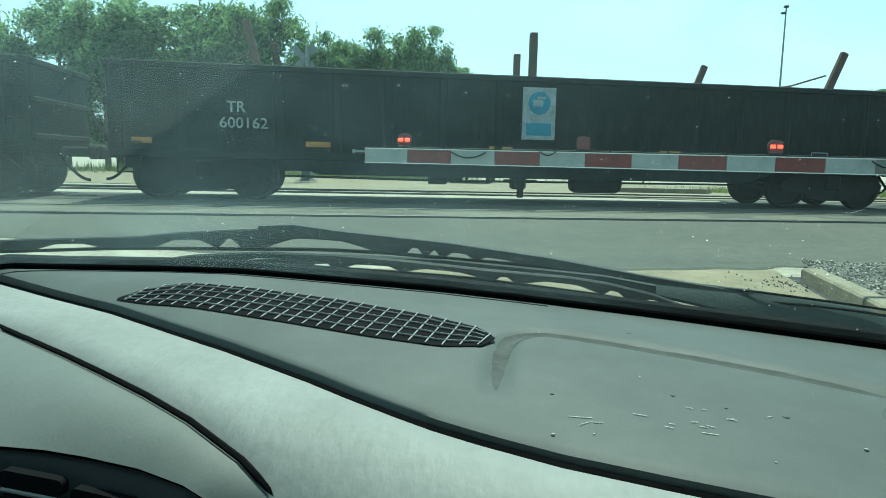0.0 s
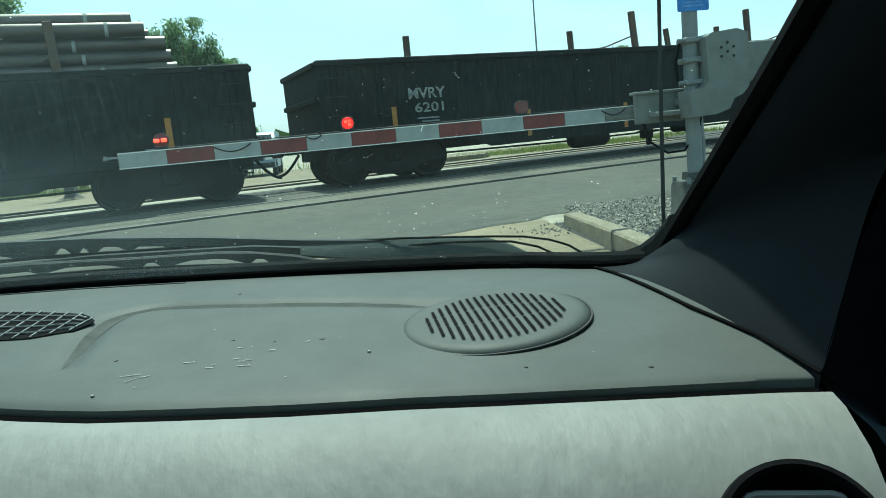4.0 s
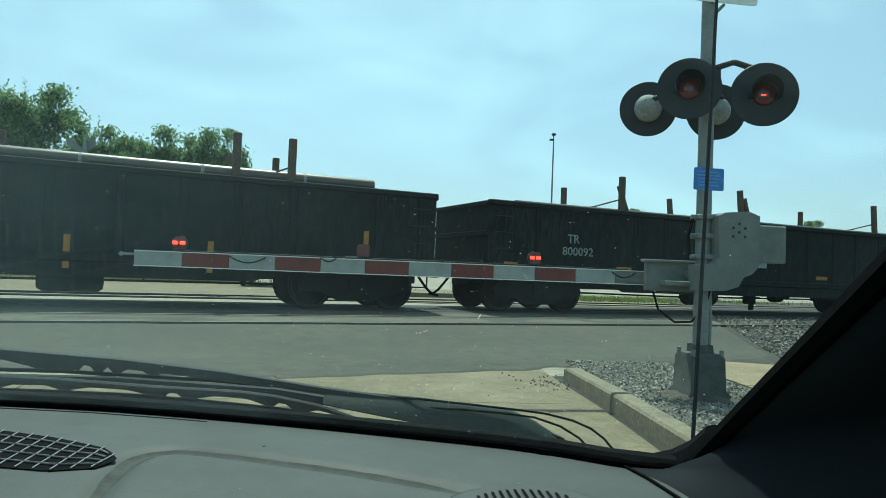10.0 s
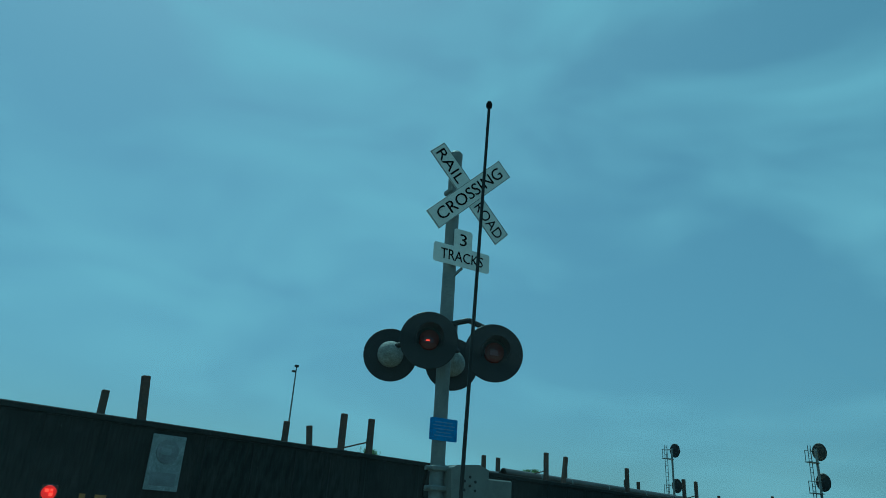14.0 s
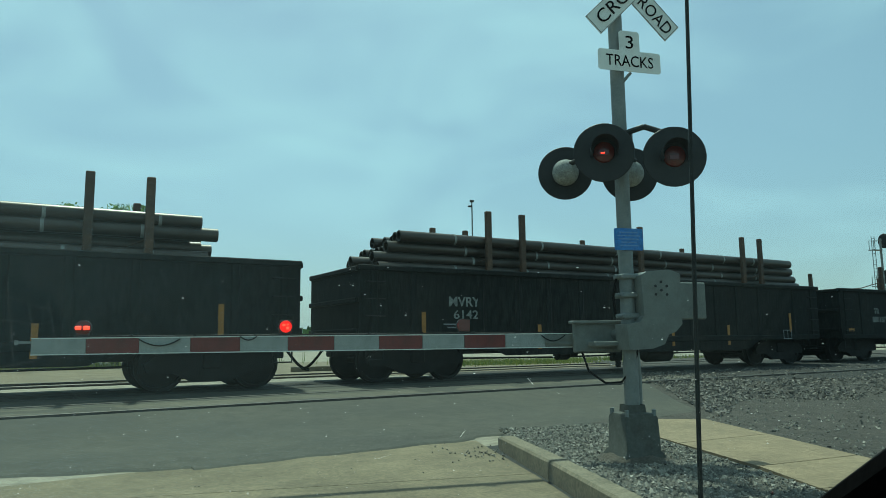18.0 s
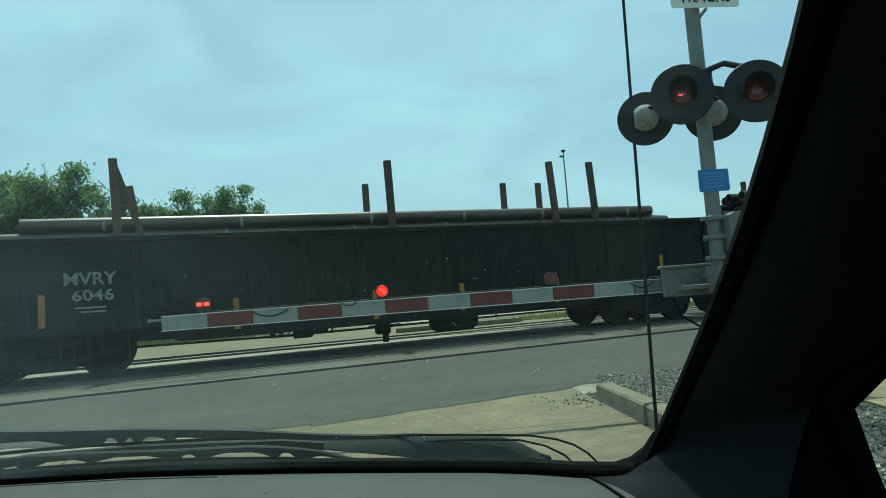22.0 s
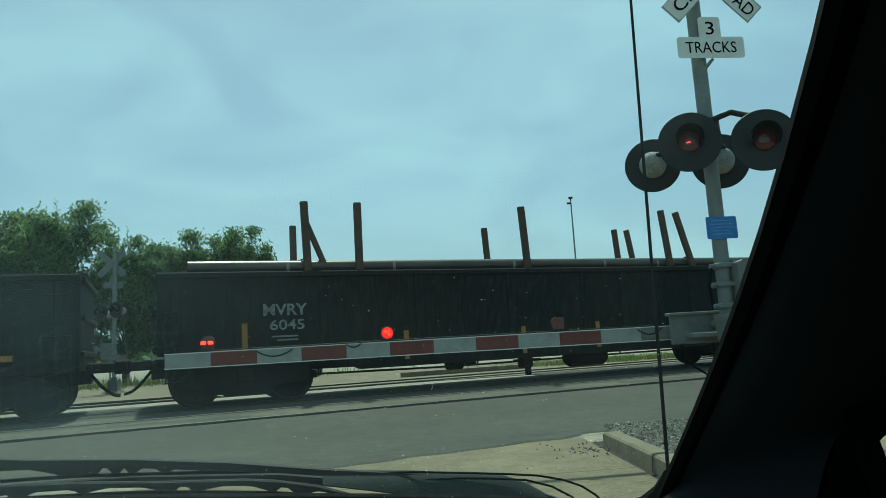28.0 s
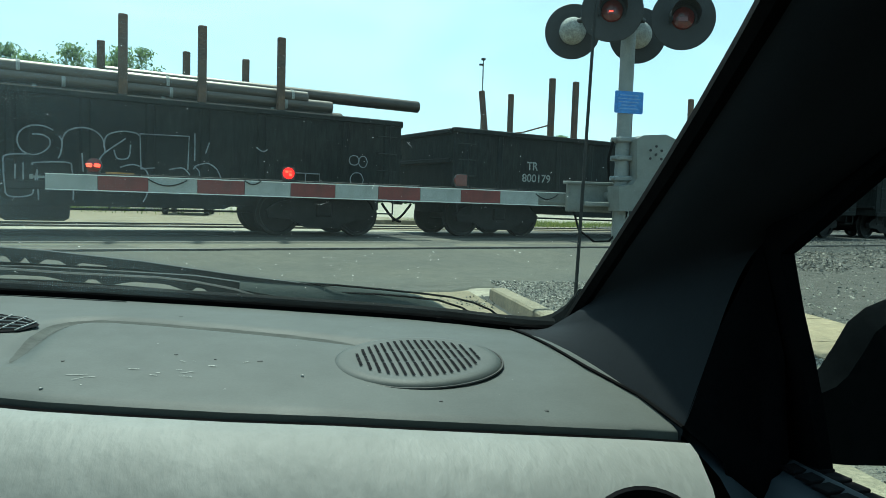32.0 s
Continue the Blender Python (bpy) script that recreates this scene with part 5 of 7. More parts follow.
# ---- trees and far things
def tree_meshes(seed, tall, wide):
    r = random.Random(seed)
    wood, leaves = Shape(), Shape()
    wood.rod((0, 0, 0), (0.1, 0.05, tall * 0.45), 0.2, 9, 0.12).rod((0.1, 0.05, tall * 0.45), (0.0, 0.1, tall * 0.85), 0.12, 8, 0.03)
    hubs = []
    for k in range(13):
        a, z0 = k * 2.4 + r.uniform(-0.4, 0.4), tall * r.uniform(0.08, 0.6)
        reach = wide * r.uniform(0.45, 1.0)
        end = Vector((reach * math.cos(a), reach * math.sin(a), z0 + tall * r.uniform(0.1, 0.36)))
        mid = Vector((end.x * 0.45, end.y * 0.45, z0 + (end.z - z0) * 0.6))
        wood.rod((0.06, 0.03, z0), mid, 0.07, 6, 0.05).rod(mid, end, 0.05, 6, 0.02)
        hubs += [end, mid.lerp(end, 0.5), end + Vector((r.uniform(-0.8, 0.8), r.uniform(-0.8, 0.8), r.uniform(-0.9, 0.5)))]
    hubs += [Vector((r.uniform(-0.5, 0.5) * wide, r.uniform(-0.5, 0.5) * wide, tall * r.uniform(0.65, 0.98))) for _ in range(9)]
    for h in hubs:
        size = r.uniform(0.55, 1.1)
        for _ in range(int(360 * size)):
            p = h + Vector((r.gauss(0, 0.44), r.gauss(0, 0.44), r.gauss(0, 0.30))) * size * 1.05
            if p.z > tall:
                continue
            q = Euler((r.uniform(-0.9, 0.9), r.uniform(-0.9, 0.9), r.uniform(0, 6.3))).to_matrix()
            l, w = r.uniform(0.11, 0.22), r.uniform(0.05, 0.095)
            leaves.add([p + q @ Vector(c) for c in ((-l, 0, 0), (0, -w, 0.03), (l, 0, -0.03), (0, w, 0.03))], [(0, 1, 2, 3)])
    # leafy shoots standing out of the crown
    for _ in range(34):
        a, d = r.uniform(0, 6.3), wide * 0.95 * math.sqrt(r.random())
        foot = Vector((d * math.cos(a), d * math.sin(a), tall * (r.uniform(0.70, 0.92) - 0.16 * (d / wide) ** 2)))
        tip = foot + Vector((r.uniform(-0.3, 0.3), r.uniform(-0.3, 0.3), r.uniform(0.5, 1.35)))
        wood.rod(foot, tip, 0.022, 5, 0.01)
        for j in range(30):
            p = foot.lerp(tip, (j % 10) / 9)
            b = r.uniform(0, 6.3)
            o = Vector((math.cos(b), math.sin(b), r.uniform(0.1, 0.7))) * 0.36 * (1.2 - 0.6 * (j % 10) / 9)
            w = Vector((-o.y, o.x, 0)) * 0.2
            leaves.add([p, p + o * 0.5 + w, p + o, p + o * 0.5 - w], [(0, 1, 2, 3)])
    return wood.mesh("trunk", M["bark"]), leaves.mesh("crown", M["leaf"], 0)


KINDS = [tree_meshes(3, 9.4, 3.0), tree_meshes(8, 8.2, 2.5), tree_meshes(21, 9.8, 3.4)]
NATIVE = (9.4, 8.2, 9.8)
TREES = [(-42, 43, 11.5, 2, 1.2), (-36, 41, 10.6, 0, 1.1), (-30.5, 42, 10.6, 2, 1.1), (-26.5, 40.5, 11.0, 0, 1.0), (-22.8, 41.5, 10.4, 2, 0.95), (-19.6, 40, 10.3, 1, 0.95),
         (-16.2, 40.5, 10.7, 0, 0.78), (-12.9, 40, 8.8, 0, 0.5), (-11.0, 40.6, 8.1, 2, 0.6), (-9.3, 40.2, 8.7, 0, 0.66), (-6.9, 40, 8.9, 2, 0.52), (-5.2, 41, 6.8, 1, 0.5), (-20.5, 44, 9.0, 0, 1.1), (-28.5, 45, 10, 1, 1.2), (-10.5, 43, 7.7, 0, 1.0), (-7.6, 42.5, 7.6, 1, 0.9), (-14.0, 43, 8.0, 1, 1.0)]
for k, (x, y, tall, kind, wide) in enumerate(TREES):
    t = thing("tree", "leafy green broadleaf tree in a row behind the railway", "tree", Matrix.Translation((x, y, 0.15)) @ Matrix.Rotation(k * 1.7, 4, "Z"), "trees behind the railway")
    for me, nm in zip(KINDS[kind], ("trunk", "crown")):
        o = part(nm, me, "", t)
        o.scale = (wide, wide, (tall - 0.45) / NATIVE[kind])
for k, (x, y, tall) in enumerate(((27.0, 62.0, 7.6), (29.5, 66.0, 6.8), (46.0, 62.0, 7.4), (20.5, 58.0, 5.4))):
    t = thing("tree", "small distant tree showing above the train", "tree", Matrix.Translation((x, y, 0.1)) @ Matrix.Rotation(k * 2.1, 4, "Z"), "distant small trees")
    for me, nm in zip(KINDS[1], ("trunk", "crown")):
        part(nm, me, "", t).scale = (0.5, 0.5, tall / 8.2)

# a low far wood all round the horizon
r = random.Random(5)
wood = Shape()
for k in range(2600):
    a, d = r.uniform(0, 6.283), r.uniform(170, 240)
    p = Vector((d * math.cos(a), d * math.sin(a), r.uniform(0.5, 6.5) * r.uniform(0.6, 1)))
    s = r.uniform(1.5, 3.2)
    q = Euler((r.uniform(0, 6), r.uniform(0, 6), r.uniform(0, 6))).to_matrix()
    wood.add([p + q @ Vector(c) * s for c in ((1, 0, 0), (-0.6, 0.8, 0), (-0.6, -0.8, 0), (0, 0, 1.1))], [(0, 1, 2), (0, 1, 3), (1, 2, 3), (2, 0, 3)])
solid("far_wood", wood, "leaf", "low dark line of far woodland", "woodland", kind="stuff", smooth=0)

# grass along the far side of the tracks
blades = Shape()
for cx, cy, rx, ry, n, tall in ((9.5, 27.0, 4.2, 1.2, 2600, 0.22), (16, 30, 5, 1.5, 1500, 0.2), (-16, 36, 14, 2.0, 2500, 0.5)):
    for _ in range(n):
        x, y = cx + r.gauss(0, rx * 0.5), cy + r.gauss(0, ry * 0.5) + 0.25 * r.gauss(0, rx * 0.5)
        z, h, a = height(x, y) - 0.03, tall * r.uniform(0.5, 1.3), r.uniform(0, 6.3)
        dx, dy, lx, ly = 0.02 * math.cos(a), 0.02 * math.sin(a), r.gauss(0, 0.06), r.gauss(0, 0.06)
        blades.add([(x - dx, y - dy, z), (x + dx, y + dy, z), (x + lx, y + ly, z + h)], [(0, 1, 2)])
solid("grass", blades, "grass", "yellow-green rough grass beyond the tracks", "grass", kind="stuff", smooth=0)

# far concrete lot with a kerbed island, seen under the cars
lot = Shape().sheet([[(x, y, height(x, y) - 0.012) for x in (-30, -20, -12, -6, 0, 5, 9, 13)] for y in (19.5, 21, 24, 28, 33, 38)])
solid("road", lot, "concrete", "pale concrete road beyond the railway", "road", kind="structure")
island = Shape().slab([(1.2, 23.5), (5.6, 24.6), (5.9, 25.2), (1.6, 24.2)], 0.1, 0.42)
solid("kerb", island, "kerbstone", "low sandy kerbed island beyond the tracks", "kerb", kind="structure")

# a van waiting across the tracks, glimpsed between the cars
van = thing("van", "pale blue van waiting beyond the crossing", "van", Matrix.Translation((-3.1, 33.5, 0.19)))
side_line = [(-2.3, 0.35), (-2.3, 0.95), (-2.2, 1.05), (-1.35, 1.2), (-0.75, 1.85), (-0.5, 1.95), (2.2, 1.97), (2.35, 1.85), (2.4, 0.35)]
part("body", Shape().slab(side_line, -0.92, 0.92, Matrix(((0, 0, 1, 0), (1, 0, 0, 0), (0, 1, 0, 0), (0, 0, 0, 1)))), "van_paint", van)
slope = Matrix.Rotation(math.atan2(0.65, 0.6), 4, "X")
part("windshield", Shape().box((0, -1.07, 1.54), (1.6, 0.74, 0.02), slope, 0.005), "van_glass", van, "dark van windshield")
part("grille", Shape().box((0, -2.31, 0.78), (0.9, 0.03, 0.2), bevel=0.01), "hood_black", van)
part("bumper", Shape().box((0, -2.33, 0.48), (1.8, 0.14, 0.2), bevel=0.04), "hood_black", van)
for sx in (-1, 1):
    part("headlight", Shape().box((sx * 0.68, -2.3, 0.8), (0.3, 0.05, 0.2), bevel=0.02), "sign_white", van)
    part("mirror", Shape().box((sx * 1.05, -0.95, 1.3), (0.2, 0.08, 0.28), bevel=0.03), "hood_black", van)
    for y in (-1.5, 1.5):
        part("wheel", Shape().lathe([(0.0, 0.09), (0.2, 0.1), (0.34, 0.1), (0.36, 0.06), (0.36, -0.06), (0.34, -0.1), (0.0, -0.1)], 24, Matrix.Translation((sx * 0.84, y, 0.36)) @ Matrix.Rotation(radians(90), 4, "Y")), "tyre", van)

# tall thin light pole
pole = thing("light_pole", "tall thin grey light pole far behind the train", "light pole", Matrix.Translation((19.1, 61.1, 0.1)))
part("shaft", Shape().rod((0, 0, 0), (0, 0, 13.4), 0.11, 10, 0.06), "galv", pole)
part("lamp_head", Shape().box((0, 0, 13.95), (0.36, 0.3, 0.2), bevel=0.05).box((-0.2, 0, 13.45), (0.34, 0.26, 0.16), bevel=0.04).rod((0, 0, 13.2), (0, 0, 14.0), 0.05, 8), "hood_black", pole)


def block_signal(x, y, heads, label):
    s = thing("railway_signal", label, "railway signal", Matrix.Translation((x, y, 0.0)), "railway block signals")
    top = heads[0] + 0.2
    part("mast", Shape().rod((0, 0, 0), (0, 0, top), 0.1, 12), "galv", s)
    lad = Shape().rod((-1.0, 0, 0.2), (-1.0, 0, top + 0.2), 0.03, 6).rod((-0.65, 0, 0.2), (-0.65, 0, top + 0.2), 0.03, 6)
    for k in range(int(top / 0.35)):
        lad.rod((-1.0, 0, 0.4 + 0.35 * k), (-0.65, 0, 0.4 + 0.35 * k), 0.02, 6)
    part("ladder", lad, "galv", s)
    for z in heads:
        part("cage", Shape().box((-0.6, 0, z - 0.9), (1.2, 0.5, 0.06)).path([(-1.05, 0.25, z - 0.9), (-1.05, 0.25, z), (-0.1, 0.25, z)], 0.03, 6).path([(-1.05, -0.25, z - 0.9), (-1.05, -0.25, z), (-0.1, -0.25, z)], 0.03, 6), "galv", s)
        h = part("signal_head", Shape().lathe([(0, -0.05), (0.52, -0.05), (0.56, 0), (0.52, 0.03), (0.2, 0.05), (0.16, 0.4), (0, 0.42)], 24, Matrix.Translation((0.45, 0, z)) @ Matrix.Rotation(radians(105), 4, "Z") @ Matrix.Rotation(radians(90), 4, "X") @ Matrix.Scale(1.25, 4, (0, 1, 0))), "hood_black", s, "black oval signal head")
        part("hood", Shape().rod((0.45, 0, z), (0.95, -0.14, z - 0.05), 0.16, 12), "hood_black", h)
        part("arm", Shape().rod((0, 0, z - 0.5), (0.45, 0, z - 0.35), 0.05, 8), "hood_black", h)


block_signal(56.2, 52.2, (10.0, 6.6), "railway block signal with ladder and two black heads")
block_signal(54.0, 35.3, (8.7, 6.4), "railway block signal with ladder and oval black heads")


# ---- the car in which the camera is held
def curve(pts):
    xs, ys = [p[0] for p in pts], [p[1] for p in pts]
    return lambda x: float(np.interp(x, xs, ys))


SEAM = [(-0.66, 0.866), (-0.614, 0.848), (-0.508, 0.803), (-0.419, 0.769), (-0.332, 0.724), (-0.255, 0.685), (-0.16, 0.63), (-0.12, 0.604), (-0.082, 0.581), (-0.05, 0.563), (-0.018, 0.549), (0.037, 0.528), (0.1, 0.512), (0.17, 0.496), (0.246, 0.483), (0.30, 0.471), (0.37, 0.457), (0.43, 0.445), (0.47, 0.437), (0.503, 0.428)]
seam_y = curve(SEAM)
glass_y = curve([(-1.05, 0.6), (-0.95, 0.71), (-0.8, 0.81), (-0.634, 0.874), (-0.437, 0.911), (-0.29, 0.922), (-0.1, 0.925), (0.0, 0.915), (0.1, 0.892), (0.18, 0.872), (0.28, 0.842), (0.36, 0.818), (0.42, 0.79), (0.478, 0.752), (0.505, 0.742), (0.53, 0.735)])
GROOVE = [(-0.012, 0.615), (-0.0125, 0.64), (-0.012, 0.70), (-0.004, 0.742), (0.018, 0.759), (0.045, 0.757), (0.1, 0.74), (0.2, 0.703), (0.28, 0.664), (0.31, 0.65)]


for _ in range(2):
    GROOVE = GROOVE[:1] + [(a[0] + (b[0] - a[0]) * f, a[1] + (b[1] - a[1]) * f) for a, b in zip(GROOVE, GROOVE[1:]) for f in (0.25, 0.75)] + GROOVE[-1:]


def groove_depth(x, y):
    best = 1.0
    for k, ((ax, ay), (bx, by)) in enumerate(zip(GROOVE, GROOVE[1:])):
        t = max(0, min(1, ((x - ax) * (bx - ax) + (y - ay) * (by - ay)) / ((bx - ax) ** 2 + (by - ay) ** 2)))
        best = min(best, math.hypot(x - ax - t * (bx - ax), y - ay - t * (by - ay)))
    return 0.0055 * math.exp(-((best / 0.0105) ** 2)) * max(0.0, min(1.0, (y - 0.585) / 0.06))


def dash_z(x, y):
    a, b = seam_y(x), max(glass_y(x), seam_y(x) + 0.03)
    t = (y - a) / (b - a)
    swell = max(0.0, min(1.0, (x + 0.75) / 0.4))
    return 0.984 + swell * (0.06 * t - 0.042 * t * t) - (0.03 if x > 0 else 0.045) * x - 0.003 * math.exp(-((t / 0.02) ** 2))


car = thing("passenger_car", "waiting car with a worn grey dashboard", "car")
CX = -0.235
xs = [-0.66 + 0.0055 * k for k in range(212)]
rows = [[(x, seam_y(x) + 0.004, dash_z(x, seam_y(x)) - 0.04) for x in xs]]
for j in range(141):
    t = j / 140
    row = []
    for x in xs:
        y = seam_y(x) + 0.004 + (max(glass_y(x), seam_y(x) + 0.03) - seam_y(x) - 0.004) * t
        row.append((x, y, dash_z(x, y) - (groove_depth(x, y) if -0.05 < x < 0.37 else 0)))
    rows.append(row)
dash = part("dashboard", Shape().sheet(rows), "dash", car, "faded grey dashboard top with scratches and dust", 60)

# padded front, rolling down towards the seats
roll = [(-0.008, -0.045), (0.0, -0.012), (0.003, -0.004), (0.012, 0.0), (0.03, -0.002), (0.06, -0.014), (0.09, -0.038), (0.112, -0.07), (0.125, -0.12), (0.13, -0.22), (0.13, -0.45)]
pad = []
for k, (x, y) in enumerate(SEAM):
    a, b = SEAM[max(k - 1, 0)], SEAM[min(k + 1, len(SEAM) - 1)]
    t = Vector((b[0] - a[0], b[1] - a[1], 0)).normalized()
    out = Vector((t.y, -t.x, 0))
    z = dash_z(x, y) - 0.0045
    flat_top = max(0.0, min(1.0, (-0.02 - x) / 0.16))
    pad.append([Vector((x, y, z + 0.004 + dz * (1 - 0.75 * flat_top * (1 if d < 0.1 and j > 2 else 0)))) + out * d for j, (d, dz) in enumerate(roll)])
part("front_pad", Shape().sheet(pad), "dash_pad", car, "pale grey padded dashboard front with a wrinkled grain", 60)
part("seam", Shape().path([(x, y + 0.002, dash_z(x, y) - 0.006) for x, y in SEAM], 0.003, 6), "rubber", car)
# instrument hood beyond a second seam, and the outlet panel in its shade
HOOD = [(-0.62, 0.775, 0.994), (-0.56, 0.74, 0.992), (-0.492, 0.70, 0.990), (-0.448, 0.675, 0.989), (-0.381, 0.638, 0.987), (-0.324, 0.606, 0.984), (-0.274, 0.579, 0.980), (-0.224, 0.551, 0.974), (-0.173, 0.522, 0.962), (-0.144, 0.507, 0.947), (-0.12, 0.497, 0.92), (-0.108, 0.49, 0.87)]
LIP = [(-0.53, 0.53, 0.957), (-0.48, 0.53, 0.957), (-0.43, 0.53, 0.957), (-0.392, 0.529, 0.957), (-0.35, 0.528, 0.957), (-0.318, 0.528, 0.957), (-0.283, 0.523, 0.957), (-0.24, 0.515, 0.956), (-0.203, 0.504, 0.953), (-0.178, 0.495, 0.947), (-0.162, 0.490, 0.915), (-0.150, 0.486, 0.86)]
hood_rows, under_rows, panel_rows = [], [], []
for p, q in zip(HOOD, LIP):
    p, q = Vector(p), Vector(q)
    row = [p + Vector((0.008, 0.008, -0.03)), p + Vector((0.002, 0.002, -0.004))]
    for j in range(13):
        f = j / 12
        row.append(p.lerp(q, f) + Vector((0, 0, (p.z - q.z) * (f - f ** 2.2))))
    hood_rows.append(row)
    under_rows.append([q, q + Vector((0, 0.004, -0.004)), q + Vector((0, 0.014, -0.006)), q + Vector((0, 0.07, -0.02))])
    panel_rows.append([q + Vector((0, 0.03, 0.0)), q + Vector((0, 0.010, -0.003)), q + Vector((0, 0.003, -0.008)), q + Vector((0, -0.002, -0.06)), q + Vector((0, -0.004, -0.14))])
part("cluster_hood", Shape().sheet(hood_rows), "hood_skin", car, "grey instrument hood", 80)
part("hood_underside", Shape().sheet(under_rows), "trim_black", car, "black underside of the instrument hood", 60)
part("seam", Shape().path([Vector(p) + Vector((0.001, 0.002, 0.002)) for p in HOOD], 0.0024, 6), "rubber", car)
panel = part("outlet_panel", Shape().sheet(panel_rows), "trim_grey", car, "grey panel with slotted air outlets", 60)
for j in range(4):
    for i in range(4):
        at = Vector((-0.373 + 0.056 * i, 0.519 - 0.004 * j - 0.002 * i - 0.004 * max(0, i - 1) ** 2, 0.943 - 0.0165 * j - 0.0025 * i - 0.0012 * i * i))
        leaning = Matrix.Translation(at) @ Matrix.Rotation(radians(3 + 2.5 * i), 4, "Y") @ stand
        # a black plate paints the dark inside of each slot
        part("outlet_slot", Shape().slab(rounded(0.046, 0.0125, 0.004), -0.003, 0.004, leaning), "ink", panel)
        part("slot_lip", Shape().path([leaning @ Vector((x, -0.0075, 0.004)) for x in (-0.021, 0.0, 0.021)], 0.0016, 6), "vane_grey", panel)
part("seal", Shape().path([(x, glass_y(x) + 0.006, dash_z(x, glass_y(x)) + 0.004) for x in [-0.98 + 0.05 * k for k in range(31)] + [0.53]], 0.0125, 8), "rubber", car, "black windshield seal")

part("edge_line", Shape().path([(x, glass_y(x) - 0.022, dash_z(x, glass_y(x) - 0.022) + 0.0002) for x in np.linspace(-0.62, 0.03, 40)], 0.0011, 5), "stain", dash)
# draped strip of dirt whose darker colour also paints the groove's shade
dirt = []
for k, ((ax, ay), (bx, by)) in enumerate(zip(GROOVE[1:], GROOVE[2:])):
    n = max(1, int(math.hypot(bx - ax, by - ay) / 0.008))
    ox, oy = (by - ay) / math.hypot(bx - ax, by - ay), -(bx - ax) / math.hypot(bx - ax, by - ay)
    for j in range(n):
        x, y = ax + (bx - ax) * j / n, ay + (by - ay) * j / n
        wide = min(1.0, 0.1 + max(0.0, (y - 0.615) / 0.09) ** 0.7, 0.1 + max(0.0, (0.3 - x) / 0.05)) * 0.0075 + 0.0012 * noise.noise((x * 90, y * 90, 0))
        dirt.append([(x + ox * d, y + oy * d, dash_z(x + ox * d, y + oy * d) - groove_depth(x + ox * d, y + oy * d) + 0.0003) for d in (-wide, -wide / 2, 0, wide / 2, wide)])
part("groove_dirt", Shape().sheet(dirt), "groove_dirt", dash, "brown dirt in the moulded groove, with the groove's shade painted in")

# demister grille
upper = curve([(-0.425, 0.786), (-0.406, 0.808), (-0.37, 0.828), (-0.29, 0.826), (-0.189, 0.809), (-0.094, 0.78), (-0.035, 0.75), (-0.019, 0.722)])
lower = curve([(-0.425, 0.782), (-0.382, 0.768), (-0.32, 0.756), (-0.221, 0.729), (-0.132, 0.703), (-0.064, 0.689), (-0.026, 0.698), (-0.019, 0.718)])
vx = [-0.425 + 0.406 * k / 40 for k in range(41)]
# no hole is cut: a black sheet on the dash paints the opening's shade
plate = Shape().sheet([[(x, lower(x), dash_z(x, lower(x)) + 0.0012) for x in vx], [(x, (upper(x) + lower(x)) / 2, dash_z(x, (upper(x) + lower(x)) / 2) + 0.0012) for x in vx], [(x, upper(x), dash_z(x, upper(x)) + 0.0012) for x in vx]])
opening = part("demister_vent", plate, "ink", car, "black sheet painting the demister opening's shade, with a pale lattice")
for k in range(1, 27):
    x = -0.425 + 0.0152 * k
    a, b = (x - 0.003, lower(x - 0.003)), (x + 0.006, upper(x + 0.006))
    part("lattice_bar", Shape().path([(a[0], a[1], dash_z(*a) + 0.0022), (b[0], b[1], dash_z(*b) + 0.0022)], 0.0008, 5), "vane_grey", opening)
for f in (0.16, 0.38, 0.6, 0.82):
    part("lattice_bar", Shape().path([(x, lower(x) + (upper(x) - lower(x)) * f, dash_z(x, lower(x) + (upper(x) - lower(x)) * f) + 0.0024) for x in vx[1:-1]], 0.0008, 5), "vane_grey", opening)

# loudspeaker
SX, SY = 0.331, 0.593
SZ = dash_z(SX, SY)
tilt = Matrix.Translation((SX, SY, SZ - 0.003)) @ Matrix.Rotation(radians(-1.7), 4, "Y") @ Matrix.Rotation(radians(5.5), 4, "X") @ Matrix.Diagonal((1.0, 0.87, 0.9, 1.0))
ring = Shape().lathe([(0.079, -0.006), (0.079, 0.002), (0.0765, 0.006), (0.072, 0.008), (0.066, 0.0085), (0.058, 0.0078), (0.05, 0.0082), (0.0, 0.009)], 64, tilt)
speaker = part("speaker_cover", ring, "dash", car, "round raised speaker cover with slots")
# a thin dark tube paints the shadow at the foot of the rim
part("rim_gap", Shape().path([tilt @ Vector((0.0795 * math.cos(a), 0.0795 * math.sin(a), 0.0035)) for a in [2 * math.pi * j / 48 for j in range(49)]], 0.0011, 6), "stain", speaker, "dark line painting the rim's shadow round the cover")
# slots are black faces on the cover, painting the shade within
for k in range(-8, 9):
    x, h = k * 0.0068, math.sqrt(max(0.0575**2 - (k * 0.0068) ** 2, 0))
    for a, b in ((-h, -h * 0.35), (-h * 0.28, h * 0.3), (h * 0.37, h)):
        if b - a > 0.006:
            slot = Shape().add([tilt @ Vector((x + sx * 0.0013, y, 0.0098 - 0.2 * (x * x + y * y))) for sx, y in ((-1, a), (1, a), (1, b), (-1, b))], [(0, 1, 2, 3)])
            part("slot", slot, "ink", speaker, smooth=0)

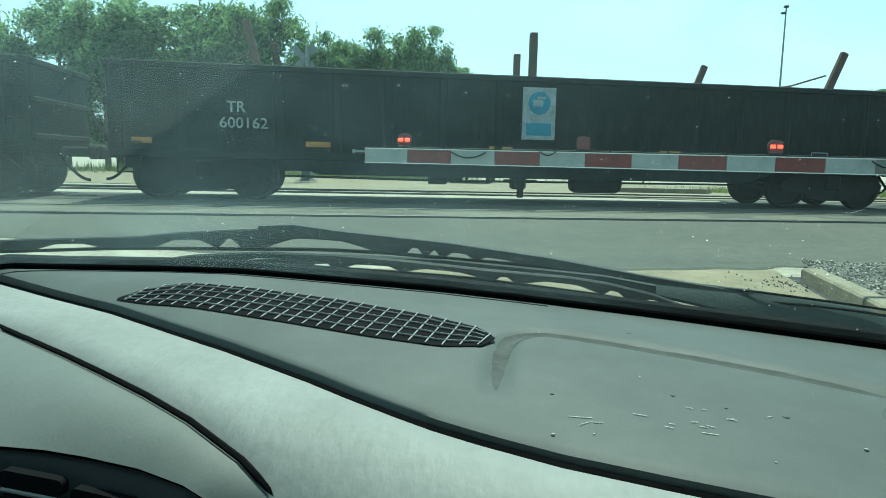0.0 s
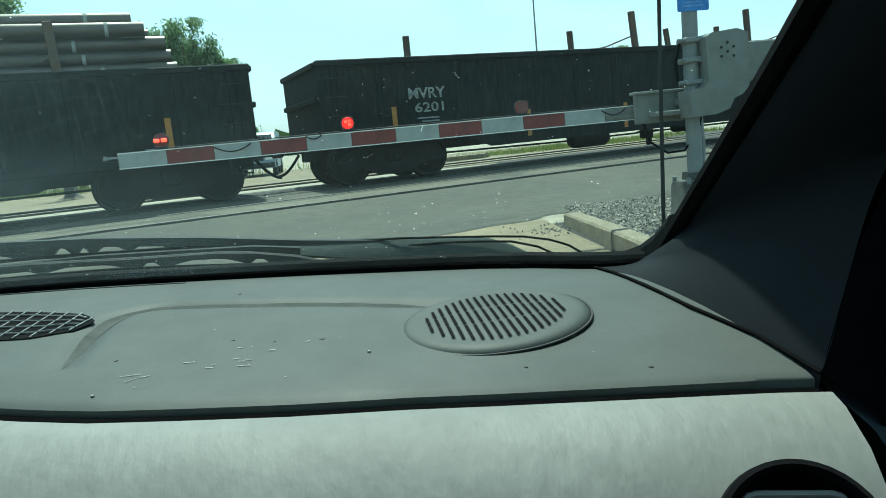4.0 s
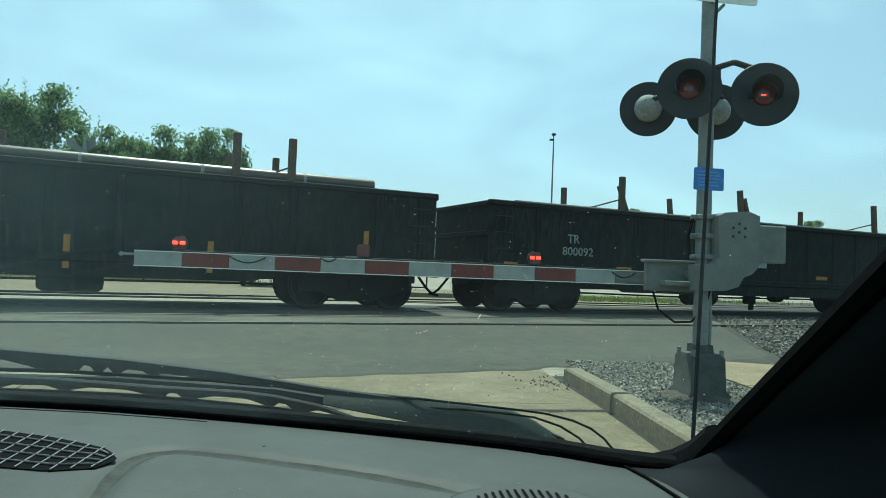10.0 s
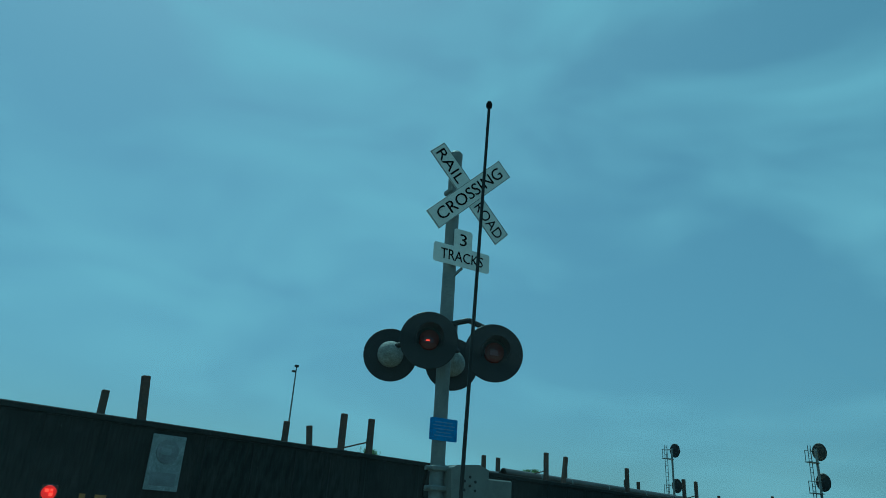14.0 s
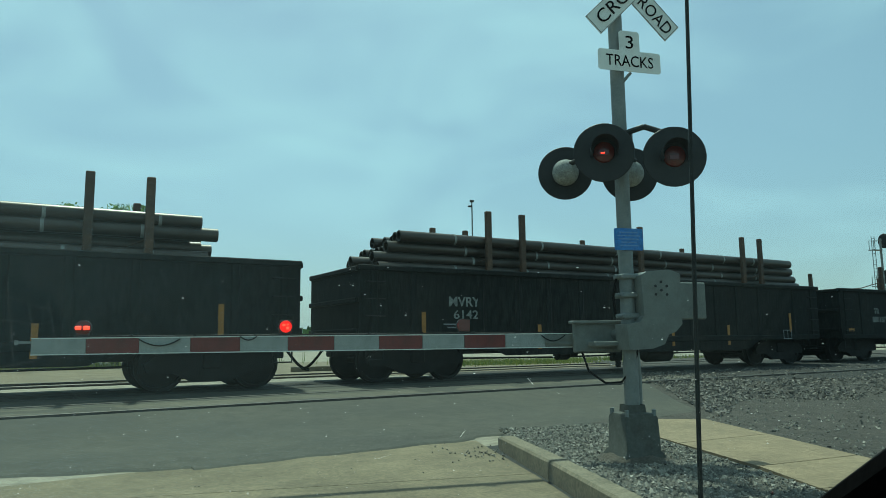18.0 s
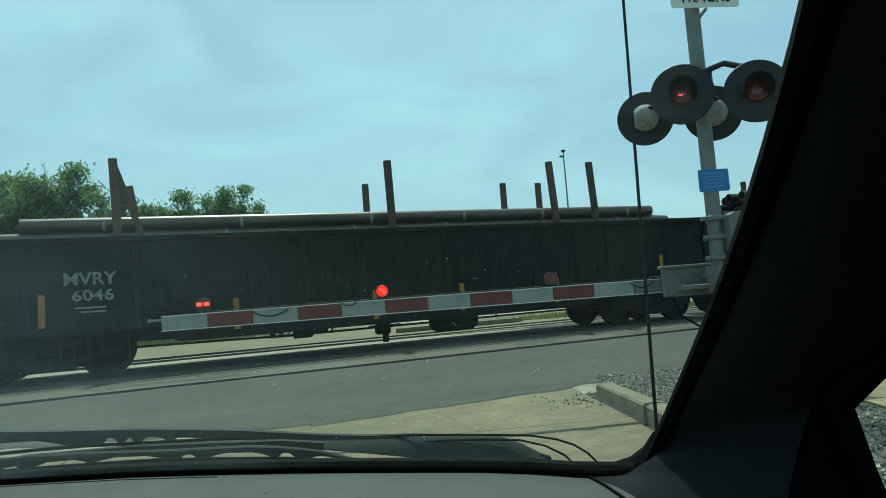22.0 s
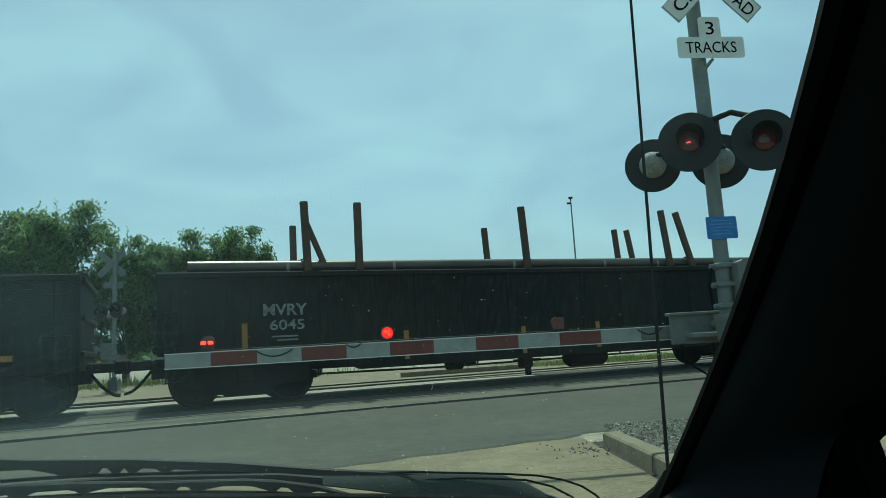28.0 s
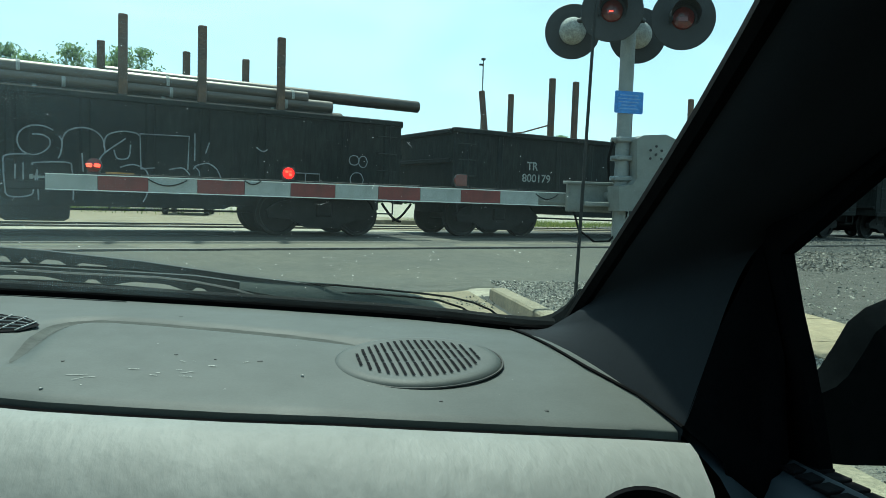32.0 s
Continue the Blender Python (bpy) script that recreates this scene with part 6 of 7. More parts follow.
# air outlets
def outlet(at, normal, r, n, name="air_outlet"):
    """A round recess; its vanes are rounded frames one above another."""
    q = Matrix.Translation(at) @ Vector(normal).to_track_quat("Z", "Y").to_matrix().to_4x4()
    o = part(name, Shape().lathe([(r * 1.12, -0.004), (r * 1.1, 0.003), (r * 1.03, 0.004), (r * 0.99, 0.0), (r * 0.96, -0.02), (0, -0.022)], 40, q), "ink", car, "round black air outlet with pale vanes")
    for k in range(n):
        y, h = r * (-0.62 + 1.1 * k / (n - 1)), r * 0.19
        w = math.sqrt(max(r * r - (abs(y) + h) ** 2, 0)) * 0.9
        loop = [(sx * (w - h) + h * math.cos(radians(a)), y + h * math.sin(radians(a)), -0.003) for sx, a0 in ((1, -90), (-1, 90)) for a in range(a0, a0 + 181, 30)]
        part("vane", Shape().path(loop + loop[:1], r * 0.05, 6).mesh("vane", M["vane_grey"]), "", o).matrix_local = q
    return o


outlet((0.414, 0.324, 0.934), (-0.25, -0.75, 0.62), 0.037, 3)

# scratches, lint and stains on the dash
r = random.Random(9)
dust = Shape()
for _ in range(80):
    x, y = r.uniform(-0.35, 0.47), r.uniform(0.45, 0.88)
    if not (seam_y(x) + 0.02 < y < glass_y(x) - 0.02):
        continue
    s, a = r.choice((0.0004, 0.0006, 0.0009)), r.uniform(0, 6.3)
    z = dash_z(x, y) + 0.0006
    dust.add([(x + s * math.cos(a + b), y + s * math.sin(a + b), z) for b in (0, 1.6, 3.1, 4.7)], [(0, 1, 2, 3)])
for cx, cy, n, ln in ((0.108, 0.58, 4, 0.010), (0.128, 0.575, 4, 0.011), (0.05, 0.575, 4, 0.012), (0.155, 0.59, 2, 0.006), (0.135, 0.603, 2, 0.006)):
    for _ in range(n):
        x, y, a, l = cx + r.gauss(0, 0.01), cy + r.gauss(0, 0.005), r.gauss(0.1, 0.35), ln * r.uniform(0.3, 1)
        z, w = dash_z(x, y) + 0.0007, 0.0004
        dx, dy = l / 2 * math.cos(a), l / 2 * math.sin(a)
        dust.add([(x - dx, y - dy - w, z), (x + dx, y + dy - w, z), (x + dx, y + dy + w, z), (x - dx, y - dy + w, z)], [(0, 1, 2, 3)])
for x, y in ((0.225, 0.56), (0.03, 0.55)):
    dust.lathe([(0.0, 0.0016), (0.0012, 0.001), (0.0014, 0.0)], 8, Matrix.Translation((x, y, dash_z(x, y) + 0.0003)))
tagged(part("scuff_marks", dust, "fleck", dash, "white scuffs and lint", 0), kind="stuff")
for x, y, rr in ((0.118, 0.622, 0.0016), (0.152, 0.607, 0.0012), (0.19, 0.60, 0.0024), (0.03, 0.61, 0.0015), (0.41, 0.475, 0.0018), (0.105, 0.778, 0.002), (0.33, 0.5, 0.0014)):
    part("stain", Shape().lathe([(0, 0.0004), (rr, 0.00035), (rr * 1.1, 0.0)], 10, Matrix.Translation((x, y, dash_z(x, y)))), "stain", dash)

# windshield, its pillar and the roof
def glass_point(u, v):
    """u across from the driver's side to the passenger's, v from the foot to the top."""
    x0 = -1.0 + 1.53 * u
    foot = Vector((x0, glass_y(x0) + 0.012, dash_z(min(max(x0, -0.7), 0.5), glass_y(x0)) - 0.004))
    top = Vector((CX + (x0 + 0.235) * 0.82, 0.09 + 0.07 * (1 - ((x0 + 0.235) / 0.765) ** 2), 1.385 + 0.03 * (1 - ((x0 + 0.235) / 0.765) ** 2)))
    p = foot.lerp(top, v)
    return p + Vector((0, 0.03, 0.05)) * math.sin(math.pi * v) * 0.6


pane = Shape().sheet([[glass_point(u / 40, v / 24) for u in range(44)] for v in range(25)])
shield = part("windshield", pane, "glass", car, "dusty raked windshield glass", 80)
shield.visible_shadow = False
specks = Shape()
r = random.Random(17)
for k in range(900):
    u, v = r.uniform(0.3, 1.0), 0.04 + 0.5 * r.random()
    p, s, a = glass_point(u, v), r.choice((0.00018, 0.00022, 0.0003, 0.0004, 0.0006)) * (0.7 if v > 0.25 else 1), r.uniform(0, 6.3)
    du, dv = (glass_point(u + 0.01, v) - p).normalized(), (glass_point(u, v + 0.01) - p).normalized()
    p = p + du.cross(dv).normalized() * 0.0006
    specks.add([p + du * s * math.cos(a + b) * 1.3 + dv * s * math.sin(a + b) for b in (0, 1.26, 2.5, 3.8, 5.0)], [(0, 1, 2, 3, 4)])
for k in range(4):
    u, v, a = r.uniform(0.55, 1.0), r.uniform(0.15, 0.5), r.gauss(1.2, 0.7)
    p = glass_point(u, v)
    du, dv = (glass_point(u + 0.01, v) - p).normalized(), (glass_point(u, v + 0.01) - p).normalized()
    p = p + du.cross(dv).normalized() * 0.0006
    way, side = du * math.cos(a) + dv * math.sin(a), dv * math.cos(a) - du * math.sin(a)
    l, w = r.uniform(0.002, 0.006), r.uniform(0.0001, 0.0002)
    specks.add([p - way * l - side * w, p + way * l - side * w * 0.4, p + way * l + side * w * 0.4, p - way * l + side * w], [(0, 1, 2, 3)])
ob = tagged(part("dust_specks", specks, "glint", shield, "tiny pale specks of dirt", 0), kind="stuff")
ob.visible_shadow = False

def pillar_edge(z):
    """The line where the glass meets the pillar."""
    u = (z - 1.18) / 0.2
    return Vector((0.4908 - 0.0703 * u - 0.035 * u * u - 0.0106 * u**3, 0.4471 - 0.3335 * u - 0.0316 * u * u, z))


EDGE = ((0.478, 0.752), (0.480, 0.71), (0.481, 0.66), (0.482, 0.60), (0.488, 0.532), (0.503, 0.48), (0.503, 0.43))
R0, R1 = Vector((0.556, 0.422, 1.114)), Vector((0.50, -0.06, 1.385))
def pillar_point(t, j):
    """A point on the pillar's trim: t from its foot to the roof, j across it from the glass to the door."""
    e, f = pillar_edge(0.995 + 0.385 * t), R0.lerp(R1, t)
    inner = Vector((-0.02, -0.02, -0.012)) * (0.25 + 0.6 * t)
    return (e + Vector((0.04, 0.006, 0.012)), e + Vector((0.010, 0.003, 0.003)), e + Vector((0.001, 0, 0)), e + Vector((0.006, -0.014, -0.002)), e.lerp(f, 0.2) + inner * 0.8,
            e.lerp(f, 0.45) + inner, e.lerp(f, 0.75) + inner * 0.35, f, f + Vector((0.03, 0.015, 0.01)))[j]


trim_rows = []
for k in range(21):
    row = []
    for j in range(9):
        t0 = 0.2 * math.sin(math.pi * max(0.0, min(1.0, (j - 2) / 5)))
        row.append(pillar_point(t0 + (1 - t0) * k / 20, j))
    trim_rows.append(row)
# its foot sweeps in a hollow curve on to the dashboard's edge
foot_cols = []
for k in range(6):
    f = k * 6 / 5
    i = min(int(f), 5)
    x, y = (EDGE[i][c] + (EDGE[i + 1][c] - EDGE[i][c]) * (f - i) for c in (0, 1))
    low, high = Vector((x, y, dash_z(min(x, 0.503), max(y, 0.44)) + 0.002)), trim_rows[0][k + 2]
    rise = (trim_rows[3][k + 2] - high).normalized() * (high - low).length
    col = [low + Vector((-0.004, 0, -0.02))]
    for j in range(13):
        u = j / 12
        # a cubic that leaves the edge level and meets the pillar along its own slope
        flat_way = Vector((high.x - low.x, high.y - low.y, 0.75 * (high.z - low.z))) * 0.7
        col.append(low * (2 * u**3 - 3 * u**2 + 1) + flat_way * (u**3 - 2 * u**2 + u) + high * (3 * u**2 - 2 * u**3) + rise * (u**3 - u**2))
    foot_cols.append(col)
skin = Shape().sheet([[p for p in row] for row in trim_rows]).sheet(foot_cols)
bm = bmesh.new()
vs = [bm.verts.new(p) for p in skin.v]
for f in skin.f:
    bm.faces.new([vs[i] for i in f])
bmesh.ops.remove_doubles(bm, verts=bm.verts, dist=0.0004)
inner_verts = [v for v in bm.verts if not v.is_boundary and v.co.z < 1.13 and (v.co - pillar_edge(max(0.995, v.co.z))).length > 0.022]
for _ in range(40):
    bmesh.ops.smooth_vert(bm, verts=inner_verts, factor=0.5, use_axis_x=True, use_axis_y=True, use_axis_z=True)
bmesh.ops.recalc_face_normals(bm, faces=bm.faces)
pillar_mesh = bpy.data.meshes.new("windshield_pillar")
bm.to_mesh(pillar_mesh)
bm.free()
pillar_mesh.materials.append(M["pillar_trim"])
pillar_mesh.shade_smooth()
pillar = part("windshield_pillar", pillar_mesh, "", car, "dark padded windshield pillar trim sweeping on to the dashboard")
part("seam", Shape().path([col[1] + Vector((-0.001, -0.001, 0.0)) for col in foot_cols], 0.0016, 6), "rubber", car)
end_rows = []
for x, y, z in ((0.507, 0.47, 0.965), (0.507, 0.44, 0.965), (0.515, 0.40, 0.945), (0.525, 0.36, 0.90), (0.53, 0.33, 0.80)):
    end_rows.append([Vector((x, y, z)), Vector((x + 0.026, y + 0.003, z - 0.003)), Vector((x + 0.038, y + 0.006, z - 0.014)), Vector((x + 0.044, y + 0.02, z - 0.1))])
part("dash_end", Shape().sheet(end_rows), "door_blue", car, "dark blue-grey end of the dashboard", 70)
part("corner_trim", Shape().sheet([[foot_cols[-1][-1], Vector((0.568, 0.405, 1.03)), Vector((0.575, 0.398, 0.93))], [foot_cols[-1][7], Vector((0.545, 0.395, 0.965)), Vector((0.555, 0.385, 0.9))], [foot_cols[-1][1], Vector((0.52, 0.405, 0.955)), Vector((0.535, 0.39, 0.88))]]), "trim_black", car, "black trim between dashboard and door", 70)
part("pillar_seal", Shape().path([pillar_edge(0.975 + 0.4 * k / 12) + Vector((0.010, 0.0, -0.001)) for k in range(13)], 0.011, 8), "rubber", car)
part("corner_seal", Shape().path([(0.40, 0.800, 0.987), (0.46, 0.778, 0.985), (0.515, 0.765, 0.986), (0.538, 0.752, 0.995), (0.546, 0.725, 1.012), (0.545, 0.69, 1.035)], 0.0125, 8), "rubber", car)
mirrored = [[Vector((2 * CX - p.x, p.y, p.z)) for p in row] for row in trim_rows]
part("windshield_pillar", Shape().sheet(mirrored), "pillar_trim", car, "dark padded windshield pillar trim", 70)

ceiling = Shape().sheet([[(CX + s * w, y, z) for s in (-1, -0.5, 0, 0.5, 1)] for w, y, z in ((0.66, 0.10, 1.385), (0.68, 0.0, 1.43), (0.7, -0.5, 1.46), (0.7, -1.4, 1.44), (0.66, -1.7, 1.38))])
part("headliner", ceiling, "headliner", car)
part("roof", Shape().sheet([[(CX + s * w, y, z) for s in (-1, -0.5, 0, 0.5, 1)] for w, y, z in ((0.68, 0.14, 1.40), (0.7, 0.0, 1.46), (0.73, -0.5, 1.49), (0.73, -1.4, 1.47), (0.68, -1.75, 1.39))]), "body_paint", car)
rear = Shape().sheet([[(CX + s * 0.7, y, z) for s in (-1, 0, 1)] for y, z in ((-1.75, 1.38), (-1.95, 1.1), (-2.1, 0.9), (-2.1, 0.3))])
part("rear_wall", rear, "headliner", car)
for sg in (-1, 1):
    x = CX + sg * 0.875
    door = part("door", Shape().box((x, -0.45, 0.58), (0.07, 2.1, 0.46), bevel=0.02), "trim_black", car, "dark door panel")
    part("door_skin", Shape().box((x + sg * 0.055, -0.45, 0.56), (0.03, 2.14, 0.52), bevel=0.012), "body_paint", door)
    part("window_frame", Shape().path([(x + sg * 0.02, 0.66, 0.9), (x, 0.55, 1.10), (x - sg * 0.05, 0.07, 1.425), (x - sg * 0.1, -0.5, 1.45), (x - sg * 0.1, -1.2, 1.43)], 0.022, 8).path([(x, -0.55, 0.88), (x - sg * 0.1, -0.55, 1.45)], 0.035, 8), "trim_black", door)
    part("seat", Shape().box((CX + sg * 0.38, -0.45, 0.5), (0.5, 0.5, 0.16), bevel=0.05).box((CX + sg * 0.38, -0.75, 0.8), (0.5, 0.16, 0.62), Matrix.Rotation(radians(12), 4, "X"), 0.05), "headliner", car)
# front quarter of the passenger door: the black sail behind the pillar, its outlet
lean_in = Matrix(((0, -0.18, 1, 0.757), (1, 0, 0, 0), (0, 1, 0, 0), (0, 0, 0, 1)))
part("door_sail", Shape().slab([(0.76, 0.86), (0.76, 1.0), (0.60, 1.06), (0.42, 1.135), (0.30, 1.20), (-0.06, 1.42), (-0.06, 1.385), (0.306, 1.172), (0.404, 1.108), (0.399, 1.066), (0.392, 1.032), (0.386, 0.99), (0.383, 0.95), (0.381, 0.86)], 0.0, 0.012, lean_in), "trim_black", car, "black corner of the door window")
sill = Shape().sheet([[(x, y, z) for y in (0.41, 0.36, 0.3, 0.0, -0.5, -1.4)] for x, z in ((0.525, 0.84), (0.537, 0.91), (0.552, 0.944), (0.575, 0.955), (0.592, 0.948), (0.598, 0.88))])
sl = part("door_top", sill, "door_blue", car, "dark padded door top", 70)
for k in range(4):
    for x in (0.5625, 0.583):
        # black blocks on the sill paint the shade inside these slots
        part("demister_slot", Shape().box((x + 0.002 * k, 0.335 + 0.0175 * k, 0.9545 - 0.25 * abs(x - 0.57)), (0.0175, 0.0135, 0.003), Matrix.Rotation(radians(8), 4, "Z"), 0.001), "ink", sl, "black slot of the side window demister")
wg = part("door_glass", Shape().slab([(0.50, 0.88), (0.46, 1.10), (0.0, 1.40), (-0.5, 1.44), (-0.52, 0.88)], 0.028, 0.031, lean_in), "side_glass", car)
wg.visible_shadow = False

# door mirror
mir = Shape()
RIM = [(0.78, 0.915), (0.815, 0.926), (0.843, 0.936), (0.859, 0.949), (0.878, 0.976), (0.896, 1.005), (0.921, 1.023), (0.953, 1.034), (1.02, 1.037), (1.08, 1.02), (1.105, 0.97), (1.105, 0.89), (1.08, 0.845), (1.02, 0.828), (0.95, 0.827), (0.868, 0.834), (0.81, 0.845), (0.78, 0.855)]
rings = []
for y, grow in ((0.765, 0.45), (0.755, 0.66), (0.735, 0.84), (0.705, 0.97), (0.68, 1.0), (0.655, 0.985), (0.64, 0.94)):
    swept = max(0.0, y - 0.68)
    rings.append([Vector((1.0 + swept + (x - 1.0) * (grow if x > 0.9 else 1.0 - (1.0 - grow) * 0.4), y, 0.93 - 0.28 * swept + (z - 0.93) * grow)) for x, z in RIM + RIM[:1]])
face_ring = rings[-1]
inner_ring = [Vector((1.012 + (max(p.x, 0.93) - 1.012) * 0.86, 0.642, 0.932 + (p.z - 0.932) * 0.78)) for p in face_ring]
mir.sheet(rings + [inner_ring])
side_mirror = part("door_mirror", mir, "trim_black", car, "black door mirror housing", 60)
part("mirror_glass", Shape().slab(rounded(0.155, 0.15, 0.045), -0.002, 0.002, Matrix.Translation((1.018, 0.645, 0.932)) @ stand), "mirror", side_mirror, "mirror glass")
part("mirror_stalk", Shape().box((0.72, 0.69, 0.886), (0.17, 0.07, 0.055), bevel=0.02), "trim_black", side_mirror)

# cowl, hood and fenders
HOODZ = [(1.0, 0.965), (1.06, 0.952), (1.12, 0.94), (1.2, 0.925), (1.5, 0.85), (1.8, 0.76), (2.05, 0.64), (2.15, 0.5)]
cowl_x = np.linspace(-1.0, 0.5, 26)
strip = lambda x: 0.075 * max(0.0, min(1.0, (0.24 - x) / 0.2))
cowl = Shape().sheet([[(x, glass_y(x) + 0.02, 0.972) for x in cowl_x], [(x, glass_y(x) + 0.022 + strip(x) * 0.5, 0.962) for x in cowl_x], [(x, glass_y(x) + 0.024 + strip(x), 0.952) for x in cowl_x]])
part("cowl", cowl, "wiper_black", car, "black cowl strip below the windshield", 60)
deck = Shape().sheet([[(x, glass_y(x) + 0.022 + strip(x), 0.951) for x in cowl_x], [(x, max(glass_y(x) + 0.05 + strip(x), 1.03), 0.946) for x in cowl_x], [(x * 1.02, 1.12, 0.936) for x in cowl_x], [(x * 1.03, 1.24, 0.92) for x in cowl_x]])
part("scuttle", deck, "body_paint", car, "pale beige painted panel under the wipers", 60)
part("hood", Shape().sheet([[(CX + s * 0.8, y + 0.05 - 0.12 * s * s, z - 0.06 * s * s) for s in (-1, -0.7, -0.3, 0, 0.3, 0.7, 1)] for y, z in HOODZ[3:]]), "body_paint", car, "pale beige painted hood", 60)
for sg in (-1, 1):
    part("fender", Shape().sheet([[(CX + sg * a, y, z0 - b) for a, b in ((0.79, 0.0), (0.85, 0.02), (0.9, 0.12), (0.91, 0.5))] for y, z0 in ((0.62, 0.83), (0.9, 0.865), (1.2, 0.87), (1.6, 0.79), (2.0, 0.66))]), "body_paint", car, "", 60)
    for y in (1.45, -1.25):
        tyre = part("wheel", Shape().lathe([(0.19, -0.09), (0.28, -0.1), (0.31, -0.07), (0.315, 0.07), (0.28, 0.1), (0.19, 0.09)], 32, Matrix.Translation((CX + sg * 0.78, y, 0.315)) @ Matrix.Rotation(radians(90), 4, "Y")), "tyre", car)
        part("rim", Shape().lathe([(0, 0.05), (0.1, 0.06), (0.19, 0.085), (0.195, -0.085), (0, -0.05)], 24, Matrix.Translation((CX + sg * 0.78, y, 0.315)) @ Matrix.Rotation(radians(90 * sg), 4, "Y")), "galv", tyre)
part("bumper", Shape().box((CX, 2.12, 0.45), (1.7, 0.16, 0.3), bevel=0.06), "body_paint", car)
part("floor_pan", Shape().box((CX, 0.0, 0.24), (1.6, 4.0, 0.06)), "trim_black", car)

# wipers at rest below the glass
def ribbon(pts, w, t):
    """A flat bar along points, w tall and t thick."""
    s = Shape()
    ring = []
    for p in pts:
        p = Vector(p)
        ring.append([p + Vector((0, -t, -w)), p + Vector((0, t, -w)), p + Vector((0, t, w)), p + Vector((0, -t, w)), p + Vector((0, -t, -w))])
    return s.sheet(ring).add(ring[0][:4], [(0, 1, 2, 3)]).add(ring[-1][:4], [(3, 2, 1, 0)])


def wiper(y, top, foot, gaps, arm_pts, label):
    """A blade whose frame arches over its rubber: top and foot lines of (x, z), gaps of (from, to) in x."""
    top_z, foot_z = curve(top), curve(foot)
    xs = np.linspace(top[0][0], top[-1][0], 150)
    rows = []
    for x in xs:
        arch = 0.0
        for a, b in gaps:
            if a < x < b:
                arch = min(1.0, 1.25 * math.sin(math.pi * (x - a) / (b - a)))
        t, f = top_z(x), foot_z(x) + 0.0042
        low = f + max(0.0, t - f - 0.004) * 0.6 * arch
        rows.append([Vector((x, y + o, z)) for o, z in ((-0.004, low), (-0.0045, t - 0.002), (-0.002, t), (0.002, t), (0.0045, t - 0.002), (0.004, low), (-0.004, low))])
    w = part("wiper", Shape().sheet(rows), "wiper_black", car, label)
    part("blade_rubber", ribbon([(x, y, foot_z(x) + 0.0022) for x in xs[::5]], 0.0022, 0.003), "rubber", w)
    part("wiper_arm", ribbon(arm_pts, 0.0055, 0.007), "wiper_black", w, "flat black wiper arm")
    return w


wiper(0.96, [(-0.478, 1.021), (-0.457, 1.028), (-0.427, 1.033), (-0.329, 1.041), (-0.228, 1.041), (-0.154, 1.038), (-0.05, 1.031), (0.056, 1.026), (0.099, 1.021), (0.155, 1.010), (0.206, 0.993)],
      [(-0.478, 1.017), (-0.339, 1.022), (-0.257, 1.021), (-0.163, 1.019), (-0.072, 1.016), (0.017, 1.009), (0.104, 1.001), (0.206, 0.986)],
      [(-0.45, -0.415), (-0.408, -0.378), (-0.372, -0.269), (-0.266, -0.243), (-0.224, -0.152), (-0.149, -0.05), (-0.034, -0.012), (-0.001, 0.094), (0.098, 0.122), (0.14, 0.19)],
      [(0.16, 0.975, 1.012), (0.1, 0.98, 1.02), (0.02, 0.985, 1.024), (-0.1, 0.99, 1.03), (-0.25, 0.99, 1.031), (-0.38, 0.985, 1.018), (-0.55, 0.985, 1.0)], "black wiper resting below the glass")
wiper(1.02, [(-1.0, 1.005), (-0.8, 1.03), (-0.6, 1.043), (-0.538, 1.047), (-0.495, 1.053), (-0.405, 1.061), (-0.36, 1.064), (-0.301, 1.065), (-0.236, 1.062), (-0.176, 1.059), (-0.055, 1.049), (0.0, 1.041), (0.055, 1.036), (0.095, 1.028), (0.112, 1.022)],
      [(-1.0, 0.985), (-0.8, 1.01), (-0.6, 1.024), (-0.539, 1.027), (-0.363, 1.033), (-0.276, 1.036), (-0.176, 1.035), (-0.078, 1.03), (0.017, 1.026), (0.112, 1.018)],
      [(-0.7, -0.6), (-0.517, -0.426), (-0.421, -0.392), (-0.355, -0.201), (-0.156, -0.137), (-0.127, -0.113), (-0.103, -0.069), (-0.057, -0.015), (-0.003, 0.022), (0.052, 0.096)],
      [(-0.36, 1.014, 1.063), (-0.31, 1.014, 1.066), (-0.25, 1.012, 1.06), (-0.1, 1.01, 1.05), (0.03, 1.01, 1.036), (0.16, 1.01, 1.017), (0.3, 1.012, 1.0), (0.42, 1.015, 0.98), (0.50, 1.015, 0.95)], "black wiper with a raised arm below the glass")
cover_top = curve([(0.06, 1.028), (0.16, 1.02), (0.293, 1.010), (0.40, 0.997), (0.424, 0.993), (0.454, 0.981), (0.485, 0.962), (0.503, 0.946)])
cover_low = curve([(0.06, 1.022), (0.172, 1.003), (0.316, 0.976), (0.436, 0.954), (0.503, 0.938)])
cover = Shape().sheet([[Vector((x, 1.03, cover_low(x) - 0.01)), Vector((x, 1.022, cover_top(x) - 0.003)), Vector((x, 1.016, cover_top(x))), Vector((x, 1.006, cover_top(x) - 0.003)), Vector((x, 0.992, (cover_top(x) + cover_low(x)) / 2)), Vector((x, 0.985, cover_low(x)))] for x in np.linspace(0.06, 0.503, 40)])
part("arm_cover", cover, "cover_teal", car, "dark green-grey plastic cover of the wiper arm", 50)
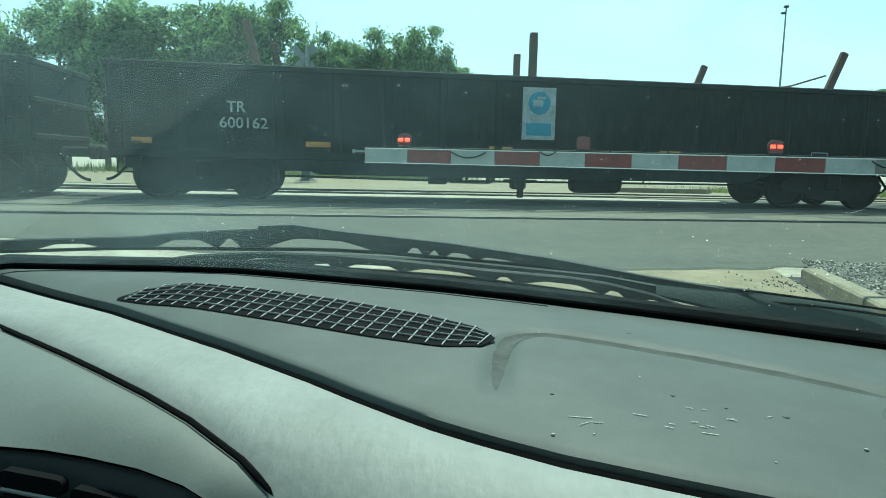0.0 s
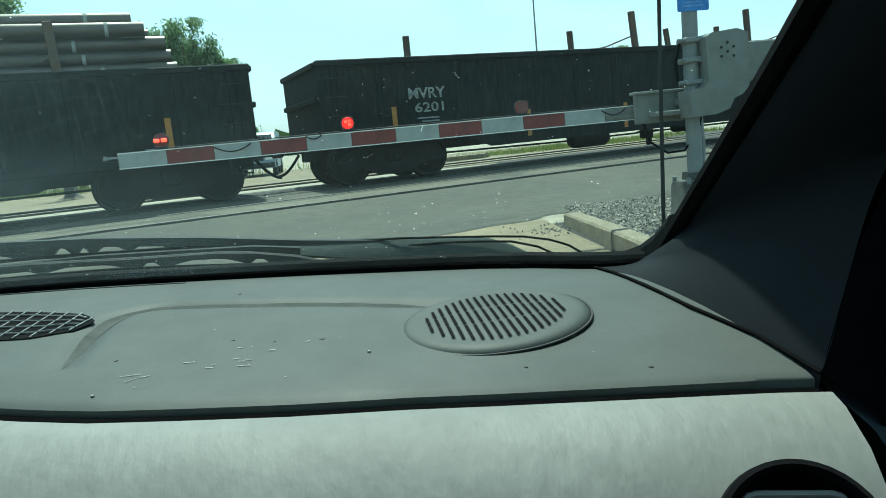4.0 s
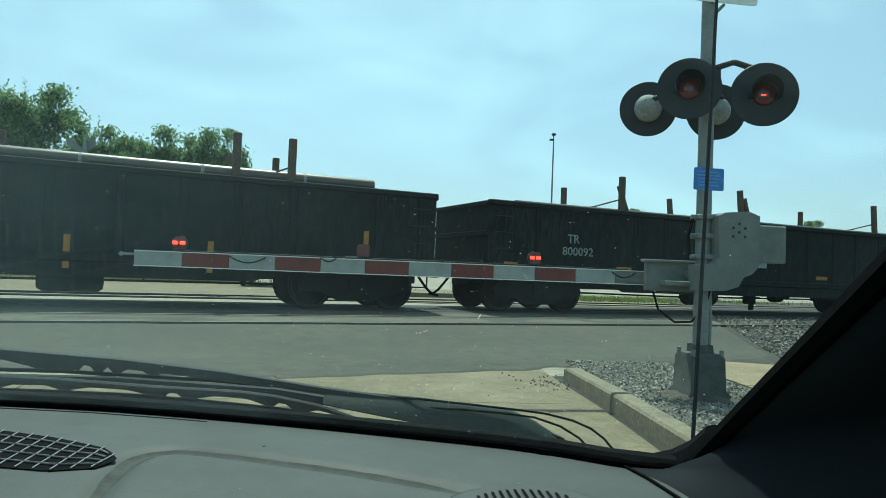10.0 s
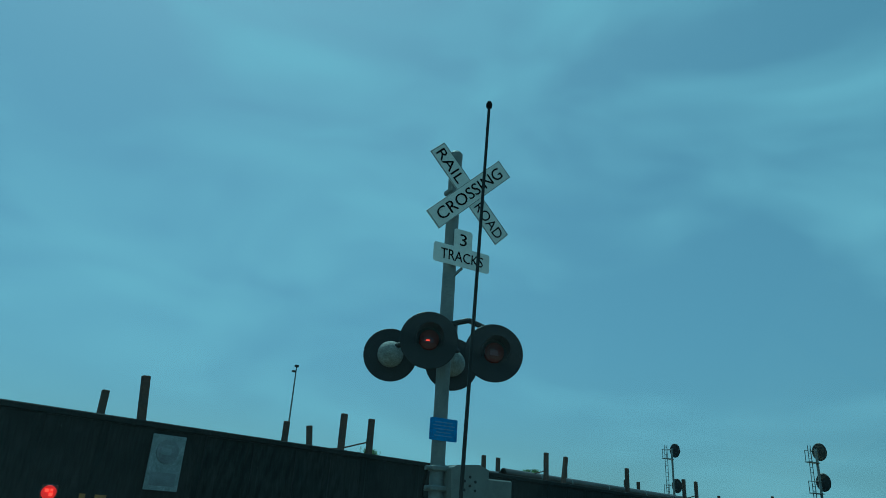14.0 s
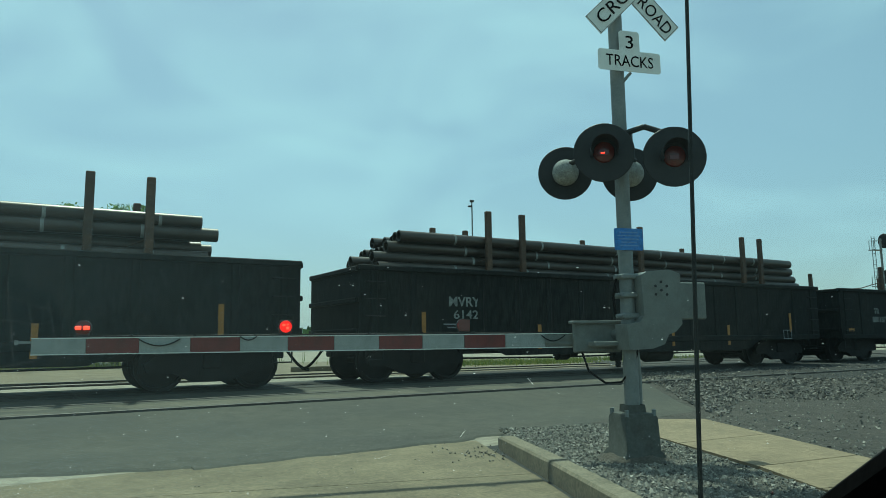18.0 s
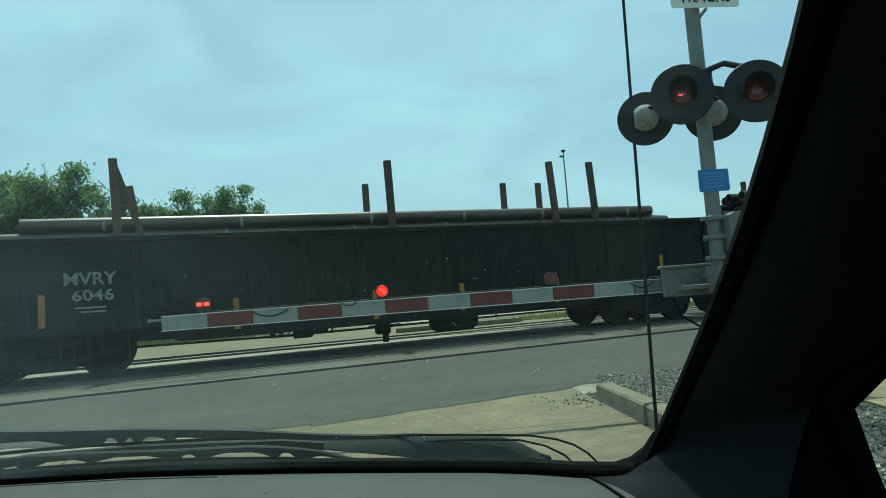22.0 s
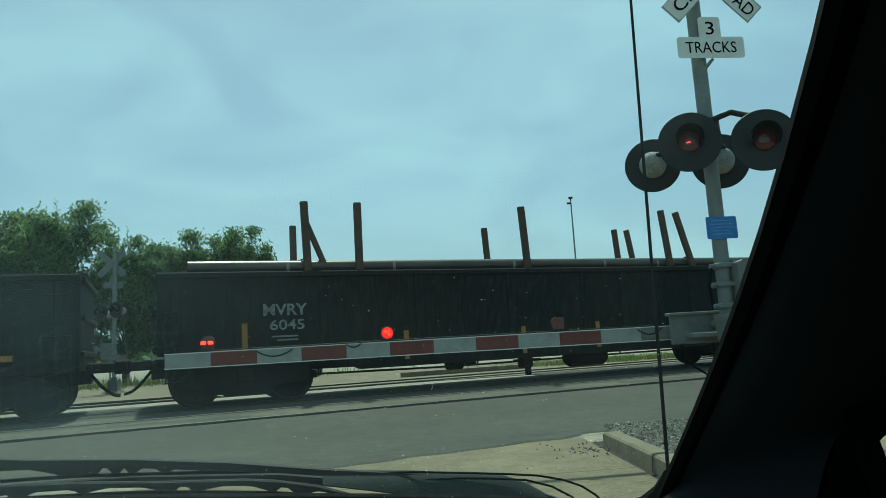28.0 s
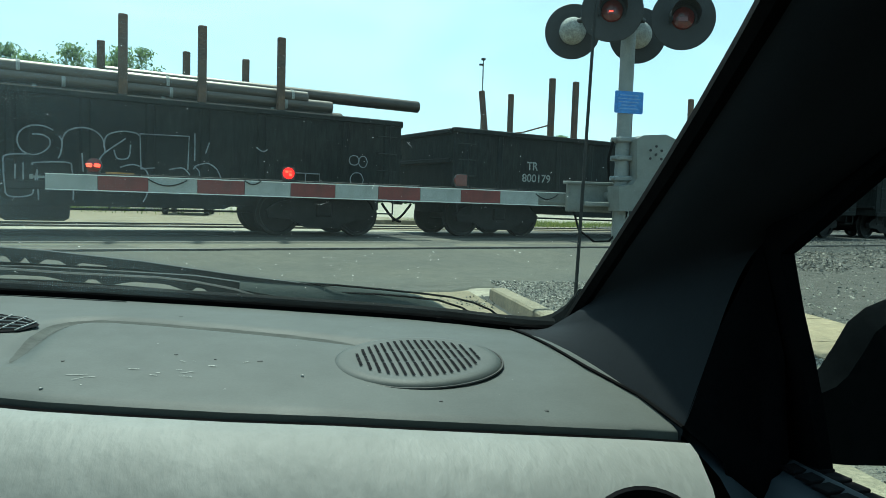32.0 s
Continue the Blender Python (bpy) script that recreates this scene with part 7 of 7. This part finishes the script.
for pts in ([(0.2, 1.02, 1.012), (0.294, 1.0, 1.010), (0.36, 1.0, 1.004), (0.429, 1.0, 0.997), (0.47, 1.0, 0.992), (0.508, 1.0, 0.983), (0.535, 1.0, 0.972), (0.555, 1.0, 0.958), (0.576, 0.99, 0.933)], [(0.25, 1.0, 1.0), (0.349, 1.0, 0.997), (0.40, 1.0, 0.993), (0.452, 1.0, 0.987), (0.49, 1.0, 0.975), (0.519, 1.0, 0.958), (0.537, 0.99, 0.938)]):
    part("washer_hose", Shape().path(pts, 0.0017, 6), "rubber", car)
ANT = Vector((0.6017, 0.841, 0.0))
aerial = part("aerial", Shape().rod(ANT + Vector((0, 0, 0.94)), ANT + Vector((-0.001, -0.0435, 1.755)), 0.0026, 8, 0.0018), "wiper_black", car, "thin black whip aerial on the fender")
part("aerial_foot", Shape().lathe([(0.012, 0.86), (0.011, 0.93), (0.006, 0.96), (0.004, 0.985)], 12, Matrix.Translation(ANT)).lathe([(0, 1.749), (0.0035, 1.751), (0.004, 1.755), (0.0025, 1.759), (0, 1.76)], 10, Matrix.Translation(ANT + Vector((-0.001, -0.0435, 0.003)))), "rubber", aerial)


# ---- what moves: the train, its wheels, and the alternating crossing lamps
def motions():
    place = lambda k, t: MAIN @ Matrix.Translation((SPEED * t - PITCH * k + START + PITCH / 2 + (0.15 if k == 8 else 0.05 if k == 11 else 0.0), 0, 0))
    for some in (TRAIN, LOADS):
        for ob, k in some:
            walk(ob, [(t, place(k, t)) for t in (0.0, 16.0, 32.0)])
    spin = SPEED / 0.457
    for w, x in WHEELSETS:
        walk(w, [(0.1 * j, Matrix.Translation((x, 0, 0.457)) @ Matrix.Rotation(spin * 0.1 * j, 4, "Y")) for j in range(321)])
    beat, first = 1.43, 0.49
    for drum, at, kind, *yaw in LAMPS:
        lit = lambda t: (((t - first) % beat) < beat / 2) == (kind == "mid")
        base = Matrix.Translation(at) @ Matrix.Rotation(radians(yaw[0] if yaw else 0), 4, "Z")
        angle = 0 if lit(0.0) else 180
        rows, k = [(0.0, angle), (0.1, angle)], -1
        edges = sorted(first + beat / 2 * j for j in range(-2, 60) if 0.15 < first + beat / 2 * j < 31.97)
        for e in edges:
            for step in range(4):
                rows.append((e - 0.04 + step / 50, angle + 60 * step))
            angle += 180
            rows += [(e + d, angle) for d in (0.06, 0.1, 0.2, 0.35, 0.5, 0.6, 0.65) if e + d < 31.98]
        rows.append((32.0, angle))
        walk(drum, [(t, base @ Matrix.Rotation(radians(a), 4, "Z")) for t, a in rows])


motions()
